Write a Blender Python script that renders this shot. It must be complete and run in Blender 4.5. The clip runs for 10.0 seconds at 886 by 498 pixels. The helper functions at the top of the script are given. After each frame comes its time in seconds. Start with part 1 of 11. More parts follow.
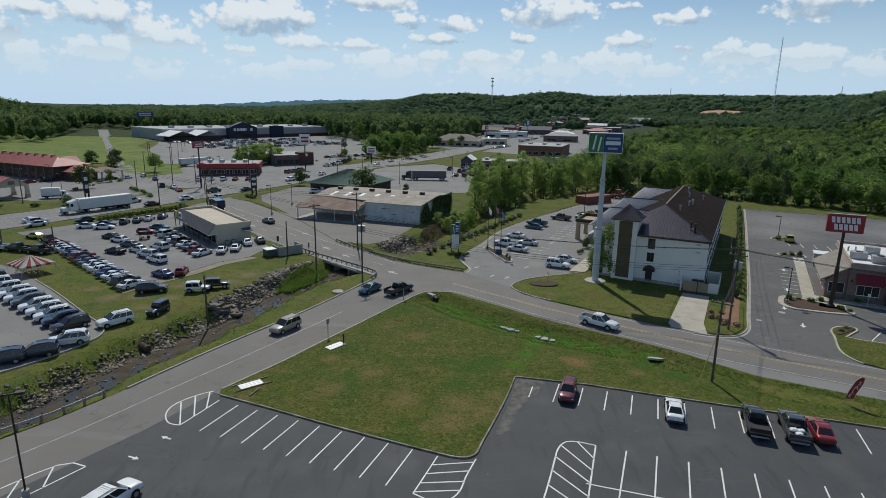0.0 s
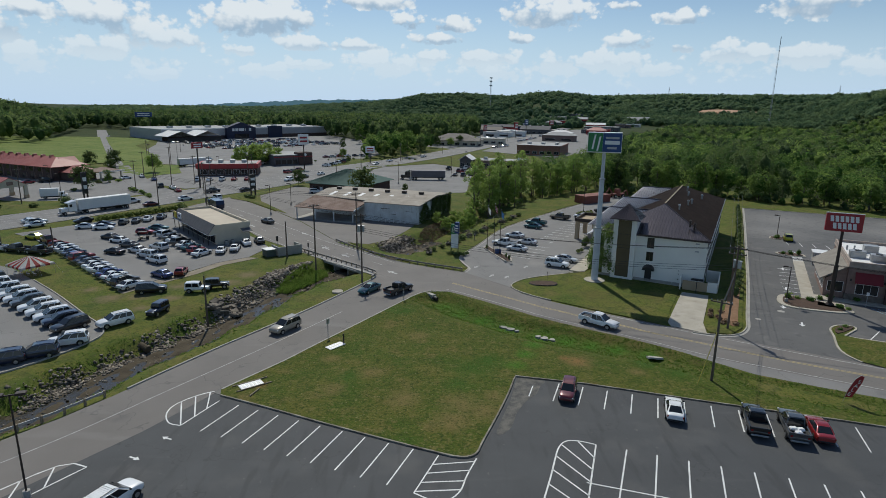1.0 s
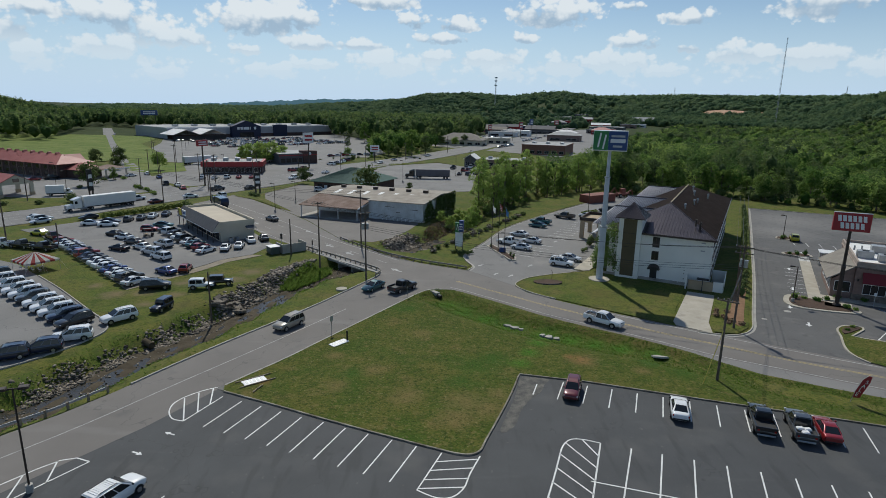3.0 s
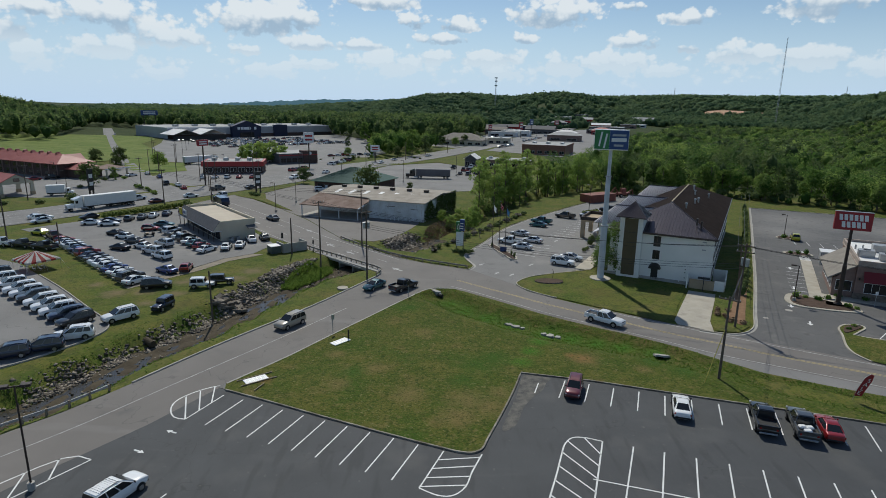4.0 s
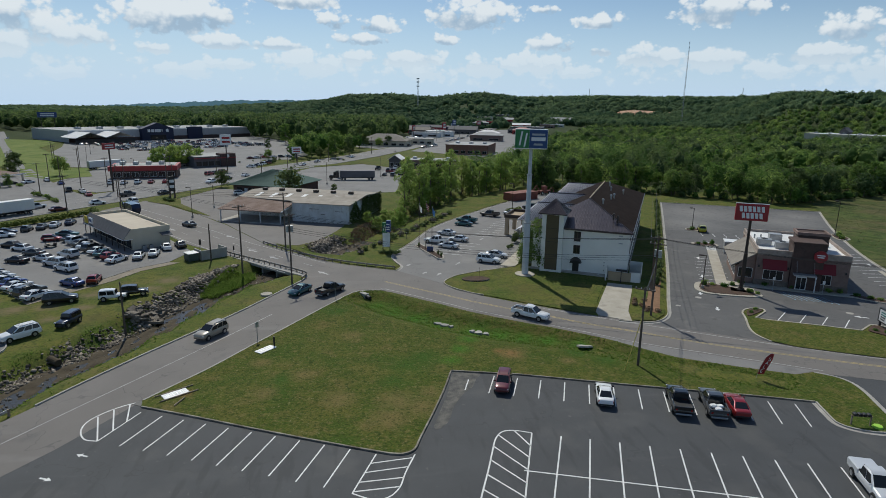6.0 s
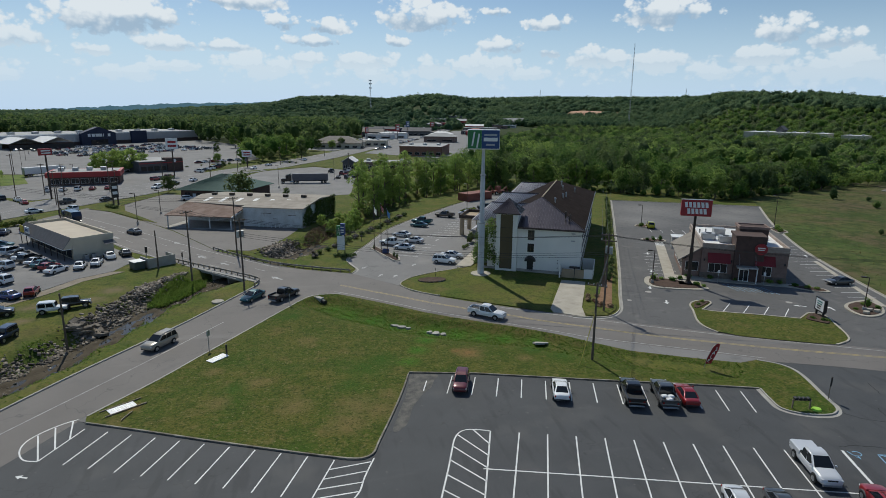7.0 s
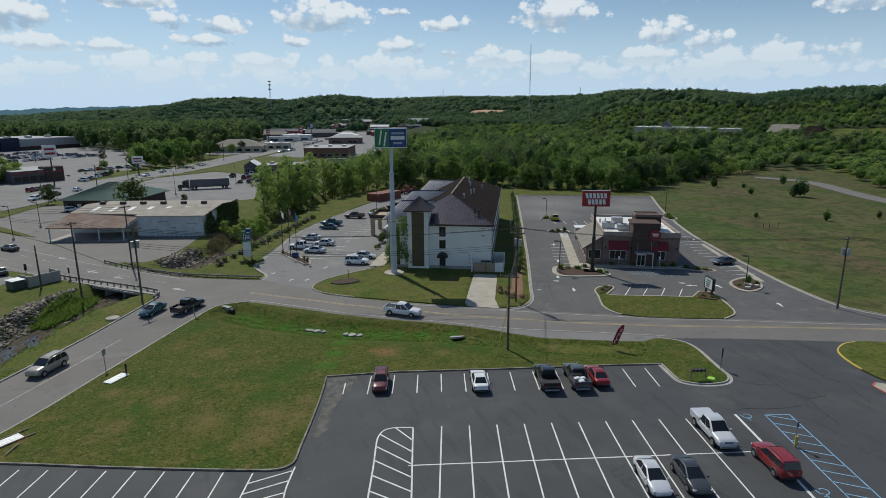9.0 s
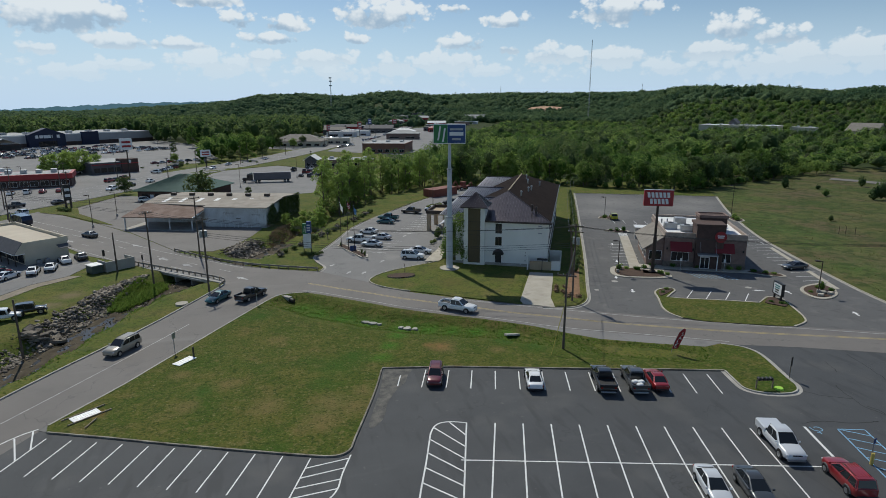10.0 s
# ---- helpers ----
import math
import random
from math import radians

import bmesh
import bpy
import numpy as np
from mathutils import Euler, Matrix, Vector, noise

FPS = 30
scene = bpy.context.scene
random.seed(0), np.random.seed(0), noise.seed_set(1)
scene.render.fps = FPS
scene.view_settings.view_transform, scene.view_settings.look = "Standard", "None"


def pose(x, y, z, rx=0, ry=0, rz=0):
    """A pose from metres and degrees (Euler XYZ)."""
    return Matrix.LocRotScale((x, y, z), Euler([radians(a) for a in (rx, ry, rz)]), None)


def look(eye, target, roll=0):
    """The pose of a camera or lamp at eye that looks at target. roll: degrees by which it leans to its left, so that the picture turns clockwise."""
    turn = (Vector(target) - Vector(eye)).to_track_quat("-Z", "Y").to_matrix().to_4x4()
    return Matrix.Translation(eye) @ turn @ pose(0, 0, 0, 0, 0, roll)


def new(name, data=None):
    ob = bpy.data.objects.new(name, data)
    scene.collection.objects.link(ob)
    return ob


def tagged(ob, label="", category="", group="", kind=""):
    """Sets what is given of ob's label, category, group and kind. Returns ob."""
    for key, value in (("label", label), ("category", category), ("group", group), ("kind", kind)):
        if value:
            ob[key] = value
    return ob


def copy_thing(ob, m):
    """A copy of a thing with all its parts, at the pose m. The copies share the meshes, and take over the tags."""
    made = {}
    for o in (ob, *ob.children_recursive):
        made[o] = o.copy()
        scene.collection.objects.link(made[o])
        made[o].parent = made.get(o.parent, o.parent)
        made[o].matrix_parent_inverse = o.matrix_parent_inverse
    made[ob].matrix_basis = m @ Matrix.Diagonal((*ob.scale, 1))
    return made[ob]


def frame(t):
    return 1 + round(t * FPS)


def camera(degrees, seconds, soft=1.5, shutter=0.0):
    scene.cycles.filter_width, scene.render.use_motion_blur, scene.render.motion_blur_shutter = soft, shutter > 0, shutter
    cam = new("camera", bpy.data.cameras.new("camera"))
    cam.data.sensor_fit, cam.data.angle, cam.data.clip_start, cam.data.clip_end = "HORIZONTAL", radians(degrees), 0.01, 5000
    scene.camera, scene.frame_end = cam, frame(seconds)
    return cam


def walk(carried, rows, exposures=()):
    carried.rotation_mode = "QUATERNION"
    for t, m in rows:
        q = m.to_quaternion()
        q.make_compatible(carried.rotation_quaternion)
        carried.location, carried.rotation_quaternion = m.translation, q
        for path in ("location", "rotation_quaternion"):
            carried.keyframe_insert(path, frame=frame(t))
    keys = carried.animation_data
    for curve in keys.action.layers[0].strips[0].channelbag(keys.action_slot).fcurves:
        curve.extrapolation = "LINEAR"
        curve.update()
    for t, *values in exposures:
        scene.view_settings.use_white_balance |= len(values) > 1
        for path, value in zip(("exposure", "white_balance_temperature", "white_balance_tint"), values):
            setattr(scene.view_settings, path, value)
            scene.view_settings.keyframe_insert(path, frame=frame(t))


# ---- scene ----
cam = camera(74.5, 10.0, soft=0.5)
PATH = [
    (0, (0.035, -2.218, 31.35), (0.037, -0.276, 30.873), 0.9),
    (0.5, (-0.163, -2.208, 31.395), (-0.157, -0.266, 30.917), 0.9),
    (1, (-0.09, -2.279, 31.374), (-0.084, -0.337, 30.896), 0.8),
    (1.5, (-0.03, -2.271, 31.313), (-0.053, -0.33, 30.833), 0.8),
    (2, (-0.209, -2.143, 31.179), (-0.218, -0.201, 30.7), 0.9),
    (2.5, (-0.085, -2.056, 31.082), (-0.093, -0.114, 30.603), 1.0),
    (4, (-0.295, -2.076, 30.767), (-0.303, -0.134, 30.289), 1.0),
    (4.5, (-0.362, -2.087, 30.698), (-0.373, -0.144, 30.221), 1.0),
    (5, (-0.169, -2.069, 30.716), (-0.175, -0.127, 30.239), 1.0),
    (5.5, (-0.032, -2.117, 30.739), (0.049, -0.176, 30.265), 0.9),
    (5.7, (-0.188, -2.066, 30.731), (-0.03, -0.129, 30.258), 0.9),
    (7, (0.042, -1.99, 30.635), (0.429, -0.084, 30.17), 0.5),
    (7.5, (0.137, -2.026, 30.603), (0.67, -0.154, 30.143), 0.2),
    (8, (0.001, -1.903, 30.442), (0.613, -0.055, 29.984), -0.1),
    (8.5, (-0.061, -1.929, 30.318), (0.616, -0.103, 29.862), -0.2),
    (9, (-0.145, -1.845, 30.25), (0.534, -0.022, 29.787), -0.3),
    (9.5, (-0.417, -1.825, 30.072), (0.24, 0.006, 29.605), -0.3),
    (10, (-0.601, -1.791, 30.193), (-0.097, 0.086, 29.719), -0.1),
]
walk(cam, [(t, look(eye, target, roll)) for t, eye, target, roll in PATH],
     exposures=[(0, -0.2, 6250, 7), (10, -0.2, 6250, 7)])

# ---- world, sun ----
SUN_AZ, SUN_EL = -11.0, 50.0          # degrees: azimuth right of +y, height
sun_dir = Vector((math.sin(radians(SUN_AZ)) * math.cos(radians(SUN_EL)),
                  math.cos(radians(SUN_AZ)) * math.cos(radians(SUN_EL)), math.sin(radians(SUN_EL))))
lamp = bpy.data.lights.new("sun", "SUN")
lamp.energy, lamp.angle, lamp.color = 3.6, radians(0.6), (1.0, 0.94, 0.82)
sun = new("sun", lamp)
sun.matrix_world = look(sun_dir * 100, (0, 0, 0))

# clouds: azimuth, height above the horizon, half width, half height, in degrees
HIGH_CLOUDS = [(-34.6, 6.8, 2.7, 0.87), (-28.8, 6.5, 4.1, 1.85), (-17.4, 7.0, 4.2, 2.0), (-14.4, 7.4, 3.2, 1.7), (-13.0, 5.2, 2.7, 0.82), (-24.6, 5.1, 3.4, 1.6), (-29.3, 4.1, 2.3, 1.3), (-35.6, 5.2, 1.5, 1.7),
               (-6.6, 9.0, 4.1, 0.87), (-3.2, 7.4, 1.7, 0.82), (0.9, 7.2, 2.3, 0.87), (-0.3, 5.9, 3.0, 0.65), (9.4, 8.2, 4.1, 1.74), (16.3, 8.6, 1.4, 0.55), (21.3, 7.6, 2.5, 0.76),
               (17.0, 5.7, 2.5, 0.87), (21.0, 5.1, 1.5, 0.55), (31.1, 8.3, 3.6, 1.64), (40.3, 6.5, 2.3, 1.31), (43.9, 5.6, 2.2, 0.98), (38.7, 4.5, 2.7, 0.98), (54.5, 8.0, 3.0, 0.9)]
LOW_CLOUDS = [(-25.3, 2.2, 1.9, 0.65), (-34.0, 3.2, 2.7, 1.3), (-18.5, 4.4, 1.5, 0.6), (-13.1, 3.3, 2.5, 0.65), (-8.2, 5.2, 2.5, 0.6), (-5.6, 3.5, 3.9, 1.42), (-1.4, 4.2, 1.7, 0.98), (3.9, 4.2, 3.2, 1.31), (7.0, 6.0, 1.5, 0.6),
              (10.7, 3.7, 2.8, 1.31), (15.2, 3.9, 3.4, 1.31), (4.5, 3.0, 3.4, 0.87), (-16.4, 2.7, 3.4, 0.76), (19.6, 3.1, 2.3, 0.76), (26.1, 4.5, 3.4, 1.2), (30.2, 4.2, 3.4, 1.31),
              (46.4, 3.6, 4.6, 1.64), (48.6, 4.1, 3.4, 1.47), (50.6, 3.3, 2.7, 1.2), (42.7, 3.4, 2.3, 1.2), (35.0, 3.2, 3.0, 0.9)]


def sky_world():
    w = bpy.data.worlds.new("sky")
    scene.world = w
    w.use_nodes = True
    nt = w.node_tree
    N, L = nt.nodes, nt.links
    N.clear()

    def m(op, a, b=None, c=None):
        n = N.new("ShaderNodeMath")
        n.operation = op
        for i, v in enumerate((a, b, c)):
            if v is None:
                continue
            if isinstance(v, (int, float)):
                n.inputs[i].default_value = v
            else:
                L.new(v, n.inputs[i])
        return n.outputs[0]

    sky = N.new("ShaderNodeTexSky")
    sky.sky_type, sky.sun_disc = "NISHITA", False
    sky.sun_elevation, sky.sun_rotation = radians(SUN_EL), radians(SUN_AZ)
    sky.air_density, sky.dust_density, sky.ozone_density = 1.0, 0.35, 3.0
    co = N.new("ShaderNodeTexCoord")
    sep = N.new("ShaderNodeSeparateXYZ")
    L.new(co.outputs["Generated"], sep.inputs[0])
    X, Y, Z = sep.outputs
    az = m("MULTIPLY", m("ARCTAN2", X, Y), 57.2958)
    el = m("MULTIPLY", m("ARCSINE", Z), 57.2958)
    vec = N.new("ShaderNodeCombineXYZ")
    L.new(az, vec.inputs[0])
    L.new(m("MULTIPLY", el, 1.25), vec.inputs[1])

    def fbm(scale, detail, rough, off):
        mp = N.new("ShaderNodeMapping")
        mp.inputs["Location"].default_value = (off, off * 0.37, off * 1.7)
        L.new(vec.outputs[0], mp.inputs[0])
        n = N.new("ShaderNodeTexNoise")
        n.inputs["Scale"].default_value, n.inputs["Detail"].default_value, n.inputs["Roughness"].default_value = scale, detail, rough
        L.new(mp.outputs[0], n.inputs["Vector"])
        return m("SUBTRACT", n.outputs["Fac"], 0.5)

    def puffs(scale, off):
        """Round billows: high in the middle of each cell."""
        mp = N.new("ShaderNodeMapping")
        mp.inputs["Location"].default_value = (off, off * 0.61, 0)
        va = N.new("ShaderNodeVectorMath")
        va.operation = "MULTIPLY_ADD"
        va.inputs[1].default_value = (0.9 / scale, 0.7 / scale, 0)
        nz = N.new("ShaderNodeTexNoise")
        nz.inputs["Scale"].default_value, nz.inputs["Detail"].default_value = scale * 0.8, 3
        L.new(vec.outputs[0], nz.inputs["Vector"])
        L.new(nz.outputs["Color"], va.inputs[0])
        L.new(vec.outputs[0], va.inputs[2])
        L.new(va.outputs[0], mp.inputs[0])
        v = N.new("ShaderNodeTexVoronoi")
        v.feature, v.voronoi_dimensions = "SMOOTH_F1", "2D"
        v.inputs["Scale"].default_value, v.inputs["Smoothness"].default_value = scale, 0.35
        L.new(mp.outputs[0], v.inputs["Vector"])
        return m("SUBTRACT", 0.42, v.outputs["Distance"])

    n1, n3 = fbm(0.32, 4, 0.5, 3.0), fbm(0.16, 5, 0.55, 31.0)
    n4 = fbm(1.6, 5, 0.6, 57.0)
    p1, p2, p3 = puffs(0.55, 5.0), puffs(1.3, 17.0), puffs(3.2, 29.0)
    billow = m("MULTIPLY_ADD", p3, 0.22, m("MULTIPLY_ADD", p2, 0.55, m("MULTIPLY", p1, 1.1)))
    azd = m("MULTIPLY_ADD", n1, 1.2, az)
    eld = m("MULTIPLY_ADD", n1, 0.5, el)
    best = None
    low = None
    for a, e, rx, ry in HIGH_CLOUDS + LOW_CLOUDS:
        dx = m("MULTIPLY", m("SUBTRACT", azd, a), 1.0 / (rx * 1.08))
        dy = m("MULTIPLY", m("SUBTRACT", eld, e), 1.0 / (ry * 1.12))
        yy = m("ADD", m("MAXIMUM", dy, 0.0), m("MULTIPLY", m("MINIMUM", dy, 0.0), 1.35))      # flatter undersides
        f = m("SUBTRACT", 1.0, m("ADD", m("MULTIPLY", dx, dx), m("MULTIPLY", yy, yy)))
        shade = m("MULTIPLY", m("MAXIMUM", f, 0.0), dy)
        best = f if best is None else m("MAXIMUM", best, f)
        low = shade if low is None else m("ADD", low, shade)
    # rows of small cumulus low down, a few scattered higher
    lowband = m("SUBTRACT", 0.42, m("MULTIPLY", m("ABSOLUTE", m("SUBTRACT", el, 3.3)), 0.42))
    scat = m("ADD", m("MULTIPLY", n3, 3.2), m("ADD", m("MULTIPLY", n1, 1.6), m("MAXIMUM", lowband, -0.9)))
    scat = m("MULTIPLY", m("SUBTRACT", scat, 0.25), 0.72)
    cover = m("ADD", m("MAXIMUM", best, scat), m("MULTIPLY_ADD", n4, 0.9, m("MULTIPLY", billow, 1.25)))
    mask = N.new("ShaderNodeMapRange")
    mask.interpolation_type = "SMOOTHSTEP"
    mask.inputs["From Min"].default_value, mask.inputs["From Max"].default_value = 0.05, 0.62
    L.new(cover, mask.inputs["Value"])
    fade = N.new("ShaderNodeMapRange")
    fade.inputs["From Min"].default_value, fade.inputs["From Max"].default_value = 1.0, 6.5
    fade.inputs["To Min"].default_value, fade.inputs["To Max"].default_value = 0.10, 0.97
    L.new(el, fade.inputs["Value"])
    fac = m("MULTIPLY", mask.outputs[0], fade.outputs[0])
    # shaded undersides and hollows between the billows
    ramp = N.new("ShaderNodeMapRange")
    ramp.interpolation_type = "SMOOTHSTEP"
    ramp.inputs["From Min"].default_value, ramp.inputs["From Max"].default_value = -0.28, 0.20
    L.new(m("MULTIPLY_ADD", billow, 0.42, low), ramp.inputs["Value"])
    ccol = N.new("ShaderNodeMix")
    ccol.data_type = "RGBA"
    bright = N.new("ShaderNodeMapRange")
    bright.interpolation_type = "SMOOTHSTEP"
    bright.inputs["From Min"].default_value, bright.inputs["From Max"].default_value = 6.2, 3.4
    bright.inputs["To Max"].default_value = 0.85
    L.new(el, bright.inputs["Value"])
    L.new(m("MAXIMUM", ramp.outputs[0], bright.outputs[0]), ccol.inputs["Factor"])
    ccol.inputs["A"].default_value = (CLOUD_DARK[0], CLOUD_DARK[1], CLOUD_DARK[2], 1)
    ccol.inputs["B"].default_value = (CLOUD_LIGHT[0], CLOUD_LIGHT[1], CLOUD_LIGHT[2], 1)
    mix = N.new("ShaderNodeMix")
    mix.data_type = "RGBA"
    L.new(fac, mix.inputs["Factor"])
    hz = N.new("ShaderNodeMapRange")
    hz.interpolation_type = "SMOOTHSTEP"
    hz.inputs["From Min"].default_value, hz.inputs["From Max"].default_value = 10.5, -0.5
    hz.inputs["To Min"].default_value, hz.inputs["To Max"].default_value = 0.0, 0.92
    L.new(el, hz.inputs["Value"])
    haze = N.new("ShaderNodeMix")
    haze.data_type = "RGBA"
    L.new(hz.outputs[0], haze.inputs["Factor"])
    L.new(sky.outputs[0], haze.inputs["A"])
    haze.inputs["B"].default_value = (HAZE[0], HAZE[1], HAZE[2], 1)
    L.new(haze.outputs["Result"], mix.inputs["A"])
    L.new(ccol.outputs["Result"], mix.inputs["B"])
    bg = N.new("ShaderNodeBackground")
    bg.inputs["Strength"].default_value = SKY_STRENGTH
    L.new(mix.outputs["Result"], bg.inputs["Color"])
    out = N.new("ShaderNodeOutputWorld")
    L.new(bg.outputs[0], out.inputs[0])


SKY_STRENGTH = 0.09
HAZE = (6.5, 8.4, 10.7)
CLOUD_DARK, CLOUD_LIGHT = (4.6, 6.0, 7.5), (9.6, 10.0, 10.3)
sky_world()

# ---- materials ----
MATS = {}


def surface(name, c1, c2=None, big=4.0, fine=0.15, rough=0.85, metal=0.0, bump=0.3, mixbias=0.5, contrast=2.0, fine_amt=0.35,
            coat=0.0, per_object=0.0, per_island=0.0, translucent=0.0, spec=0.5, tint=0.0):
    """A node material: two colours mixed by noise at a large and a small size in metres, with fine relief."""
    if name in MATS:
        return MATS[name]
    mt = bpy.data.materials.new(name)
    MATS[name] = mt
    mt.use_nodes = True
    nt = mt.node_tree
    N, L = nt.nodes, nt.links
    N.clear()
    c2 = c2 or tuple(x * 0.75 for x in c1)
    out = N.new("ShaderNodeOutputMaterial")
    b = N.new("ShaderNodeBsdfPrincipled")
    b.inputs["Roughness"].default_value, b.inputs["Metallic"].default_value = rough, metal
    b.inputs["Specular IOR Level"].default_value = spec
    if coat:
        b.inputs["Coat Weight"].default_value, b.inputs["Coat Roughness"].default_value = coat, 0.05
    geo = N.new("ShaderNodeNewGeometry")

    def noise_at(size, detail):
        n = N.new("ShaderNodeTexNoise")
        n.inputs["Scale"].default_value, n.inputs["Detail"].default_value = 1.0 / size, detail
        L.new(geo.outputs["Position"], n.inputs["Vector"])
        return n.outputs["Fac"]

    def math(op, a, v):
        n = N.new("ShaderNodeMath")
        n.operation = op
        L.new(a, n.inputs[0])
        if isinstance(v, (int, float)):
            n.inputs[1].default_value = v
        else:
            L.new(v, n.inputs[1])
        return n.outputs[0]

    nb, nf = noise_at(big, 5), noise_at(fine, 3)
    f = math("ADD", math("MULTIPLY", math("SUBTRACT", nb, 0.5), contrast), math("MULTIPLY", math("SUBTRACT", nf, 0.5), fine_amt * contrast))
    if per_object:
        oi = N.new("ShaderNodeObjectInfo")
        f = math("ADD", f, math("MULTIPLY", math("SUBTRACT", oi.outputs["Random"], 0.5), per_object * 2))
    if per_island:
        f = math("ADD", f, math("MULTIPLY", math("SUBTRACT", geo.outputs["Random Per Island"], 0.5), per_island * 2))
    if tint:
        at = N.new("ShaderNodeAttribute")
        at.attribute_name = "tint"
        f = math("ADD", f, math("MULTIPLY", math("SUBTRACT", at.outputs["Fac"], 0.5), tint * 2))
    f = math("ADD", f, mixbias)
    cl = N.new("ShaderNodeClamp")
    L.new(f, cl.inputs[0])
    mx = N.new("ShaderNodeMix")
    mx.data_type = "RGBA"
    L.new(cl.outputs[0], mx.inputs["Factor"])
    mx.inputs["A"].default_value, mx.inputs["B"].default_value = (*c1, 1), (*c2, 1)
    L.new(mx.outputs["Result"], b.inputs["Base Color"])
    if bump:
        bp = N.new("ShaderNodeBump")
        bp.inputs["Strength"].default_value, bp.inputs["Distance"].default_value = bump, fine * 0.3
        L.new(nf, bp.inputs["Height"])
        L.new(bp.outputs[0], b.inputs["Normal"])
    if translucent:
        tr = N.new("ShaderNodeBsdfTranslucent")
        L.new(mx.outputs["Result"], tr.inputs["Color"])
        ms = N.new("ShaderNodeMixShader")
        ms.inputs[0].default_value = translucent
        L.new(b.outputs[0], ms.inputs[1])
        L.new(tr.outputs[0], ms.inputs[2])
        L.new(ms.outputs[0], out.inputs[0])
    else:
        L.new(b.outputs[0], out.inputs[0])
    return mt


def add_layer(mt, colour, size, lo, hi, kind="noise", stretch=(1, 1, 1), rot=0.0, amount=1.0, warp=0.0):
    """Mixes one more colour into a material where a pattern of that size lies between lo and hi."""
    nt = mt.node_tree
    N, L = nt.nodes, nt.links
    b = next(n for n in N if n.type == "BSDF_PRINCIPLED")
    src = b.inputs["Base Color"].links[0].from_socket
    geo = N.new("ShaderNodeNewGeometry")
    mp = N.new("ShaderNodeMapping")
    mp.inputs["Scale"].default_value, mp.inputs["Rotation"].default_value = stretch, (0, 0, rot)
    L.new(geo.outputs["Position"], mp.inputs[0])
    vec = mp.outputs[0]
    if warp:
        nz = N.new("ShaderNodeTexNoise")
        nz.inputs["Scale"].default_value = 0.4
        L.new(geo.outputs["Position"], nz.inputs["Vector"])
        va = N.new("ShaderNodeVectorMath")
        va.operation = "MULTIPLY_ADD"
        va.inputs[1].default_value = (warp, warp, warp)
        L.new(nz.outputs["Color"], va.inputs[0])
        L.new(vec, va.inputs[2])
        vec = va.outputs[0]
    if kind == "noise":
        t = N.new("ShaderNodeTexNoise")
        t.inputs["Detail"].default_value = 6
        o = t.outputs["Fac"]
    else:
        t = N.new("ShaderNodeTexVoronoi")
        t.feature = "DISTANCE_TO_EDGE"
        o = t.outputs["Distance"]
    t.inputs["Scale"].default_value = 1.0 / size
    L.new(vec, t.inputs["Vector"])
    mr = N.new("ShaderNodeMapRange")
    mr.inputs["From Min"].default_value, mr.inputs["From Max"].default_value = lo, hi
    mr.inputs["To Max"].default_value = amount
    L.new(o, mr.inputs["Value"])
    mx = N.new("ShaderNodeMix")
    mx.data_type = "RGBA"
    L.new(mr.outputs[0], mx.inputs["Factor"])
    L.new(src, mx.inputs["A"])
    mx.inputs["B"].default_value = (*colour, 1)
    for l in list(b.inputs["Base Color"].links):
        L.remove(l)
    L.new(mx.outputs["Result"], b.inputs["Base Color"])
    for n in N:
        if n.type == "BSDF_TRANSLUCENT":
            L.new(mx.outputs["Result"], n.inputs["Color"])
    return mt


def plain(name, c, rough=0.6, metal=0.0, coat=0.0, spec=0.5):
    return surface(name, c, tuple(x * 0.86 for x in c), big=0.8, fine=0.08, rough=rough, metal=metal, bump=0.0, coat=coat, contrast=1.2, spec=spec)


ASPH_NEW = surface("asphalt_new", (0.047, 0.049, 0.052), (0.068, 0.071, 0.074), big=5, fine=0.06, rough=0.82, bump=0.5, contrast=1.6, fine_amt=0.9)
add_layer(ASPH_NEW, (0.034, 0.034, 0.035), 30.0, 0.0025, 0.0005, "voronoi", warp=7, amount=0.6)
add_layer(ASPH_NEW, (0.095, 0.095, 0.095), 3.0, 0.62, 0.78, stretch=(0.3, 1.6, 1), rot=radians(-18), amount=0.45)
add_layer(ASPH_NEW, (0.03, 0.03, 0.032), 1.1, 0.69, 0.76, amount=0.6)
add_layer(ASPH_NEW, (0.105, 0.102, 0.096), 6.5, 0.55, 0.70, amount=0.45)
add_layer(ASPH_NEW, (0.034, 0.035, 0.037), 2.2, 0.55, 0.66, stretch=(1.8, 0.35, 1), rot=radians(20), amount=0.5)
add_layer(ASPH_NEW, (0.13, 0.125, 0.115), 0.5, 0.66, 0.74, amount=0.5)
ASPH_ROAD = surface("asphalt_road", (0.142, 0.129, 0.117), (0.188, 0.172, 0.157), big=6, fine=0.06, rough=0.85, bump=0.5, contrast=1.4, fine_amt=0.9)
add_layer(ASPH_ROAD, (0.085, 0.083, 0.08), 16.0, 0.005, 0.001, "voronoi", warp=5.0, amount=0.6)
add_layer(ASPH_ROAD, (0.10, 0.098, 0.094), 2.6, 0.58, 0.75, amount=0.5)
add_layer(ASPH_ROAD, (0.24, 0.23, 0.215), 5.0, 0.58, 0.74, stretch=(0.25, 1.4, 1), rot=radians(-30), amount=0.4)
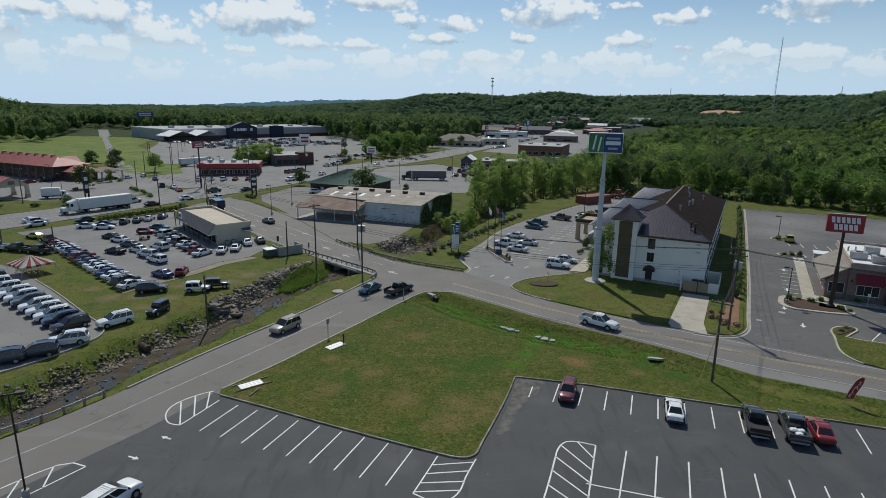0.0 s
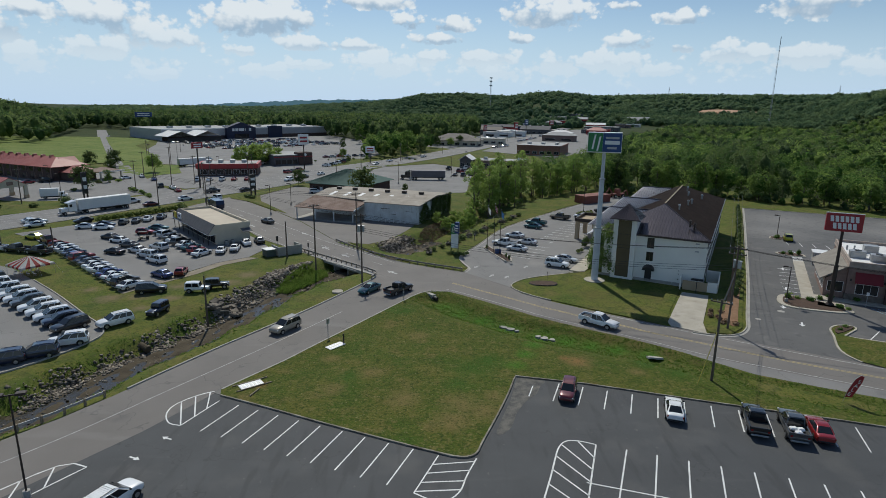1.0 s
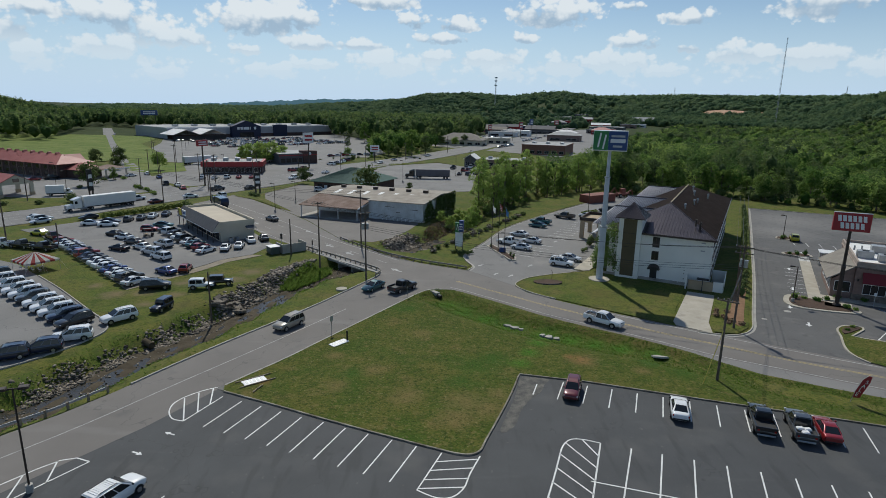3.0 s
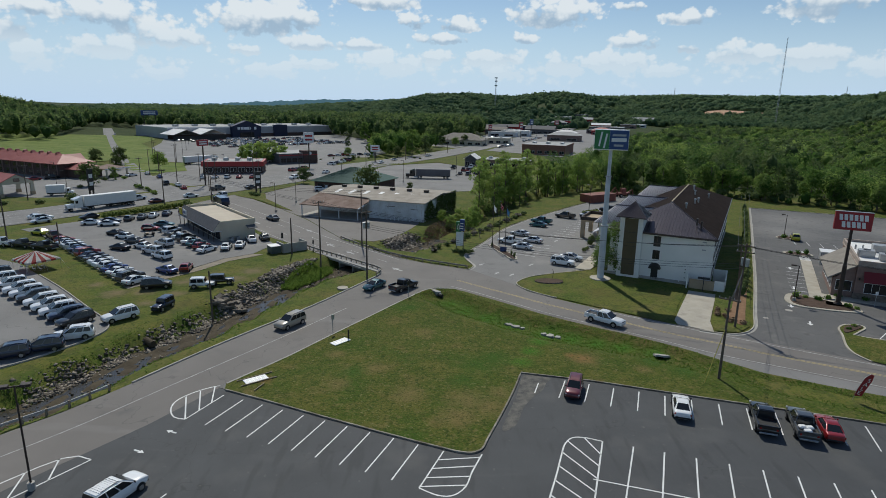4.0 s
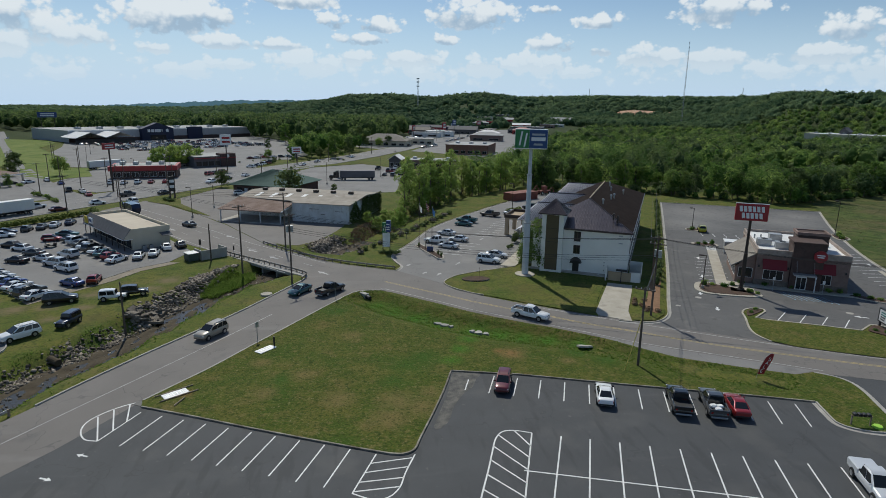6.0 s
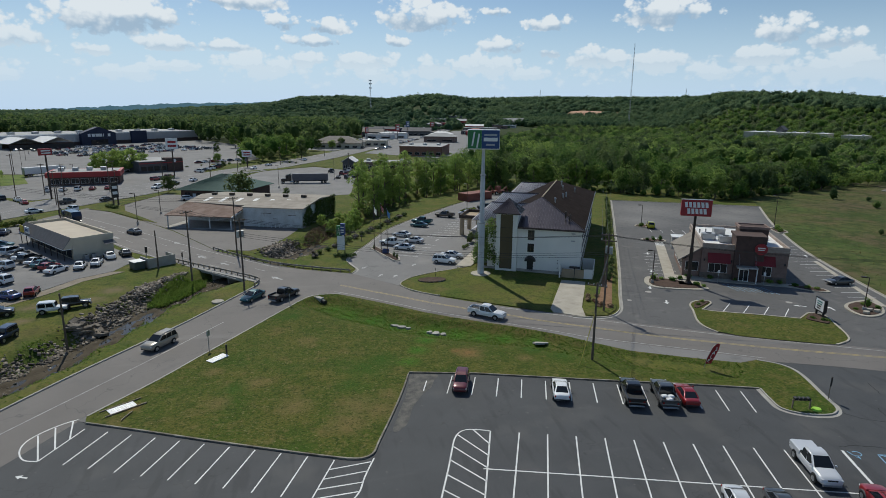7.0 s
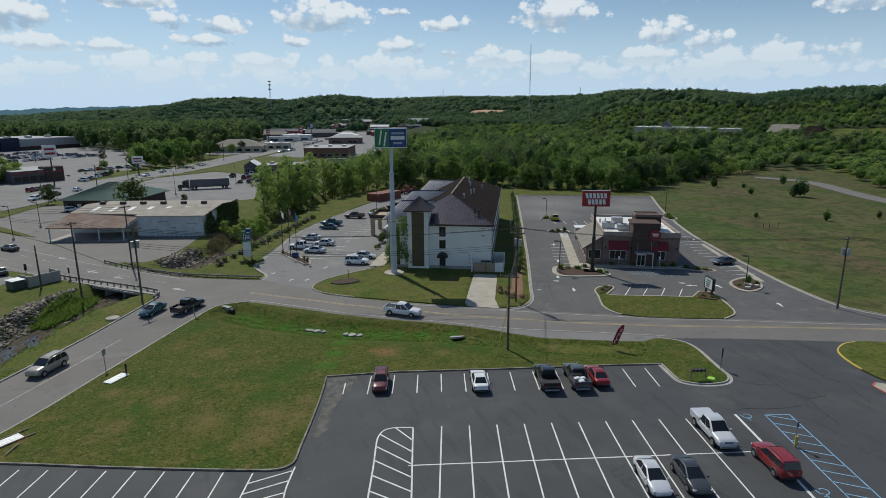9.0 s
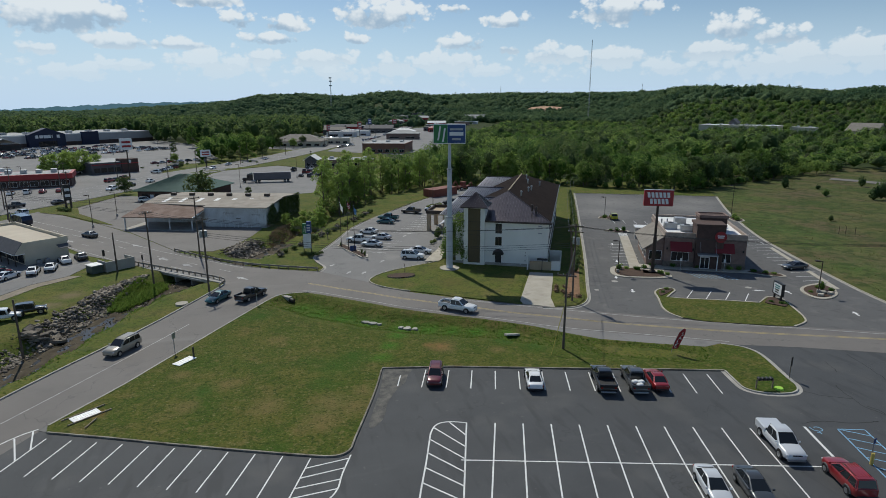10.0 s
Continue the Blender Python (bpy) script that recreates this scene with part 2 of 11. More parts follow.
ASPH_OLD = surface("asphalt_old", (0.158, 0.152, 0.145), (0.228, 0.220, 0.211), big=11, fine=0.07, rough=0.88, bump=0.5, contrast=1.7, fine_amt=0.8)
add_layer(ASPH_OLD, (0.095, 0.092, 0.09), 13.0, 0.006, 0.001, "voronoi", warp=4.0, amount=0.6)
add_layer(ASPH_OLD, (0.10, 0.098, 0.095), 3.5, 0.60, 0.74, amount=0.55)
add_layer(ASPH_OLD, (0.29, 0.275, 0.25), 8.0, 0.58, 0.72, amount=0.4)
ASPH_HUD = surface("asphalt_mid", (0.086, 0.084, 0.083), (0.122, 0.119, 0.116), big=8, fine=0.07, rough=0.86, bump=0.5, contrast=1.5, fine_amt=0.8)
add_layer(ASPH_HUD, (0.06, 0.058, 0.057), 15.0, 0.005, 0.001, "voronoi", warp=4.0, amount=0.5)
PALE_SPOTS = [(100, 165, 14), (118, 150, 10), (88, 150, 10), (128, 158, 8)]
CONC = surface("concrete", (0.42, 0.40, 0.36), (0.30, 0.28, 0.25), big=1.6, fine=0.1, rough=0.9, bump=0.3)
CONC_LT = surface("concrete_light", (0.47, 0.43, 0.355), (0.34, 0.305, 0.245), big=2.2, fine=0.12, rough=0.9, bump=0.3)
add_layer(CONC_LT, (0.2, 0.185, 0.16), 2.0, 0.58, 0.75, amount=0.6)
KERB = surface("kerb_concrete", (0.34, 0.31, 0.25), (0.11, 0.092, 0.066), big=1.7, fine=0.2, rough=0.92, bump=0.4, contrast=2.6)
WHITE_LINE = surface("road_paint_white", (0.74, 0.74, 0.72), (0.50, 0.50, 0.49), big=1.1, fine=0.05, rough=0.7, bump=0.2, contrast=1.7, mixbias=0.25)
WORN_LINE = surface("road_paint_worn", (0.50, 0.49, 0.47), (0.25, 0.245, 0.24), big=1.0, fine=0.08, rough=0.8, bump=0.2, contrast=2.4)
YELLOW_LINE = surface("road_paint_yellow", (0.46, 0.35, 0.14), (0.26, 0.22, 0.13), big=1.2, fine=0.06, rough=0.75, bump=0.2, contrast=2.0)
YELLOW_KERB = surface("kerb_paint_yellow", (0.72, 0.52, 0.08), (0.50, 0.38, 0.12), big=0.9, fine=0.1, rough=0.7, bump=0.2)
RED_KERB = surface("kerb_paint_red", (0.5, 0.08, 0.08), (0.35, 0.1, 0.09), big=0.9, fine=0.1, rough=0.7, bump=0.2)
BLUE_LINE = surface("road_paint_blue", (0.22, 0.45, 0.66), (0.18, 0.32, 0.45), big=1.0, fine=0.05, rough=0.7, bump=0.2)
def add_patch(mt, colour, spots, amount=0.7, soft=0.5, ragged=0.9):
    """One more colour in ragged patches: x, y and radius of each."""
    nt = mt.node_tree
    N, L = nt.nodes, nt.links
    b = next(n for n in N if n.type == "BSDF_PRINCIPLED")
    src = b.inputs["Base Color"].links[0].from_socket
    geo = N.new("ShaderNodeNewGeometry")
    nz = N.new("ShaderNodeTexNoise")
    nz.inputs["Scale"].default_value, nz.inputs["Detail"].default_value, nz.inputs["Roughness"].default_value = 0.7, 8, 0.75
    L.new(geo.outputs["Position"], nz.inputs["Vector"])
    flatten = N.new("ShaderNodeVectorMath")
    flatten.operation = "MULTIPLY"
    flatten.inputs[1].default_value = (1, 1, 0)
    L.new(geo.outputs["Position"], flatten.inputs[0])
    acc = None
    for x, y, r in spots:
        d = N.new("ShaderNodeVectorMath")
        d.operation = "DISTANCE"
        d.inputs[1].default_value = (x, y, 0)
        L.new(flatten.outputs[0], d.inputs[0])
        q = N.new("ShaderNodeMath")
        q.operation = "DIVIDE"
        q.inputs[1].default_value = r
        L.new(d.outputs["Value"], q.inputs[0])
        if acc is None:
            acc = q.outputs[0]
        else:
            mn = N.new("ShaderNodeMath")
            mn.operation = "MINIMUM"
            L.new(acc, mn.inputs[0])
            L.new(q.outputs[0], mn.inputs[1])
            acc = mn.outputs[0]
    ad = N.new("ShaderNodeMath")
    ad.operation = "MULTIPLY_ADD"
    ad.inputs[1].default_value = ragged * 3
    L.new(nz.outputs["Fac"], ad.inputs[0])
    L.new(acc, ad.inputs[2])
    mr = N.new("ShaderNodeMapRange")
    mr.inputs["From Min"].default_value, mr.inputs["From Max"].default_value = 1.0 + ragged * 1.5 + soft * .3, 1.0 + ragged * 1.5 - soft
    mr.inputs["To Max"].default_value = amount
    L.new(ad.outputs[0], mr.inputs["Value"])
    mx = N.new("ShaderNodeMix")
    mx.data_type = "RGBA"
    L.new(mr.outputs[0], mx.inputs["Factor"])
    L.new(src, mx.inputs["A"])
    mx.inputs["B"].default_value = (*colour, 1)
    for l in list(b.inputs["Base Color"].links):
        L.remove(l)
    L.new(mx.outputs["Result"], b.inputs["Base Color"])
    return mt


GRASS = surface("grass", (0.060, 0.090, 0.013), (0.118, 0.112, 0.026), big=4.0, fine=0.22, rough=0.95, bump=1.0, contrast=2.2, fine_amt=1.3, spec=0.12)
add_layer(GRASS, (0.042, 0.088, 0.010), 7.0, 0.52, 0.68, amount=0.75)
add_layer(GRASS, (0.165, 0.120, 0.046), 3.2, 0.56, 0.72, amount=0.65)
add_patch(GRASS, (0.050, 0.088, 0.010), [(14, 72, 5), (20, 68, 5), (26, 66, 5), (33, 61, 5), (40, 57, 4), (47, 53, 4), (8, 76, 5), (2, 82, 5), (-4, 86, 4), (51, 48, 3)], 0.65, 1.1, 0.5)
add_layer(GRASS, (0.040, 0.064, 0.010), 1.2, 0.53, 0.65, amount=0.45)
add_layer(GRASS, (0.170, 0.138, 0.048), 1.1, 0.57, 0.68, amount=0.6)
add_layer(GRASS, (0.028, 0.050, 0.008), 0.5, 0.53, 0.66, amount=0.7)
add_layer(GRASS, (0.185, 0.158, 0.062), 0.38, 0.60, 0.74, amount=0.6)
add_layer(GRASS, (0.32, 0.29, 0.20), 0.22, 0.72, 0.78, amount=0.6)
add_layer(GRASS, (0.30, 0.25, 0.13), 0.30, 0.63, 0.72, amount=0.55)
add_patch(GRASS, (0.190, 0.140, 0.058), [(4.6, 53.5, 2.6), (2.4, 54.6, 2.6), (1.4, 51.6, 2.2), (6.0, 56.5, 1.5), (-8.5, 62, 1.6), (17.6, 66.0, 2.2), (-3, 74, 1.5), (-14, 66, 1.4), (24, 63.4, 1.2), (-4, 56, 2.0), (-12, 58, 1.6)], 0.65, 0.9, 0.5)
add_patch(GRASS, (0.032, 0.092, 0.010), [(3.8, 63.8, 3.0), (6.2, 66.0, 2.4), (2.0, 59.6, 1.8), (-6, 84, 2.2), (-11, 61, 1.8), (26, 66, 1.6), (29, 63, 1.8)], 0.8, 1.0, 0.4)
add_patch(GRASS, (0.052, 0.150, 0.012), [(0.6, 88.6, 2.2), (2.8, 85.6, 2.6), (6.2, 82.4, 2.6), (10, 79.2, 2.4), (14.4, 76, 2.4), (17.7, 74.2, 2.2), (20.6, 72.6, 2.0), (23.7, 71.2, 2.0), (27.7, 69.2, 1.8), (12.6, 71.4, 1.5), (11.0, 68.0, 1.4), (9.4, 64.8, 1.5)], 0.85, 0.9, 0.3)
add_patch(GRASS, (0.120, 0.086, 0.034), [(20, 77.2, 1.5), (24, 74.2, 1.7), (27, 72.4, 1.7), (30, 69.6, 1.6), (16, 79.8, 1.2), (33, 66.6, 1.2)], 0.6, 0.9, 0.5)
add_patch(GRASS, (0.25, 0.135, 0.056), [(17.2, 66.0, 1.5), (15.9, 66.8, 0.9), (-20.5, 58.6, 1.0)], 0.6, 0.8, 0.4)
add_layer(GRASS, (0.022, 0.042, 0.007), 0.26, 0.55, 0.64, amount=0.65)
add_layer(GRASS, (0.20, 0.172, 0.075), 0.24, 0.60, 0.70, amount=0.5)
LUSH = surface("lush_grass", (0.074, 0.110, 0.016), (0.136, 0.130, 0.029), big=6.0, fine=0.2, rough=0.95, bump=1.0, contrast=2.2, fine_amt=1.0, spec=0.15)
add_layer(LUSH, (0.165, 0.130, 0.050), 4.0, 0.50, 0.66, amount=0.6)
add_layer(LUSH, (0.045, 0.085, 0.012), 9.0, 0.55, 0.68, amount=0.6)
add_layer(LUSH, (0.03, 0.055, 0.010), 0.8, 0.56, 0.70, amount=0.6)
add_layer(LUSH, (0.040, 0.070, 0.012), 2.0, 0.52, 0.64, amount=0.55)
add_layer(LUSH, (0.026, 0.044, 0.009), 0.34, 0.53, 0.64, amount=0.6)
add_layer(LUSH, (0.20, 0.17, 0.08), 0.28, 0.60, 0.70, amount=0.5)
add_layer(LUSH, (0.15, 0.13, 0.065), 0.5, 0.62, 0.75, amount=0.5)
add_patch(LUSH, (0.19, 0.145, 0.085), [(-50, 90, 2.2), (-54.5, 88.5, 2.4), (-46, 95.5, 2.0), (-42, 97.5, 2.6), (-38, 98, 2.0), (-44.5, 89, 1.6), (-47, 84, 1.4), (-60, 93, 1.6), (-36.5, 103, 2.4)], 0.75, 0.8)
add_patch(LUSH, (0.105, 0.085, 0.030), [(-30, 103, 3.0), (-33, 99, 2.6), (-36, 92, 2.4), (-40, 84, 2.4), (26, 93, 3.0), (36, 92, 2.6), (45, 64, 2.0)], 0.5, 0.9)
FIELD = surface("field_grass", (0.078, 0.100, 0.026), (0.128, 0.112, 0.044), big=9.0, fine=0.4, rough=0.95, bump=1.0, contrast=2.4, fine_amt=0.9, spec=0.15)
add_layer(FIELD, (0.05, 0.080, 0.016), 22.0, 0.50, 0.64, amount=0.8)
add_layer(FIELD, (0.125, 0.088, 0.056), 16.0, 0.52, 0.64, amount=0.75, stretch=(1, .5, 1), rot=radians(28))
add_layer(FIELD, (0.130, 0.098, 0.050), 9.0, 0.54, 0.68, amount=0.7)
add_patch(FIELD, (0.070, 0.115, 0.024), [(112, 98, 9), (120, 112, 9), (130, 130, 9), (105, 82, 8), (148, 160, 10), (160, 176, 10), (98, 66, 7)], 0.75, 1.0)
add_layer(FIELD, (0.038, 0.056, 0.014), 2.6, 0.50, 0.60, amount=0.7)
add_layer(FIELD, (0.040, 0.062, 0.014), 6.0, 0.50, 0.62, amount=0.6)
add_layer(FIELD, (0.150, 0.125, 0.062), 1.7, 0.57, 0.68, amount=0.5)
add_layer(FIELD, (0.04, 0.06, 0.016), 0.9, 0.55, 0.70, amount=0.65)
add_layer(FIELD, (0.20, 0.17, 0.10), 0.6, 0.63, 0.78, amount=0.5)
TERRAIN = surface("open_ground", (0.030, 0.048, 0.016), (0.055, 0.068, 0.024), big=25, fine=0.6, rough=0.95, bump=0.8, contrast=2.2, spec=0.1)
add_patch(ASPH_HUD, (0.215, 0.205, 0.190), PALE_SPOTS, 0.8, 1.0, 0.5)
add_layer(ASPH_HUD, (0.16, 0.152, 0.142), 3.0, 0.56, 0.68, amount=0.5)
add_layer(ASPH_HUD, (0.055, 0.054, 0.053), 1.8, 0.57, 0.68, amount=0.45)
MEADOW = surface("meadow_grass", (0.105, 0.155, 0.030), (0.180, 0.205, 0.058), big=14.0, fine=0.8, rough=0.95, bump=1.0, contrast=2.4, fine_amt=0.6, spec=0.15)
add_layer(MEADOW, (0.06, 0.10, 0.02), 6.0, 0.54, 0.66, amount=0.6)
DIRT = surface("bare_dirt", (0.20, 0.165, 0.115), (0.30, 0.26, 0.20), big=2.0, fine=0.15, rough=0.95, bump=0.8)
REDCLAY = surface("red_clay", (0.48, 0.27, 0.16), (0.36, 0.24, 0.14), big=20, fine=2, rough=0.95, bump=0.5)
MULCH = surface("mulch", (0.048, 0.026, 0.016), (0.092, 0.054, 0.034), big=0.8, fine=0.07, rough=0.95, bump=1.0)
STRAW = surface("pine_straw", (0.18, 0.095, 0.045), (0.26, 0.15, 0.08), big=0.8, fine=0.09, rough=0.95, bump=1.0)
MUD = surface("creek_mud", (0.056, 0.044, 0.029), (0.105, 0.086, 0.058), big=1.5, fine=0.2, rough=0.92, bump=0.8, spec=0.15)
ROCK = surface("riprap_stone", (0.27, 0.232, 0.185), (0.075, 0.062, 0.048), big=0.9, fine=0.15, rough=0.9, bump=0.8, per_island=0.7)
WATER = surface("creek_water", (0.060, 0.048, 0.030), (0.038, 0.034, 0.024), big=2.5, fine=0.25, rough=0.16, bump=0.5)
STUCCO = surface("white_stucco", (0.86, 0.84, 0.78), (0.76, 0.74, 0.68), big=3.0, fine=0.08, rough=0.9, bump=0.2, contrast=1.5)
OLIVE = surface("olive_stucco", (0.125, 0.098, 0.052), (0.105, 0.082, 0.044), big=2.0, fine=0.1, rough=0.9, bump=0.2)
TAN = surface("tan_stucco", (0.46, 0.36, 0.24), (0.38, 0.29, 0.19), big=2.0, fine=0.1, rough=0.9, bump=0.2)
CREAM = surface("cream_wall", (0.60, 0.54, 0.42), (0.50, 0.45, 0.35), big=3.0, fine=0.12, rough=0.9, bump=0.2)
METAL_ROOF = surface("bronze_metal_roof", (0.070, 0.058, 0.064), (0.100, 0.085, 0.092), big=2.5, fine=0.3, rough=0.30, metal=0.8, bump=0.05)
SHINGLE = surface("dark_shingle", (0.016, 0.011, 0.010), (0.030, 0.022, 0.019), big=1.6, fine=0.14, rough=0.98, bump=0.5, contrast=2.2, spec=0.05)
# bay roofs' metal, the sky's reflection painted in as a paler base colour
SHEEN_ROOF = surface("metal_roof_sky_sheen", (0.42, 0.41, 0.435), (0.50, 0.49, 0.51), big=2.5, fine=0.3, rough=0.42, metal=0.2, bump=0.05)
SHINGLE_GR = surface("grey_shingle", (0.27, 0.245, 0.21), (0.19, 0.17, 0.145), big=1.6, fine=0.14, rough=0.95, bump=0.8)
REDBRICK = surface("red_brown_brick", (0.30, 0.15, 0.105), (0.21, 0.10, 0.072), big=0.7, fine=0.1, rough=0.92, bump=0.4, contrast=2.0)
BRICKCAP = surface("tan_brick_cornice", (0.42, 0.35, 0.30), (0.27, 0.215, 0.175), big=0.7, fine=0.1, rough=0.92, bump=0.4)
BRICK = surface("brown_brick", (0.265, 0.185, 0.155), (0.185, 0.125, 0.104), big=0.7, fine=0.1, rough=0.92, bump=0.5, contrast=2.0)
DARKBRICK = surface("dark_brick", (0.105, 0.066, 0.054), (0.070, 0.044, 0.037), big=0.7, fine=0.1, rough=0.92, bump=0.5, contrast=2.0)
STONEBASE = surface("ledge_stone", (0.19, 0.16, 0.13), (0.11, 0.09, 0.075), big=0.5, fine=0.15, rough=0.92, bump=0.7, contrast=2.6)
WHITE = plain("white_metal", (0.78, 0.78, 0.77), 0.5)
WHITE_ROOF = surface("white_membrane", (0.80, 0.79, 0.77), (0.66, 0.65, 0.62), big=2.5, fine=0.3, rough=0.7, bump=0.1)
SIDING = surface("white_siding", (0.64, 0.67, 0.68), (0.46, 0.47, 0.46), big=2.2, fine=0.3, rough=0.75, bump=0.1, contrast=2.2)
add_layer(SIDING, (0.30, 0.25, 0.20), 1.2, 0.62, 0.75, stretch=(2.5, 2.5, 0.5), amount=0.6)
OLDROOF = surface("weathered_roof", (0.36, 0.32, 0.265), (0.24, 0.205, 0.165), big=3.0, fine=0.3, rough=0.85, bump=0.2, contrast=2.2)
add_layer(OLDROOF, (0.21, 0.17, 0.13), 3.0, 0.60, 0.74, stretch=(1, 0.3, 1), amount=0.7)
RUST = surface("rusted_metal_roof", (0.175, 0.105, 0.075), (0.28, 0.20, 0.16), big=2.4, fine=0.25, rough=0.85, bump=0.2, contrast=2.6)
GREENROOF = surface("green_metal_roof", (0.040, 0.098, 0.080), (0.058, 0.120, 0.100), big=3.0, fine=0.3, rough=0.85, bump=0.1)
REDROOF = surface("red_metal_roof", (0.30, 0.075, 0.060), (0.38, 0.13, 0.11), big=4.0, fine=0.3, rough=0.6, bump=0.1)
REDWALL = plain("red_fascia", (0.38, 0.035, 0.035), 0.6)
MAROON = plain("maroon_canvas", (0.20, 0.020, 0.026), 0.8)
TANROOF = surface("flat_roof_tan", (0.56, 0.49, 0.38), (0.48, 0.41, 0.32), big=3.5, fine=0.3, rough=0.85, bump=0.2)
GREYROOF = surface("flat_roof_grey", (0.42, 0.42, 0.41), (0.30, 0.30, 0.29), big=6, fine=0.5, rough=0.85, bump=0.1)
SLATEROOF = surface("grey_mansard", (0.085, 0.085, 0.092), (0.12, 0.12, 0.125), big=1.0, fine=0.2, rough=0.85, bump=0.5)
STEEL = surface("galvanised_steel", (0.46, 0.47, 0.47), (0.34, 0.35, 0.36), big=0.7, fine=0.1, rough=0.5, metal=0.6, bump=0.1)
RUSTRAIL = surface("weathered_guardrail", (0.30, 0.29, 0.28), (0.18, 0.16, 0.14), big=0.9, fine=0.1, rough=0.7, metal=0.3, bump=0.1)
POLEWHITE = surface("white_pole_paint", (0.58, 0.60, 0.63), (0.46, 0.48, 0.51), big=1.6, fine=0.2, rough=0.55, bump=0.05)
BLACKMETAL = plain("black_metal", (0.018, 0.017, 0.017), 0.5)
BRONZE = plain("bronze_metal", (0.045, 0.030, 0.022), 0.55)
WOOD = surface("pole_wood", (0.095, 0.070, 0.052), (0.15, 0.12, 0.095), big=0.6, fine=0.06, rough=0.95, bump=0.6)
LUMBER = surface("weathered_lumber", (0.30, 0.24, 0.17), (0.20, 0.16, 0.115), big=0.6, fine=0.05, rough=0.9, bump=0.5)
RUSTBOX = surface("container_red", (0.25, 0.075, 0.05), (0.17, 0.06, 0.045), big=1.2, fine=0.2, rough=0.7, bump=0.2)
GLASS = plain("window_glass", (0.016, 0.019, 0.022), 0.08, spec=0.5)
TYRE = plain("tyre_rubber", (0.018, 0.018, 0.018), 0.85)
RIM = plain("alloy_rim", (0.42, 0.43, 0.44), 0.35, 0.8)
LAMP_W = plain("headlamp_glass", (0.62, 0.64, 0.66), 0.12)
LAMP_R = plain("tail_lamp_red", (0.30, 0.015, 0.012), 0.2)
TRIMBLK = plain("black_trim", (0.020, 0.020, 0.021), 0.6)
SIGN_GREEN = plain("sign_green", (0.035, 0.20, 0.06), 0.45)
SIGN_BLUE = plain("sign_blue", (0.020, 0.060, 0.20), 0.45)
STORE_NAVY = plain("store_navy", (0.012, 0.020, 0.055), 0.6)
SIGN_RED = plain("sign_red", (0.33, 0.018, 0.026), 0.45)
SIGN_WHITE = plain("sign_white", (0.80, 0.80, 0.79), 0.45)
BARK = surface("bark", (0.10, 0.080, 0.062), (0.17, 0.14, 0.115), big=0.5, fine=0.06, rough=0.95, bump=0.8)
LEAF = surface("leaves_spring", (0.185, 0.285, 0.062), (0.340, 0.425, 0.120), big=7, fine=0.5, rough=0.75, bump=0, contrast=1.6, per_island=0.45, per_object=0.4, translucent=0.58, spec=0.2)
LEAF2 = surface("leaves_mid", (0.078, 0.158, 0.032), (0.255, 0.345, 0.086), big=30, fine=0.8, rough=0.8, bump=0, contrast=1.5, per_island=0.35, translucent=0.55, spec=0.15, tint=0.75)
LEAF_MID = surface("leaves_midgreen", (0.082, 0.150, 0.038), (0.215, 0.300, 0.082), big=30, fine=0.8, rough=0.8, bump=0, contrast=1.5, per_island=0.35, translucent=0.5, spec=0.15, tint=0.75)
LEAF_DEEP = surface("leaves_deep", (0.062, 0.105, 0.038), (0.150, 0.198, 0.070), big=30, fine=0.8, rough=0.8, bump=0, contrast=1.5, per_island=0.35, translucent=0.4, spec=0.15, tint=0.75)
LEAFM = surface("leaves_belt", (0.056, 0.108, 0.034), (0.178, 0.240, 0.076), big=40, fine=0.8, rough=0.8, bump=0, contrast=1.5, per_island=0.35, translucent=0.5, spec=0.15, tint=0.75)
# far leaves shifted bluer, the haze of distance put into their colour
LEAF3 = surface("leaves_far_hazed", (0.064, 0.120, 0.062), (0.170, 0.235, 0.106), big=110, fine=5, rough=0.9, bump=0, contrast=2.6, fine_amt=0.1, per_island=0.1, translucent=0.45, spec=0.1, tint=0.32)
LEAFD = surface("leaves_dark", (0.066, 0.105, 0.030), (0.155, 0.195, 0.068), big=6, fine=0.5, rough=0.8, bump=0, contrast=1.5, per_island=0.45, translucent=0.35, spec=0.2)
HEDGE = surface("hedge_leaves", (0.10, 0.14, 0.02), (0.17, 0.20, 0.04), big=2, fine=0.2, rough=0.8, bump=0, per_island=0.4, translucent=0.2, spec=0.2)

# ---- building tools ----
def mesh_of(bm, name):
    me = bpy.data.meshes.new(name)
    bm.normal_update()
    bm.to_mesh(me)
    bm.free()
    return me


def part(name, bm, material, parent=None, label=""):
    """Links a bmesh as one mesh object, under a thing or a part."""
    me = mesh_of(bm, name)
    me.materials.append(material)
    ob = new(name, me)
    if parent is not None:
        ob.parent = parent
    if label:
        ob["label"] = label
    return ob


def thing(name, m, label, category, group="", kind=""):
    ob = new(name)
    ob.empty_display_size = 0.3
    ob.matrix_basis = m
    return tagged(ob, label, category, group, kind)


def solo(name, bm, material, label="", category="", group="", kind=""):
    return tagged(part(name, bm, material), label, category, group, kind)


def place(x, y, heading=0.0, z=0.0):
    """Heading in degrees: the way the local x axis points."""
    return pose(x, y, z, 0, 0, heading)


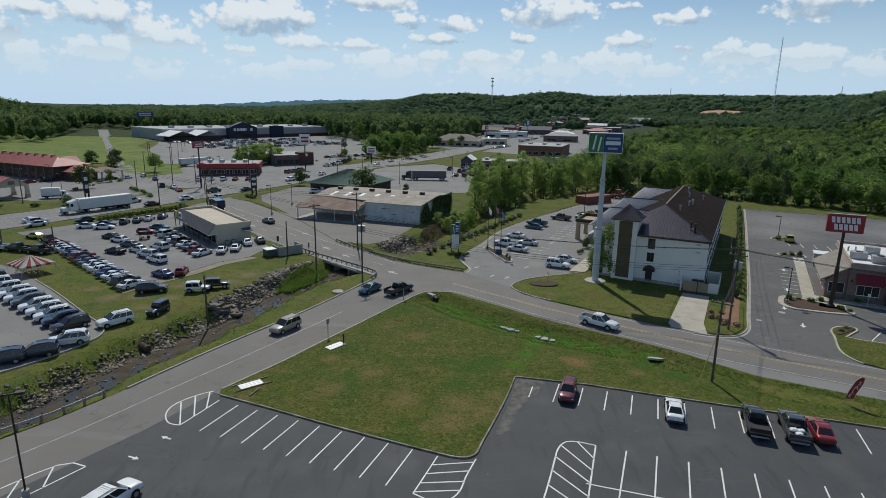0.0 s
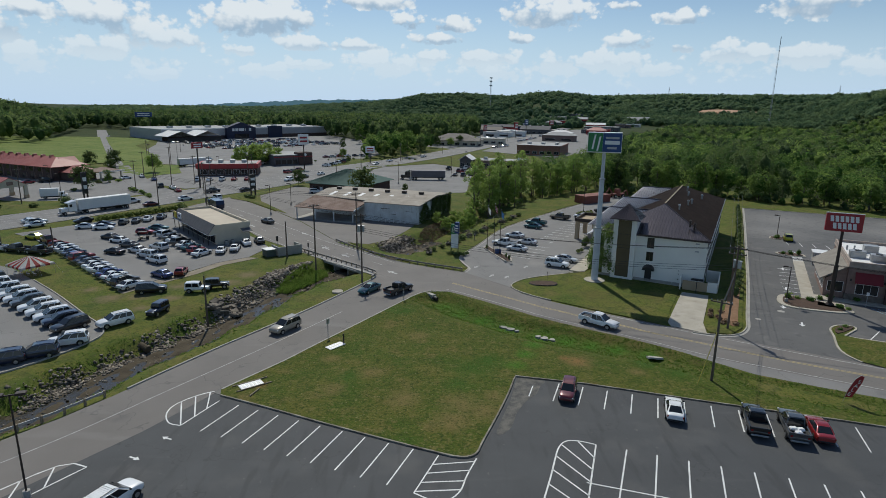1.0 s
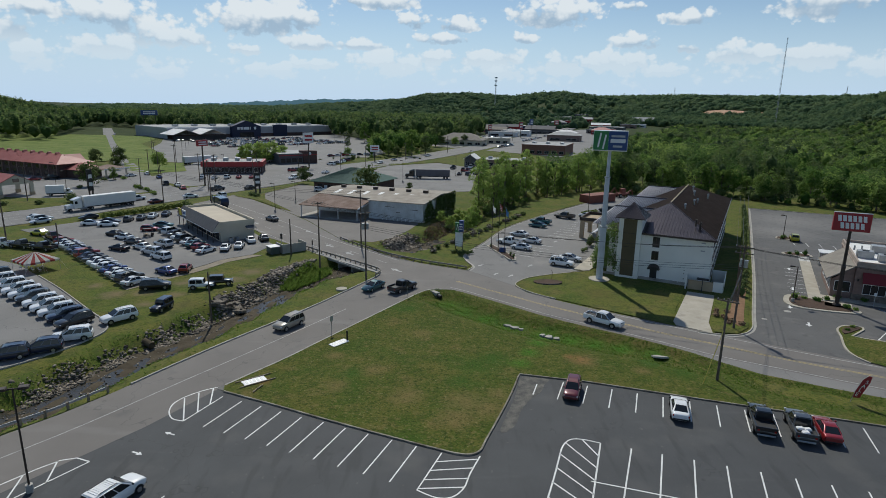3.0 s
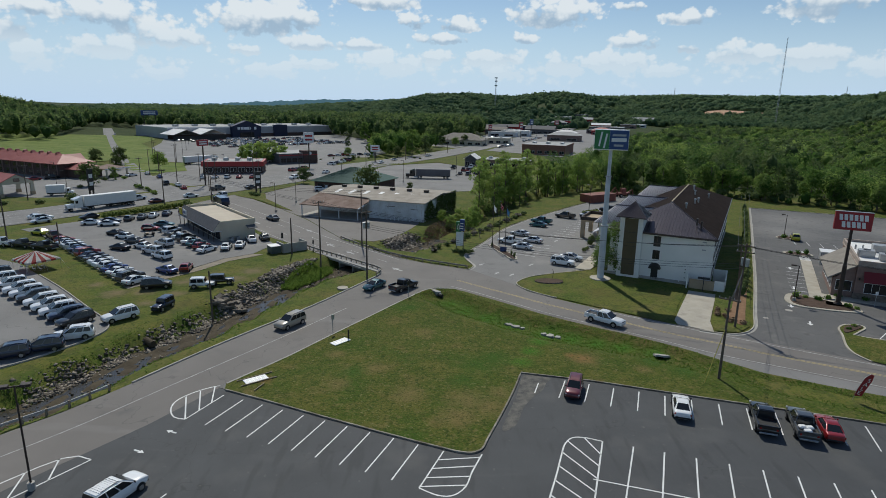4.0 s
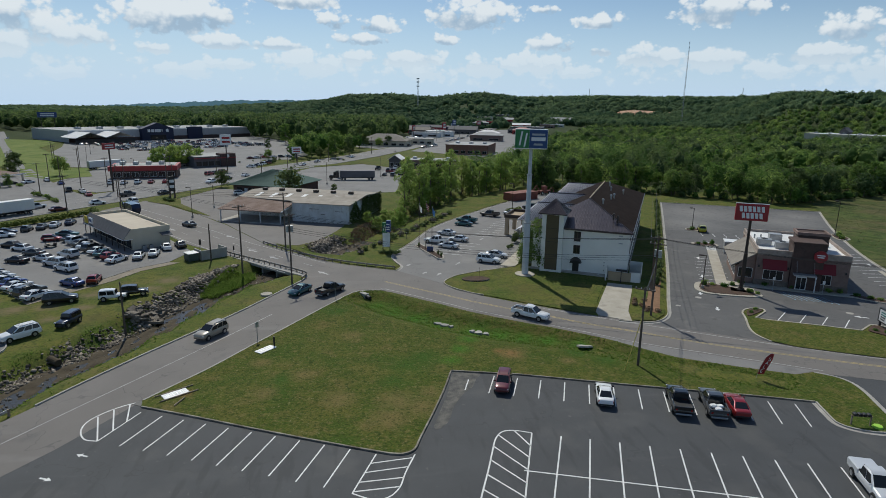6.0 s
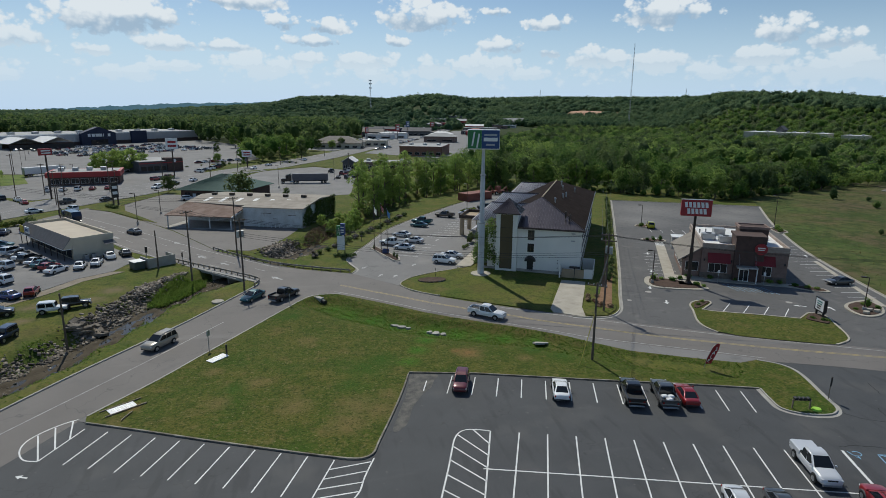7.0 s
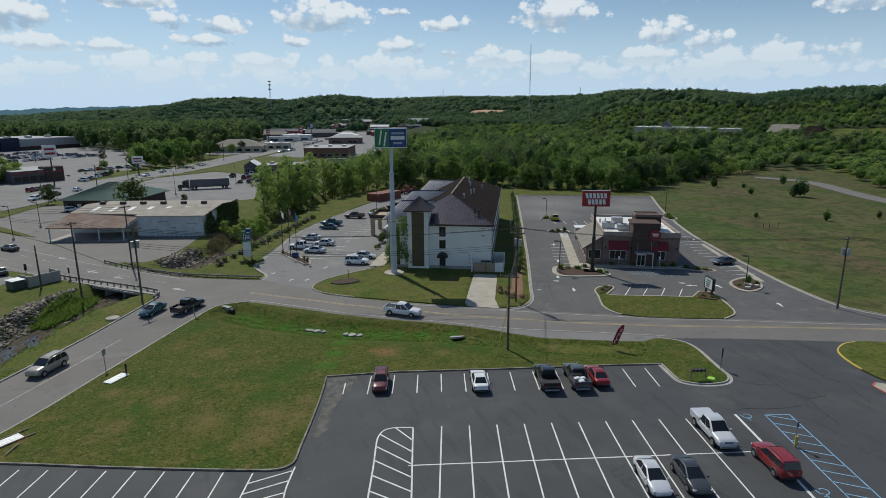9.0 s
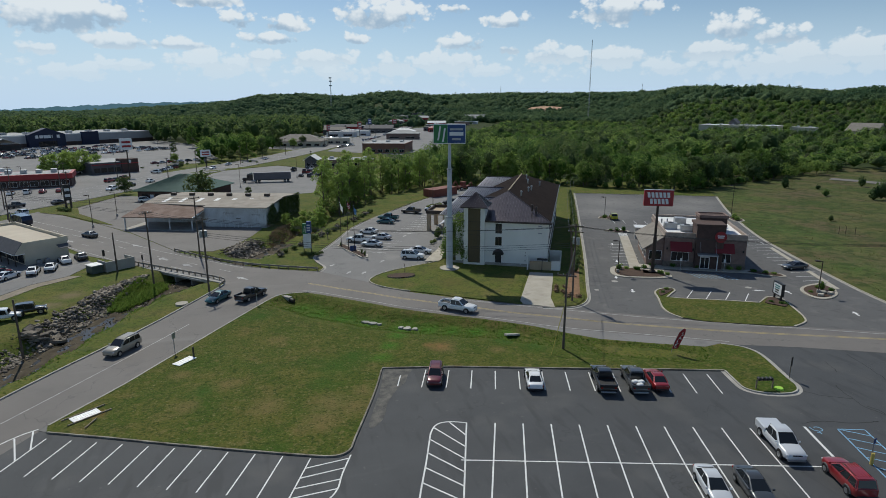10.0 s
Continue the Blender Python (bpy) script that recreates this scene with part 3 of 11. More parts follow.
def box(x0, x1, y0, y1, z0, z1, bm=None, bevel=0.0, m=None):
    own = bm is None
    bm = bmesh.new() if own else bm
    r = bmesh.ops.create_cube(bm, size=1)["verts"]
    for v in r:
        v.co = Vector(((x0 + x1) / 2 + v.co.x * (x1 - x0), (y0 + y1) / 2 + v.co.y * (y1 - y0), (z0 + z1) / 2 + v.co.z * (z1 - z0)))
        if m is not None:
            v.co = m @ v.co
    if bevel:
        es = {e for v in r for e in v.link_edges}
        bmesh.ops.bevel(bm, geom=list(es), offset=bevel, segments=1, affect="EDGES")
    return bm


def cyl(x, y, z0, z1, r0, r1=None, seg=12, bm=None, m=None):
    bm = bm or bmesh.new()
    r1 = r0 if r1 is None else r1
    r = bmesh.ops.create_cone(bm, cap_ends=True, segments=seg, radius1=r0, radius2=max(r1, 1e-4), depth=z1 - z0)["verts"]
    for v in r:
        v.co += Vector((x, y, (z0 + z1) / 2))
        if m is not None:
            v.co = m @ v.co
    return bm


def tube(pts, r, seg=6, bm=None):
    """A round bar along points; r is a radius, or one per point."""
    bm = bm or bmesh.new()
    pts = [Vector(p) for p in pts]
    rs = r if isinstance(r, (list, tuple)) else [r] * len(pts)
    rings = []
    for i, p in enumerate(pts):
        d = (pts[min(i + 1, len(pts) - 1)] - pts[max(i - 1, 0)]).normalized()
        q = d.to_track_quat("Z", "Y")
        rings.append([bm.verts.new(p + q @ Vector((math.cos(2 * math.pi * k / seg) * rs[i], math.sin(2 * math.pi * k / seg) * rs[i], 0))) for k in range(seg)])
    for a, b in zip(rings, rings[1:]):
        for k in range(seg):
            bm.faces.new((a[k], a[(k + 1) % seg], b[(k + 1) % seg], b[k]))
    bm.faces.new(rings[0][::-1])
    bm.faces.new(rings[-1])
    return bm


def prism(pts, z0, z1, bm=None, m=None):
    """A flat outline raised from z0 to z1."""
    bm = bm or bmesh.new()
    lo = [bm.verts.new((x, y, z0)) for x, y in pts]
    hi = [bm.verts.new((x, y, z1)) for x, y in pts]
    area = sum(a[0] * b[1] - b[0] * a[1] for a, b in zip(pts, pts[1:] + pts[:1]))
    if area < 0:
        lo, hi = lo[::-1], hi[::-1]
    bm.faces.new(hi)
    bm.faces.new(lo[::-1])
    n = len(lo)
    for i in range(n):
        bm.faces.new((lo[i], lo[(i + 1) % n], hi[(i + 1) % n], hi[i]))
    if m is not None:
        for v in lo + hi:
            v.co = m @ v.co
    return bm


def slab(corners, t, bm=None):
    """A flat panel of thickness t under 3 or 4 corners given counter-clockwise from above."""
    bm = bm or bmesh.new()
    c = [Vector(p) for p in corners]
    n = (c[1] - c[0]).cross(c[2] - c[0]).normalized()
    hi = [bm.verts.new(p) for p in c]
    lo = [bm.verts.new(p - n * t) for p in c]
    bm.faces.new(hi)
    bm.faces.new(lo[::-1])
    k = len(c)
    for i in range(k):
        bm.faces.new((lo[i], lo[(i + 1) % k], hi[(i + 1) % k], hi[i]))
    return bm


def curve(pts, n=6, closed=False):
    """Smooth points through the given ones."""
    P = [Vector((p[0], p[1], p[2] if len(p) > 2 else 0)) for p in pts]
    out = []
    k = len(P)
    for i in range(k if closed else k - 1):
        if closed:
            a, b, c, d = P[i - 1], P[i], P[(i + 1) % k], P[(i + 2) % k]
        else:
            a, b, c, d = P[max(i - 1, 0)], P[i], P[i + 1], P[min(i + 2, k - 1)]
        for j in range(n):
            t = j / n
            out.append(0.5 * (2 * b + (c - a) * t + (2 * a - 5 * b + 4 * c - d) * t * t + (3 * b - a - 3 * c + d) * t ** 3))
    if not closed:
        out.append(P[-1])
    return [tuple(v) for v in out]


def flat(pts):
    return [(p[0], p[1]) for p in pts]


def offset(pts, dist, closed=False):
    """The line pushed to its left by dist."""
    P = [Vector((p[0], p[1])) for p in pts]
    out = []
    k = len(P)
    for i in range(k):
        a = P[i - 1] if (closed or i) else P[i]
        b = P[(i + 1) % k] if (closed or i < k - 1) else P[i]
        d = (b - a).normalized()
        n = Vector((-d.y, d.x))
        out.append((P[i].x + n.x * dist, P[i].y + n.y * dist))
    return out


def strip(pts, left, right, z0, z1, bm=None, closed=False, zf=None):
    """A band along a line between two offsets (left positive), from z0 up to z1."""
    bm = bm or bmesh.new()
    L, R = offset(pts, left, closed), offset(pts, right, closed)
    rows = []
    for (lx, ly), (rx, ry) in zip(L, R):
        dz = zf(lx, ly) if zf else 0
        rows.append([bm.verts.new(c) for c in ((lx, ly, z0 + dz), (lx, ly, z1 + dz), (rx, ry, z1 + dz), (rx, ry, z0 + dz))])
    pairs = list(zip(rows, rows[1:])) + ([(rows[-1], rows[0])] if closed else [])
    for a, b in pairs:
        for k in range(4):
            bm.faces.new((a[k], b[k], b[(k + 1) % 4], a[(k + 1) % 4]))
    if not closed:
        bm.faces.new(rows[0])
        bm.faces.new(rows[-1][::-1])
    bmesh.ops.recalc_face_normals(bm, faces=bm.faces)
    return bm


def sheet(pts, zf, cell):
    """A surface inside an outline, cut into cells and set to the height zf(x, y)."""
    bm = bmesh.new()
    bm.faces.new([bm.verts.new((x, y, 0)) for x, y in pts])
    xs, ys = [p[0] for p in pts], [p[1] for p in pts]
    for axis, lo, hi in ((0, min(xs), max(xs)), (1, min(ys), max(ys))):
        v = lo + cell
        while v < hi:
            no = (1, 0, 0) if axis == 0 else (0, 1, 0)
            co = (v, 0, 0) if axis == 0 else (0, v, 0)
            bmesh.ops.bisect_plane(bm, geom=bm.verts[:] + bm.edges[:] + bm.faces[:], plane_co=co, plane_no=no)
            v += cell
    for v in bm.verts:
        v.co.z = zf(v.co.x, v.co.y)
    bmesh.ops.recalc_face_normals(bm, faces=bm.faces)
    if sum(f.normal.z for f in bm.faces) < 0:
        bmesh.ops.reverse_faces(bm, faces=bm.faces)
    return bm


def raw_mesh(name, verts, faces, material, smooth=False, tint=None):
    """A mesh from arrays: verts (n, 3); faces a list of (k, 3) or (k, 4) arrays."""
    me = bpy.data.meshes.new(name)
    verts = np.ascontiguousarray(verts, np.float32)
    me.vertices.add(len(verts))
    me.vertices.foreach_set("co", verts.ravel())
    loops = np.concatenate([f.ravel() for f in faces]).astype(np.int32)
    sizes = np.concatenate([np.full(len(f), f.shape[1], np.int32) for f in faces])
    me.loops.add(len(loops))
    me.loops.foreach_set("vertex_index", loops)
    me.polygons.add(len(sizes))
    me.polygons.foreach_set("loop_start", np.concatenate([[0], np.cumsum(sizes)[:-1]]).astype(np.int32))
    me.polygons.foreach_set("loop_total", sizes)
    if smooth:
        me.polygons.foreach_set("use_smooth", np.ones(len(sizes), bool))
    me.update(calc_edges=True)
    if tint is not None:
        me.attributes.new("tint", "FLOAT", "POINT").data.foreach_set("value", np.ascontiguousarray(tint, np.float32))
    me.materials.append(material)
    return me


def inside(x, y, pts):
    """Which of the places lie inside an outline."""
    x, y = np.asarray(x, float), np.asarray(y, float)
    r = np.zeros(x.shape, bool)
    for (ax, ay), (bx, by) in zip(pts, pts[1:] + pts[:1]):
        c = ((ay > y) != (by > y)) & (x < (bx - ax) * (y - ay) / ((by - ay) or 1e-9) + ax)
        r ^= c
    return r


def line_dist(x, y, pts):
    """How far places lie from a line."""
    x, y = np.asarray(x, float), np.asarray(y, float)
    best = np.full(x.shape, 1e9)
    for (ax, ay), (bx, by) in zip(pts, pts[1:]):
        dx, dy = bx - ax, by - ay
        t = np.clip(((x - ax) * dx + (y - ay) * dy) / (dx * dx + dy * dy), 0, 1)
        best = np.minimum(best, np.hypot(x - ax - t * dx, y - ay - t * dy))
    return best


def step(lo, hi, v):
    t = np.clip((np.asarray(v, float) - lo) / (hi - lo), 0, 1)
    return t * t * (3 - 2 * t)

def rand_dirs(rs, n, low=-0.35):
    z = rs.uniform(low, 1, n)
    a = rs.uniform(0, 2 * np.pi, n)
    s = np.sqrt(1 - z * z)
    return np.stack([s * np.cos(a), s * np.sin(a), z], -1)


def leaf_quads(rs, pos, size, outward, round_=0.45):
    """A bent leaf clump at each place: verts and quads."""
    n = len(pos)
    nrm = outward * round_ + np.array([0, 0.05, 0.3]) + rs.normal(0, 0.42, (n, 3))
    nrm /= np.linalg.norm(nrm, axis=1, keepdims=True) + 1e-9
    t = np.cross(nrm, rs.normal(0, 1, (n, 3)))
    t /= np.linalg.norm(t, axis=1, keepdims=True) + 1e-9
    b = np.cross(nrm, t)
    s = (size * rs.uniform(0.55, 1.35, n))[:, None] if np.ndim(size) == 0 else (size * rs.uniform(0.55, 1.35, n))[:, None]
    el = rs.uniform(0.55, 1.0, n)[:, None]
    v = np.stack([pos - t * s, pos - b * s * el + nrm * s * .25, pos + t * s, pos + b * s * el + nrm * s * .2], 1).reshape(-1, 3)
    return v, np.arange(4 * n).reshape(-1, 4)


# ---- the lie of the land ----
CREEK = [(-52, 38), (-46.5, 49.5), (-42.5, 57.5), (-39.5, 66.5), (-35.5, 73.5), (-31.8, 84), (-28, 96.5), (-24, 104.5), (-19.5, 110),
         (-13, 119), (-7.5, 128), (-1, 139), (4, 153), (11, 168), (26, 200), (45, 222), (70, 245), (100, 300)]
SKYLINE = [(-180, 0.3), (-60, 0.2), (-36.5, 0.1), (-34.4, -0.40), (-31.4, -0.85), (-26.9, -0.80), (-22.4, -0.75), (-17.6, -0.45), (-12.6, -0.1), (-7.3, 0.2),
           (-3.9, 0.57), (-2, 1.0), (1.6, 1.15), (3.4, 1.08), (5.9, 0.93), (9.5, 1.4), (11, 1.45), (14, 1.03), (21, 1.2), (30, 1.17), (34, 1.35), (37, 1.57),
           (43.6, 1.6), (46.3, 1.3), (48, 1.14), (52.4, 1.64), (57, 1.7), (80, 1.5), (180, 0.3)]
RIDGE = [(-180, 2500), (-40, 1300), (-33, 1500), (-28, 2600), (-6, 2600), (-3.5, 2300), (5, 2100), (9, 1900), (13, 2100), (20, 2500), (31, 2300), (37, 1300), (60, 1100), (180, 2000)]


DITCH = [(-2.0, 91.4), (0.6, 88.6), (2.8, 85.6), (6.2, 82.4), (10.0, 79.2), (14.4, 76.0), (17.7, 74.2), (23.7, 71.2), (27.7, 69.2), (33, 65.6), (39, 60.6), (46, 56.6)]


def land(x, y):
    """The height of the open ground."""
    x, y = np.asarray(x, float), np.asarray(y, float)
    r, az = np.hypot(x, y), np.degrees(np.arctan2(x, y))
    far = np.interp(az, [a for a, _ in RIDGE], [d for _, d in RIDGE])
    top = 31 + far * np.tan(np.radians(np.interp(az, [a for a, _ in SKYLINE], [e for _, e in SKYLINE]))) - 11
    up = step(0.42, 1.0, r / far) * (1 - 0.35 * step(1.0, 1.5, r / far))
    z = np.maximum(top, 4) * up
    z = z + 3 * step(300, 700, r) * (np.sin(x * 0.011 + 1.3) * np.cos(y * 0.009 + 0.4)) * step(20, 40, az)
    d = line_dist(x, y, CREEK)
    wob = 0.35 * np.sin(x * 0.9 + y * 0.5) + 0.25 * np.sin(y * 1.3 - x * 0.4)
    wide = 3.6 * np.exp(-((x + 20.5) ** 2 + (y - 110.5) ** 2) / 45)
    z = z - 1.9 * (1 - step(2.0 + wob * 0.6 + wide, 5.6 + wob * 1.4 + wide, d)) * (r < 400)
    z = z - 1.4 * (1 - step(4.6, 6.4, line_dist(x, y, DITCH))) * (r < 120) * (x < 36)
    return z - 0.05


def land1(x, y):
    return float(land(np.array([x]), np.array([y]))[0])


def spaced(lo, hi, fine, end_lo, end_hi, grow=1.045):
    v = list(np.arange(lo, hi + fine * 0.5, fine))
    s, p = fine, v[-1]
    while p < end_hi:
        s *= grow
        p += s
        v.append(p)
    s, p, head = fine, v[0], []
    while p > end_lo:
        s *= grow
        p -= s
        head.append(p)
    return np.array(head[::-1] + v)


gx, gy = spaced(-60, 30, 1.2, -4400, 4400), spaced(36, 160, 1.2, -900, 4500)
GX, GY = np.meshgrid(gx, gy)
GZ = land(GX, GY) + 0.05 * np.sin(GX * 1.7) * np.sin(GY * 1.9 + 1) * (np.hypot(GX, GY) < 300)
ids = np.arange(GX.size).reshape(GX.shape)
quads = np.stack([ids[:-1, :-1], ids[:-1, 1:], ids[1:, 1:], ids[1:, :-1]], -1).reshape(-1, 4)
ground_me = raw_mesh("ground", np.stack([GX, GY, GZ], -1).reshape(-1, 3), [quads], LUSH, smooth=True)
ground_me.materials.append(TERRAIN)
qx, qy = GX.ravel()[quads].mean(1), GY.ravel()[quads].mean(1)
ground_me.polygons.foreach_set("material_index", ((np.hypot(qx, qy) > 540) | ((qx > 60) & (qy > 212) & (qx * .9 + qy > 330))).astype(np.int32))
tagged(new("ground", ground_me), "grassy open ground rolling up to wooded hills", "ground", kind="structure")

bed = curve([c for c in CREEK[:12]], 5)
solo("water", strip(bed, 4.6, -4.6, -1.95, -1.765), WATER, "shallow muddy creek water between rocky banks", "creek", kind="structure")
solo("creek_bed", sheet(offset(flat(bed), 5.0) + offset(flat(bed), -5.0)[::-1],
                        lambda x, y: -1.74 + .07 * math.sin(x * 1.9 + y * .7) + .06 * math.sin(y * 1.3 - x * 2.7 + 1) + .05 * math.sin(x * .6 - y * .45), .8), MUD, "brown mud and gravel along the creek", "creek bed", kind="structure")

# ---- paved areas ----
E_LOT = [(-24.2, 56.1), (-18.4, 53.6), (-12.5, 50.9), (-7, 48.5), (-2, 46.4), (1.0, 45.2)]
E_TIP = curve([(1.0, 45.2), (2.4, 45.0), (3.5, 45.7), (4.2, 47.6), (6.0, 52.4), (7.7, 57.3), (9.0, 61.7)], 4)
E_ROW = [(9.0, 61.9), (16.8, 60.0), (29.6, 56.0), (41.4, 52.5), (47.6, 50.5)]
E_END = curve([(47.6, 50.5), (46.9, 48.0), (46.6, 46.0), (48.2, 44.5), (50.8, 43.9), (52.5, 44.9), (53.4, 47.6), (55.2, 53.0), (54.9, 55.6), (52.9, 57.4)], 4)
EDGE_LOT = flat(E_LOT) + flat(E_TIP)[1:] + flat(E_ROW)[1:] + flat(E_END)[1:]
B_RIGHT = [(-24.6, 57.6), (-23.2, 59.8), (-19.7, 65.2), (-16.7, 70.6), (-11.8, 79.2), (-7.4, 87.0), (-4.3, 92.2)]
A_NEAR = [(-1.6, 94.4), (0.8, 94.1), (3.0, 92.6), (6.8, 89.3), (10.6, 85.9), (14.5, 82.2), (18.4, 79.2), (22.1, 76.6), (25.6, 74.4), (29.0, 71.8), (32.2, 69.2), (35.0, 66.2), (38.3, 63.0), (44.1, 59.9),
          (50.2, 57.0), (52.9, 57.4)]
A_FAR = [(200, 2), (110, 40), (87.3, 50.1), (68.6, 59.4), (54.2, 66.8), (42.5, 73.6), (33.2, 79.4), (24, 85.4), (18.2, 89.8), (14.0, 93.6), (12.4, 97.0), (4.2, 106.8), (-4.8, 111.2), (-10.9, 115.6),
         (-24.1, 130), (-38.5, 154), (-49.4, 168.8), (-63.6, 186.4), (-72.8, 195)]
Y_ISLE = curve([(77.5, 46.6), (74.5, 47.0), (71.6, 45.9), (70.0, 44.0), (68.9, 41.5), (68.2, 38.0), (68.5, 30), (70, 20), (72, -40)], 4)


def pave(name, pts, z, material, label, category):
    bm = prism(flat(pts), z - 0.22, z)
    return solo(name, bm, material, label, category, kind="structure")


pave("parking_lot", EDGE_LOT + [(61.8, 53.9), (75.5, 47.4)] + flat(Y_ISLE)[2:] + [(-70, -40), (-48, 15), (-35.5, 38.8), (-29.1, 48.8), (-24.7, 57.8)], 0.0, ASPH_NEW,
     "dark asphalt car park with white stall lines", "car park")
pave("road", [(-66, 8), (-54, 28), (-41.8, 46.6), (-38.7, 50.9), (-35.8, 55.9), (-32.6, 62.4), (-28.6, 70.1), (-23.6, 78.9), (-19.7, 86.2), (-14.6, 97.0), (-12.6, 101.5), (-12.4, 104), (-14.5, 107.3),
              (-6, 106), (-1.6, 94.0)] + B_RIGHT[::-1] + [(-29.1, 48.8), (-35.5, 38.8), (-47.7, 15)], 0.006, ASPH_ROAD, "worn grey asphalt side road", "road")
pave("road", [(-81, 168), (-70, 160.5), (-55.1, 150), (-41.7, 131.6), (-26, 116.9), (-14.5, 107.3), (-6, 98.5)] + A_NEAR + [(62, 53.8), (80, 45.2), (110, 31), (200, -8)] + A_FAR, 0.012, ASPH_ROAD,
     "two-lane grey asphalt road with a yellow centre line", "road")
HWY = curve([(-260, -60), (-160, 80), (-115.5, 148), (-104, 169), (-88, 200), (-70, 234), (-51, 286), (-32, 322), (-9, 370), (19, 440), (61, 557), (113, 690), (178, 880), (250, 1080)], 5)
solo("highway", strip(flat(HWY), 10.5, -10.5, -0.2, 0.02, zf=lambda x, y: max(land1(x, y), 0) + 0.1 * min(1, math.hypot(x, y) / 400)), ASPH_OLD, "wide multi-lane asphalt highway", "highway", kind="structure")
SIDE = curve([(-92, 196), (-113, 219), (-137, 253), (-168, 300), (-255, 445), (-378, 655)], 5)
solo("road", strip(flat(SIDE), 4.5, -4.5, -0.2, 0.03, zf=lambda x, y: max(land1(x, y), 0) + 0.05), ASPH_OLD, "pale asphalt access road climbing between fields", "road", kind="structure")
DEALER = [(-93.5, 128.9), (-54.9, 92.7), (-53, 96.5), (-48.4, 103.9), (-45, 111.5), (-40.5, 115.8), (-38.6, 124.5), (-43, 131.2), (-56, 149), (-70, 159.5), (-80, 166.5), (-91, 151.8), (-98, 142), (-103, 135)]
pave("car_lot", DEALER, 0.009, ASPH_OLD, "grey asphalt sales lot of a car dealer", "car lot")
LOWER = curve([(-73.1, 97.7), (-64.1, 90.1), (-53.3, 80.2), (-49.2, 76.6), (-47.0, 73.5), (-47.0, 70.5), (-48.6, 66.2), (-52, 60.8), (-62, 50)], 4)
pave("car_lot", flat(LOWER) + [(-100, 40), (-125, 80), (-96, 112), (-82, 105)], 0.004, ASPH_OLD, "grey asphalt overflow lot edged by grass", "car lot")
H_LEFT = curve([(4.4, 106.6), (5.4, 109.4), (4.2, 114), (4.2, 119), (9.2, 131), (17.7, 151), (38.6, 180.5), (51, 195.5), (63, 209)], 4)
pave("hotel_lot", flat(H_LEFT) + [(96, 196), (62, 140), (36, 110), (29.4, 110.5), (23.9, 106.7), (15.4, 102.4), (12.9, 99.6), (12.4, 97.1)], 0.004, ASPH_OLD, "pale worn asphalt hotel car park", "car park")
U_LEFT = curve([(36.4, 76.6), (38.6, 75.8), (41.8, 75.6), (45.0, 78.2), (48.5, 85), (57.7, 103), (71, 130), (85, 158.5), (98.6, 186.5)], 4)
U_RIGHT = curve([(142, 166), (124, 139), (109, 113), (101.3, 96), (95, 80), (90.3, 66.5), (88.9, 57), (93, 49.0)], 4)
pave("restaurant_lot", flat(U_LEFT) + flat(U_RIGHT) + [(87, 49.6), (68.6, 59), (54.2, 66.5), (42.5, 73.3)], 0.004, ASPH_HUD, "mid-grey asphalt car park round the diner", "car park")
pave("gravel_apron", [(-38.7, 155), (-24.5, 131), (-17.0, 129.0), (-12.5, 134), (-9.5, 143), (-7.5, 151), (-10, 180), (-36, 206), (-50, 170)], 0.004, ASPH_ROAD, "patched asphalt apron before the warehouse", "apron")
pave("corner_lot", [(-45, 165), (-60, 187), (-64, 200), (-57, 224), (-44, 217), (-34, 200), (-36, 168)], 0.009, ASPH_ROAD, "empty asphalt corner car park", "car park")
pave("truck_lot", [(-48, 206), (-20, 206), (9, 214), (16, 296), (-5, 322), (-30, 302), (-46, 252)], 0.006, ASPH_OLD, "pale open asphalt lot for lorries", "car park")
pave("store_lot", [(-122, 232), (-96, 214), (-66, 241), (-56, 285), (-62, 345), (-96, 338), (-130, 298)], 0.004, ASPH_OLD, "grey asphalt lot round roadside restaurants", "car park")
pave("store_lot", [(-168, 305), (-126, 298), (-96, 338), (-48, 348), (-40, 380), (-73, 530), (-116, 606), (-236, 488), (-215, 440)], 0.008, ASPH_OLD, "vast asphalt car park of a retail store", "car park")
pave("motel_lot", [(-152, 184), (-118, 180), (-100, 204), (-118, 226), (-148, 262), (-196, 240), (-180, 190)], 0.004, ASPH_OLD, "asphalt forecourt of a motel", "car park")
pave("strip_lot", [(28, 420), (72, 375), (120, 440), (170, 640), (260, 900), (190, 860), (120, 680), (70, 560)], 0.05, ASPH_OLD, "asphalt strip of lots beside the highway", "car park")
pave("strip_lot", [(6, 440), (48, 560), (110, 720), (150, 860), (70, 840), (40, 640), (-20, 470)], 0.045, ASPH_OLD, "asphalt lots across the highway", "car park")

# ---- grass areas with their kerbs ----
ISLE = EDGE_LOT + A_NEAR[::-1][1:] + B_RIGHT[::-1]
isle_edge = ISLE + ISLE[:1]


def isle_height(x, y):
    e = float(line_dist([x], [y], isle_edge)[0])
    d = float(line_dist([x], [y], DITCH)[0])
    deep = 1.0 * (1 - float(step(8, 40, x)) * 0.7)
    return 0.12 + 0.08 * math.sin(x * 0.31) * math.sin(y * 0.27) * min(1, e / 4) - deep * (1 - float(step(0.5, 5.0, d))) * float(step(0.2, 2.6, e))


solo("grass_island", sheet(ISLE, isle_height, 1.25), GRASS, "mown patchy grass island between car park and roads", "lawn", kind="structure")


def plot(name, pts, material, label, z=0.12, cat="lawn"):
    return solo(name, sheet(flat(pts), lambda x, y: z + 0.04 * math.sin(x * 0.5) * math.sin(y * 0.4), 3.0), material, label, cat, kind="structure")


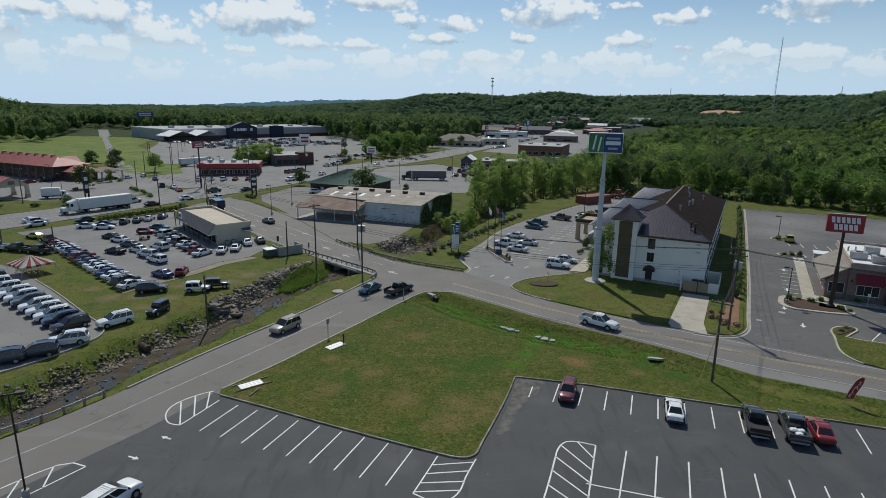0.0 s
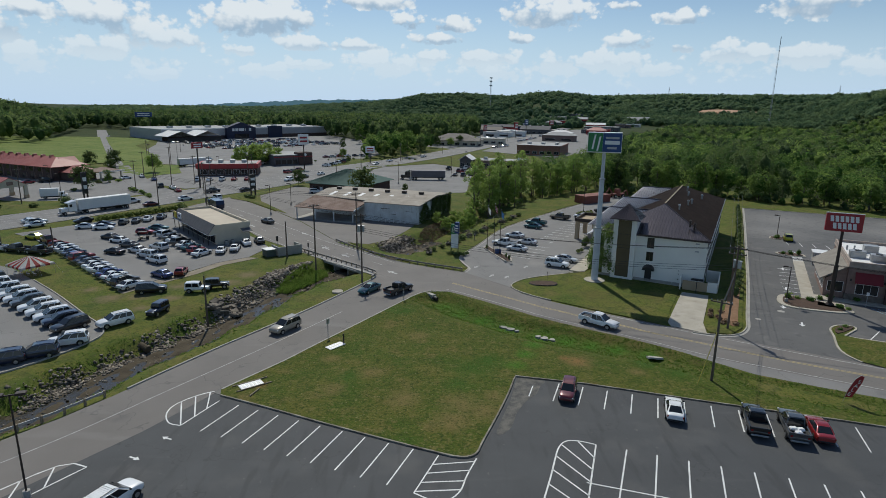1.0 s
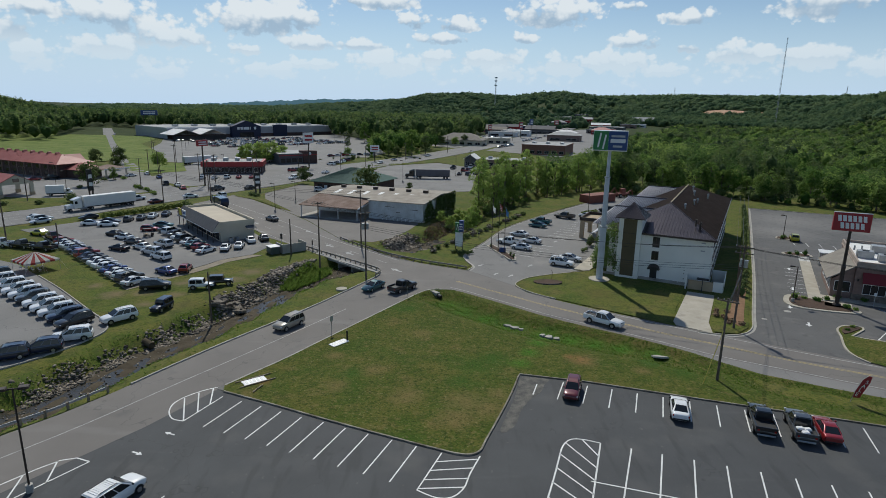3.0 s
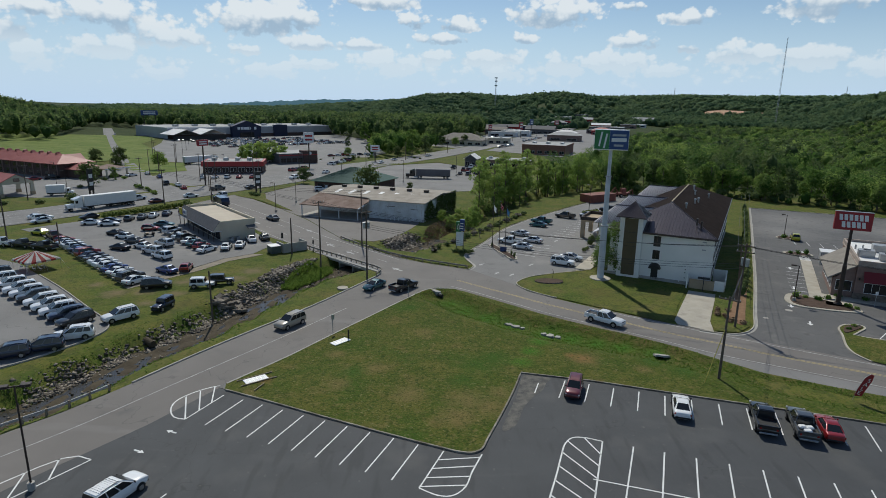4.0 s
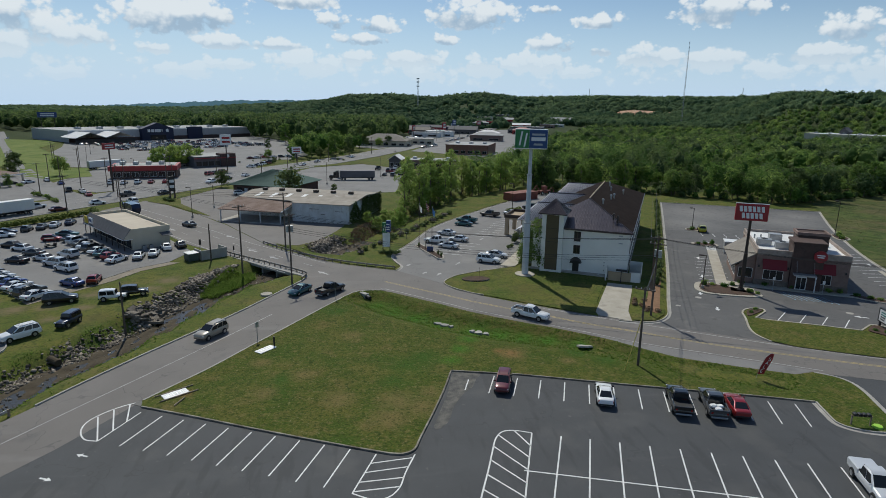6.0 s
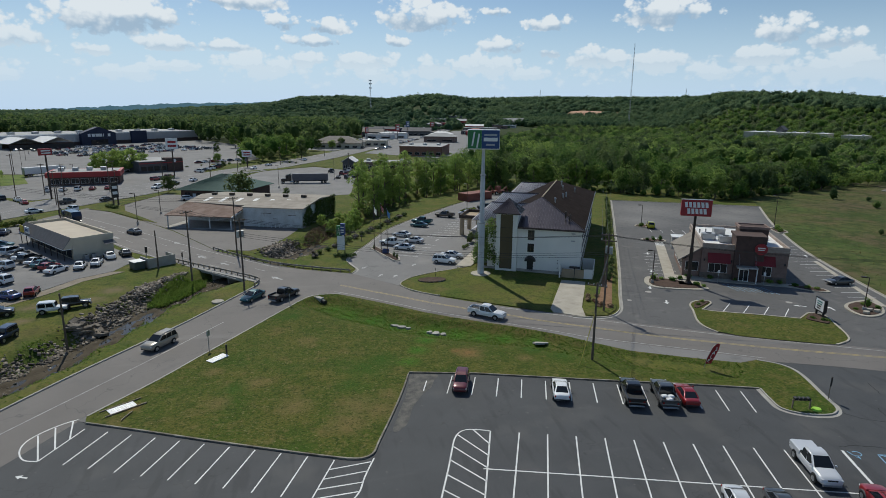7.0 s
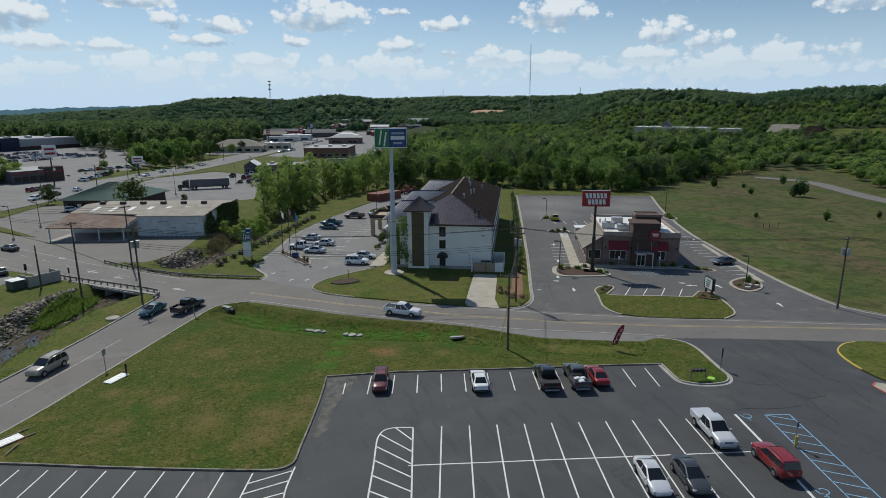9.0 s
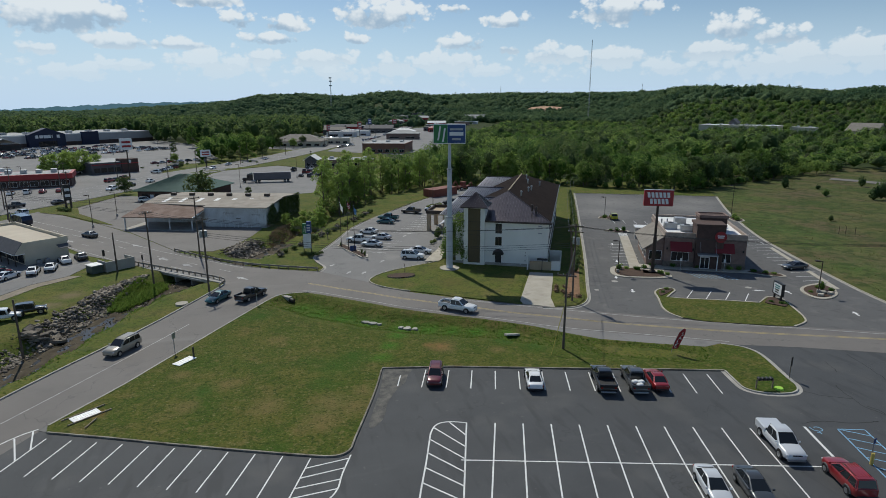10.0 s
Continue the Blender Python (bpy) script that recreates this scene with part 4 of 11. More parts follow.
def kerb(pts, side=1, closed=False, material=None, gutter=False, z=0.0, w=0.17, name="kerb", label="low weathered concrete kerb"):
    """A kerb along a line, its body on the left of the line (side 1) or the right."""
    ob = solo(name, strip(pts, w if side > 0 else 0.0, 0.0 if side > 0 else -w, z - 0.15, z + 0.15, closed=closed), material or KERB, label, "kerb", kind="structure")
    if gutter:
        part("gutter", strip(pts, -0.0 if side > 0 else 0.42, -0.42 if side > 0 else 0.0, z - 0.1, z + 0.014, closed=closed), CONC, ob)
    return ob


N_ROW = len(E_LOT) + len(flat(E_TIP)) - 1 + len(E_ROW) - 1
kerb(EDGE_LOT[:N_ROW], 1, gutter=False)
kerb(EDGE_LOT[N_ROW - 1:], 1, gutter=True, material=CONC, w=.17, label="pale concrete kerb round the island's end")
kerb(flat(curve(B_RIGHT + [(-3.2, 93.5), (-1.6, 94.1), (1.8, 94.1)], 3))[::-1], 1, material=CONC, w=.22)
kerb(flat(curve([(-35.0, 57.4), (-32.6, 62.4), (-28.6, 70.1), (-23.6, 78.9), (-19.7, 86.2), (-14.6, 97.0), (-12.6, 101.5), (-12.4, 104), (-14.5, 107.3)], 3)), 1, material=CONC, w=.22)
YI = flat(Y_ISLE)
plot("grass_verge", YI + [(120, -40), (120, 27), (90, 40.5)], LUSH, "bright grass verge behind a yellow kerb")
kerb(YI[2:18], 1, material=YELLOW_KERB, name="kerb", label="yellow-painted concrete kerb")
ramp = [(65.4, 37.4), (66.6, 37.9), (68.2, 36.5), (68.4, 30), (66.0, 29), (65.0, 35.4)]
solo("kerb_ramp", prism(ramp, -0.1, 0.10), CONC_LT, "pale concrete walk corner with a red kerb", "kerb ramp", kind="structure")
kerb([(66.0, 29), (65.0, 35.4), (65.4, 37.4), (66.6, 37.9)], -1, material=RED_KERB, label="faded red-painted concrete kerb")

# the hotel's front lawn
H_LAWN = flat(curve([(12.6, 97.3), (13.0, 99.4), (15.4, 102.2), (19, 104.3), (23.9, 106.3)], 4)) + [(28.2, 108.2), (33, 106.6), (43.2, 99.5), (42.0, 95.8), (37.2, 87), (34.1, 80.6)] + \
    [(33.0, 79.8), (24.4, 85.9), (20.4, 88.8), (16.2, 92.0), (13.4, 95.4)]
plot("hotel_lawn", H_LAWN, LUSH, "mown green lawn before the hotel", z=0.055)
kerb(flat(curve([(18.3, 90.2), (16.0, 91.9), (13.5, 94.8), (12.5, 97.3), (13.0, 99.4), (15.4, 102.2), (19, 104.3), (23.9, 106.3), (28.2, 108.2)], 3)), -1, material=CONC_LT)
DRIVE = [(42.4, 95.6), (46.3, 93.6), (39.6, 80.5), (38.3, 76.2), (34.2, 79.0), (34.4, 80.8)]
solo("driveway", prism(DRIVE, -0.1, 0.075), CONC_LT, "stained concrete service driveway", "driveway", kind="structure")
HS = [(46.3, 93.8), (49.0, 95.2), (50.8, 97.0), (75, 144.5), (84, 161), (98.4, 188), (85, 159), (57.2, 103.3), (47.9, 85.2), (44.6, 78.6), (41.8, 76.1), (38.8, 76.6), (38.9, 78.2), (40.0, 80.6)]
plot("grass_verge", HS, LUSH, "narrow grass verge with pine straw between hotel and diner")
solo("straw_bed", prism([(43.4, 79.0), (44.2, 79.2), (47.4, 85.6), (57.0, 104), (71.5, 133), (70.2, 133.6), (55.2, 104.2), (45.6, 86.4), (42.6, 82.0)], 0.05, 0.17), STRAW, "pine straw mulch bed", "mulch bed", kind="structure")
plot("back_lawn", [(49.5, 97.2), (50.8, 96.4), (73.4, 141.5), (97.2, 187.5), (104, 206), (83, 190), (78, 158)], LUSH, "grass strip behind the hotel", z=0.02)
kerb(flat(U_LEFT), 1, material=CONC_LT, gutter=True)
kerb(flat(U_RIGHT), 1, material=CONC_LT, gutter=True)
kerb([(98.6, 186.5), (142, 166)], 1, material=CONC_LT)
kerb(flat(H_LEFT), 1, gutter=True, material=CONC_LT)
kerb(DEALER[:2], -1, material=CONC_LT)
kerb(flat(LOWER), 1, material=CONC)
plot("field", flat(U_RIGHT)[:-2] + [(91, 49.5), (130, 33), (260, -20), (420, 60), (420, 150), (268, 170), (266, 180), (283, 207), (288, 228), (272, 248), (232, 242), (206, 233), (180, 211), (156, 188), (142, 167)], FIELD, "rough open field of grass and weeds", z=0.06, cat="field")
plot("field", [(-120, 160), (-104, 186), (-101, 196), (-113, 186), (-140, 178), (-165, 165), (-160, 130)], LUSH, "roadside lawn before the motel", z=0.08)
plot("field", [(-173, 303), (-259.5, 448), (-304, 523), (-420, 520), (-420, 380), (-260, 300), (-200, 262)], MEADOW, "open bright meadow beside the access road", z=0.3, cat="field")
plot("grass_verge", [(-160, 291), (-163.5, 298), (-250.5, 441), (-299, 523), (-262, 516), (-238, 480), (-222, 424), (-190, 378), (-147, 306), (-144, 290)], MEADOW, "grass strip between the access road and store", z=.2)
plot("field", [(-146, 262), (-128, 250), (-118, 262), (-135, 296), (-165, 296)], MEADOW, "grass verge by the store entrance", z=0.08)
plot("grass_verge", [(-71.5, 192.5), (-62.2, 185.6), (-49.5, 169.8), (-46.5, 167), (-45, 165.6), (-59.6, 187.6), (-63.6, 200), (-57, 225), (-60.5, 224)], LUSH, "grass verge round the corner lot")
plot("grass_verge", [(-50, 292), (-33, 309), (-7, 332), (20, 380), (27, 400), (36, 392), (20, 345), (8, 305), (-5, 325), (-30, 304)], LUSH, "sloping grass verge beside the highway", z=0.1)
plot("grass_verge", [(-30, 352), (-18, 372), (6, 432), (-12, 440), (-34, 380)], LUSH, "grass verge across the highway", z=0.1)
plot("grass_verge", [(-22.5, 131.5), (-11.2, 117.2), (-5.2, 112.2), (3.6, 107.8), (4.9, 109.6), (3.8, 114), (3.9, 119.4), (8.8, 131.4), (17.2, 151.5), (38, 181.2), (50, 196), (58, 207), (50, 208), (33, 187), (12, 156), (5, 140), (0, 129),
                     (-6, 118.6), (-12, 121)], LUSH, "sloping lawn along the hotel entrance", z=0.1)
CLAY = [(581, 1350), (612, 1322), (676, 1321), (724, 1362), (712, 1432), (634, 1462), (598, 1412)]
solo("clay_bank", sheet(CLAY, lambda x, y: land1(x, y) + 3.5 + 1.5 * math.sin(x * .05), 12), REDCLAY, "bare red clay cut in the far hillside", "clay bank", kind="structure")
PASTURE = [(474, 360), (468, 328), (524, 333), (584, 373), (556, 407)]
plot_z = lambda x, y: land1(x, y) + .4
solo("pasture", sheet(PASTURE, plot_z, 15), LUSH, "pale open pasture among far woods", "field", kind="structure")
LANE = curve([(200, 108), (205, 126), (210.5, 138), (217, 150), (224, 162), (228.5, 172), (229, 181), (226, 190), (223, 195)], 5)
solo("lane", strip(flat(LANE), 3.6, -3.6, -.1, .19), ASPH_ROAD, "curving grey asphalt lane across the field", "road", kind="structure")

DUST = surface("gritty_dust", (0.060, 0.060, 0.058), (0.155, 0.145, 0.125), big=0.9, fine=0.12, rough=0.95, bump=0.6, contrast=2.8)
solo("worn_patch", prism(flat(curve([(9.3, 61.5), (11.0, 61.1), (12.3, 60.6), (11.6, 59.4), (10.9, 57.6), (9.9, 56.4), (9.0, 55.0), (8.1, 53.2), (7.3, 50.6), (6.3, 49.2), (5.6, 49.4), (6.6, 52.6), (7.8, 56.2)], 3, True)), -.02, .005), DUST, "gritty worn asphalt corner beside the kerb", "worn asphalt", kind="structure")
solo("gravel_shoulder", prism([(29.4, 72.5), (35.9, 67.6), (42.6, 63.9), (49.0, 60.4), (53.4, 57.9), (50.3, 57.1), (44.2, 60.0), (38.4, 63.1), (35.1, 66.3), (32.3, 69.3)], -.02, .022), ASPH_OLD, "pale gravelly road shoulder", "shoulder", kind="structure")
solo("dirt_edge", prism([(-55.2, 92.4), (-52.6, 96.6), (-48.2, 103.6), (-45, 111.2), (-40.4, 115.6), (-38.2, 115.2), (-43.4, 109.4), (-46.0, 103.0), (-50.6, 95.6), (-53.4, 90.8)], -.1, .015), DIRT, "bare gravelly dirt along the lot's edge", "dirt", kind="structure")

# ---- painted markings ----
def stripe(a, b, w, z, bm):
    d = (Vector(b) - Vector(a)).normalized()
    n = Vector((-d.y, d.x)) * w / 2
    A, B = Vector(a), Vector(b)
    return prism([tuple(A - n), tuple(B - n), tuple(B + n), tuple(A + n)], z - 0.004, z, bm)


def mark(name, segs, w, z, material, label, closed=()):
    bm = bmesh.new()
    for a, b in segs:
        stripe(a, b, w, z, bm)
    return solo(name, bm, material, label, "road marking", kind="structure")


def along(a, b, n):
    return [(a[0] + (b[0] - a[0]) * i / n, a[1] + (b[1] - a[1]) * i / n) for i in range(n + 1)]


def chain(pts):
    return list(zip(pts, pts[1:]))


r1t, r1b = along((13.9, 60.1), (45.1, 50.4), 12), along((12.4, 55.9), (43.5, 45.9), 12)
for i, (a, b) in enumerate(zip(r1t, r1b)):
    mark("stall_line", [(a, b)], 0.13, 0.009, WHITE_LINE, "white painted stall line")
mark("stall_line", [((10.7, 59.4), (9.9, 56.9))], 0.13, 0.009, WHITE_LINE, "short white painted stall line")
r2t, r2c = along((17.7, 46.7), (41.1, 39.3), 9), along((15.4, 40.8), (39.2, 33.5), 9)
for a, c in zip(r2t, r2c):
    mark("stall_line", [(a, (c[0] + (c[0] - a[0]) * 1.05, c[1] + (c[1] - a[1]) * 1.05))], 0.14, 0.009, WHITE_LINE, "long white painted stall line")
mark("stall_line", [((12.7, 41.65), (44.4, 31.95))], 0.14, 0.013, WHITE_LINE, "white line between two rows of stalls")
mark("stall_line", [((46.4, 38.2), (44.2, 32.2)), ((44.2, 32.2), (41.4, 25.2))], 0.26, 0.009, WHITE_LINE, "wide white painted stall line")
hl = flat(curve([(15.0, 47.5), (13.4, 48.1), (12.2, 48.0), (11.3, 46.9), (10.6, 45.0), (9.7, 42.3), (8.3, 38.4), (6.8, 34.0)], 5))
hr = along((15.0, 47.5), (10.2, 33.0), 12)
mark("hatching", chain(hl) + chain(hr) + [((13.4, 48.0), (14.3, 45.3)), ((11.7, 47.4), (13.7, 43.5)), ((10.8, 45.6), (13.1, 41.7)), ((10.1, 43.5), (12.5, 39.9)), ((9.4, 41.4), (11.9, 38.1)), ((8.7, 39.4), (11.3, 36.3)), ((8.0, 37.3), (10.7, 34.5))],
     0.15, 0.010, WHITE_LINE, "white hatched island with a rounded end")
lt, lb = along((-23.9, 55.1), (-0.1, 45.4), 10), along((-25.9, 50.0), (-2.1, 40.0), 10)
for a, b in list(zip(lt, lb)):
    mark("stall_line", [(a, b)], 0.13, 0.009, WHITE_LINE, "white painted stall line")
hq = flat(curve([(3.4, 45.0), (2.4, 42.4), (1.8, 40.4), (0.8, 39.2), (-0.5, 39.1), (-2.1, 40.0)], 4))
mark("hatching", chain(hq) + [((-0.6, 44.0), (3.1, 44.5)), ((-1.1, 42.7), (2.7, 43.2)), ((-1.6, 41.4), (2.2, 41.7)), ((-2.0, 40.2), (1.8, 40.5))], 0.14, 0.010, WHITE_LINE, "white hatched corner beside the stalls")
hq = flat(curve([(-25.9, 50.0), (-27.2, 50.4), (-28.2, 51.9), (-28.4, 53.6), (-27.6, 55.2), (-26.2, 56.6), (-24.9, 57.3)], 4))
mark("hatching", chain(hq) + [((-25.9, 50.0), (-27.8, 54.6)), ((-25.2, 51.7), (-26.8, 55.9)), ((-24.6, 53.4), (-25.6, 56.9))], 0.14, 0.010, WHITE_LINE, "white hatched curve at the row's end")
mark("hatching", chain([(-38.1, 37.2), (-34.9, 41.8), (-33.7, 43.1), (-32.5, 43.5), (-31.1, 43.0)]) + [((-31.1, 43.0), (-36.1, 34.8)), ((-33.9, 43.0), (-32.9, 40.0)), ((-35.5, 41.0), (-34.5, 37.4)), ((-36.9, 39.0), (-35.8, 35.4))], 0.14, 0.010, WHITE_LINE,
     "white hatched triangle at the row's end")
for i in range(4):
    mark("stall_line", [((-27.4 + 2.5 * i, 40.6 - 0.98 * i), (-29.6 + 2.5 * i, 35.4 - 0.98 * i))], 0.13, 0.009, WHITE_LINE, "white painted stall line")
bl = [(49.1, 37.0), (51.5, 36.2), (46.3, 23.2), (43.9, 24.0)]
segs = chain(bl + bl[:1])
for i in range(9):
    f = i / 9.0
    segs.append(((49.1 - 5.2 * f, 37.0 - 13 * f), (51.5 - 5.2 * (f + 0.08), 36.2 - 13 * (f + 0.08))))
mark("access_aisle", segs, 0.12, 0.010, BLUE_LINE, "blue hatched accessible aisle")


def wheelchair_mark(x, y, rot):
    pts = lambda l: [(x + p[0] * math.cos(rot) - p[1] * math.sin(rot), y + p[0] * math.sin(rot) + p[1] * math.cos(rot)) for p in l]
    ring = [(0.38 * math.cos(a * 0.5236 + 0.8), 0.38 * math.sin(a * 0.5236 + 0.8)) for a in range(10)]
    mark("access_symbol", chain(pts(ring)) + chain(pts([(0.1, 0.9), (0.1, 0.35), (0.45, 0.3), (0.7, -0.3)])) + chain(pts([(0.1, 0.62), (0.4, 0.6)])), 0.1, 0.010, BLUE_LINE, "blue painted wheelchair symbol")


wheelchair_mark(47.3, 37.5, radians(160))
wheelchair_mark(43.2, 26.2, radians(160))


def arrow_mark(x, y, heading, s=1.0, material=None, z=0.012):
    a = radians(heading)
    f = lambda u, v: (x + (u * math.cos(a) - v * math.sin(a)) * s, y + (u * math.sin(a) + v * math.cos(a)) * s)
    bm = prism([f(-1.1, -0.16), f(0.1, -0.16), f(0.1, -0.5), f(1.1, 0), f(0.1, 0.5), f(0.1, 0.16), f(-1.1, 0.16)], z - 0.004, z)
    solo("lane_arrow", bm, material or WHITE_LINE, "white painted direction arrow", "road marking", kind="structure")


arrow_mark(-26.2, 47.7, 158, 0.55)
arrow_mark(-27.6, 44.4, -22, 0.55)
for x, y, h in ((69.5, 112, 63), (62.5, 98.5, -117), (56.3, 88.5, -117), (54.6, 80.5, -117), (75.1, 75.0, 150), (79.2, 73.0, 80), (80.5, 61.8, 65), (103, 104, 62), (7.0, 110.5, 235), (9.6, 104.5, 60), (12.3, 103.5, 60), (17, 111, 58), (43, 172, 58),
                (26, 133, 58)):
    arrow_mark(x, y, h, 0.9, WORN_LINE if x < 50 else WHITE_LINE, 0.020)
# road lines
RA = flat(curve([(2.0, 99.3), (7.4, 94.6), (12.2, 90.5), (16.0, 87.1), (19.6, 84.4), (23.1, 81.6), (26.6, 79.3), (30.9, 76.0), (37.7, 71.7), (44.4, 67.4), (54.5, 62.2), (61.1, 59.1), (75.2, 53.0), (90, 46.3), (120, 32.5), (200, -4)], 4))
NEAR_LINE = flat(curve([(0.8, 95.6), (3.6, 93.6), (7.5, 90.2), (11.3, 86.8), (15.2, 83.2), (19.0, 80.3), (22.3, 78.0), (29.3, 73.0), (35.9, 68.1), (42.6, 64.4), (49.0, 60.9), (54.5, 57.8)], 4))
solo("centre_line", strip(RA, 0.24, 0.09, 0.012, 0.018), YELLOW_LINE, "faded yellow centre line", "road marking", kind="structure")
solo("centre_line", strip(RA, -0.09, -0.24, 0.012, 0.018), YELLOW_LINE, "faded yellow centre line", "road marking", kind="structure")
solo("edge_line", strip(NEAR_LINE, 0.07, -0.07, 0.018, 0.026), WORN_LINE, "white edge line", "road marking", kind="structure")
solo("edge_line", strip(flat(curve(A_FAR[1:8], 4)), 0.75, 0.62, 0.012, 0.018), WORN_LINE, "white edge line", "road marking", kind="structure")
solo("centre_line", strip(flat(curve([(-46, 34), (-36.5, 47), (-30.3, 57.5), (-22.7, 70.4), (-15.4, 83.5)], 5)), 0.06, -0.06, 0.006, 0.012), WORN_LINE, "worn white centre line", "road marking", kind="structure")
bm = bmesh.new()
for k, (o, dash) in enumerate(((-3.2, 0), (-0.2, 1), (3.3, 1), (6.4, 0))):
    base = offset([(-12, 110.8), (-30, 129.5), (-50, 153.5), (-72, 178)], o)
    P = [Vector(p) for p in base]
    for a, b in zip(P, P[1:]):
        n = int((b - a).length / 3)
        for i in range(n):
            if not dash or i % 3 == 0:
                stripe(tuple(a.lerp(b, i / n)), tuple(a.lerp(b, (i + 1) / n)), 0.13, 0.019, bm)
solo("lane_lines", bm, WORN_LINE, "worn white lane lines and dashes", "road marking", kind="stuff")
bm = bmesh.new()
hp = flat(HWY)
for o, dash in ((-3.6, 1), (0.0, 0), (3.6, 1), (8.8, 0), (-8.8, 0)):
    for j, (a, b) in enumerate(chain(offset(hp, o))):
        if math.hypot(*a) > 420:
            continue
        A, B = Vector(a), Vector(b)
        n = max(1, int((B - A).length / 3.5))
        for i in range(n):
            if not dash or i % 3 == 0:
                stripe(tuple(A.lerp(B, i / n)), tuple(A.lerp(B, (i + 1) / n)), 0.16, 0.15, bm)
solo("lane_lines", bm, WORN_LINE, "worn lane lines on the highway", "road marking", kind="stuff")
for x, y in ((-20.5, 118), (-26, 124.5), (-9.5, 105.8), (-50, 148), (-47, 156), (-34, 139)):
    arrow_mark(x, y, 133, 1.4, WORN_LINE, 0.020)
# cracks across the car park's mouth
TAR = surface("crack_dark", (0.020, 0.020, 0.021), (0.034, 0.034, 0.035), big=.8, fine=.05, rough=.95, bump=.3)
rng_crack = random.Random(41)
for line in ([(65.8, 50.5), (65.1, 48.0), (64.3, 45.2), (63.4, 43.0), (62.7, 40.8), (63.7, 39.1), (62.5, 36.8), (61.7, 35.0)],
             [(61.3, 49.6), (60.2, 46.8)],
             [(57.1, 44.3), (56.5, 43.2), (56.1, 41.3), (55.6, 39.6), (56.1, 37.7), (55.2, 35.6), (54.2, 32.8)],
             [(52.4, 44.2), (53.7, 42.5), (56.1, 41.3)],
             [(56.0, 39.7), (56.4, 38.8), (56.3, 37.9), (58.8, 37.7)],
             [(46.7, 38.8), (48.6, 38.6), (51.3, 37.6), (54.2, 37.0)]):
    segs = []
    for (ax, ay), (bx, by) in zip(line, line[1:]):
        n = max(2, round(math.hypot(bx - ax, by - ay) / .45))
        for k in range(n):
            p = segs[-1][1] if segs else (ax, ay)
            u, j = (k + 1) / n, .11
            segs.append((p, (ax + (bx - ax) * u + rng_crack.uniform(-j, j), ay + (by - ay) * u + rng_crack.uniform(-j, j))))
    mark("pavement_crack", segs, .075, .010, TAR, "thin dark wandering crack in the asphalt")

# stalls round the hotel and the diner
for i in range(17):
    if i in (5, 6):
        continue
    o = Vector((13.2, 120.2)) + Vector((0.505, 0.863)) * 2.85 * i
    mark("stall_line", [(tuple(o + Vector((0.8, 0.0))), tuple(o + Vector((5.6, -2.6))))], 0.12, 0.011, WHITE_LINE, "faded stall line")
for i in range(3):
    o = Vector((25.6, 111.6)) + Vector((0.46, 0.887)) * 2.8 * i
    mark("stall_line", [(tuple(o + Vector((-4.6, 2.0))), tuple(o))], 0.12, 0.011, WORN_LINE, "faded stall line")
for i in range(9):
    o = Vector((58.6, 92.2)) + Vector((0.446, 0.895)) * 2.8 * i
    mark("stall_line", [(tuple(o), tuple(o + Vector((4.7, -2.3))))], 0.12, 0.011, WHITE_LINE, "white stall line beside the diner")
for i in range(15):
    o = Vector((87.0, 77.5)) + Vector((0.40, 0.916)) * 2.8 * i
    mark("stall_line", [(tuple(o), tuple(o + Vector((4.8, -0.9))))], 0.12, 0.011, WHITE_LINE, "white stall line beside the diner")
solo("separator", strip([(101.2, 99.5), (88.6, 72.2)], .45, -.45, -.1, .05), CONC_LT, "pale concrete strip between the diner's outer rows", "separator", kind="structure")
for i in range(4):
    o = Vector((64.7, 78.2)) + Vector((2.53, -1.37)) * i
    mark("stall_line", [(tuple(o), tuple(o + Vector((-4.0, -3.6))))], 0.14, 0.011, WHITE_LINE, "white slanted stall line before the diner")
for i in range(8):
    o = Vector((83.2, 133.5)) + Vector((0.885, -0.465)) * 2.8 * i
    mark("stall_line", [(tuple(o), tuple(o + Vector((1.6, 4.2))))], 0.12, 0.011, WHITE_LINE, "white stall line behind the diner")
segs = []
for i in range(8):
    o = Vector((70.6, 88.2)) + Vector((0.89, -0.46)) * 0.9 * i
    segs.append((tuple(o), tuple(o + Vector((0.2, -4.4)))))
mark("access_aisle", segs, 0.1, 0.011, BLUE_LINE, "pale blue hatched aisle before the diner's door")

# ---- vehicles ----
PAINTS = {"white": ((0.88, 0.88, 0.87), "white"), "silver": ((0.70, 0.71, 0.72), "silver"), "grey": ((0.065, 0.068, 0.072), "dark grey"), "black": ((0.012, 0.012, 0.014), "black"),
          "red": ((0.30, 0.018, 0.020), "red"), "maroon": ((0.13, 0.014, 0.018), "maroon"), "blue": ((0.020, 0.050, 0.22), "blue"), "navy": ((0.015, 0.025, 0.060), "navy blue"),
          "teal": ((0.018, 0.110, 0.120), "dark teal"), "gold": ((0.36, 0.32, 0.25), "champagne"), "yellow": ((0.55, 0.50, 0.02), "yellow"), "brown": ((0.10, 0.075, 0.055), "brown")}


def paint(c):
    return surface("car_paint_" + c, PAINTS[c][0], tuple(v * 0.85 for v in PAINTS[c][0]), big=1.5, fine=0.3, rough=0.3, metal=0.0 if c == "white" else 0.15, bump=0.0, coat=0.9, contrast=1.0)


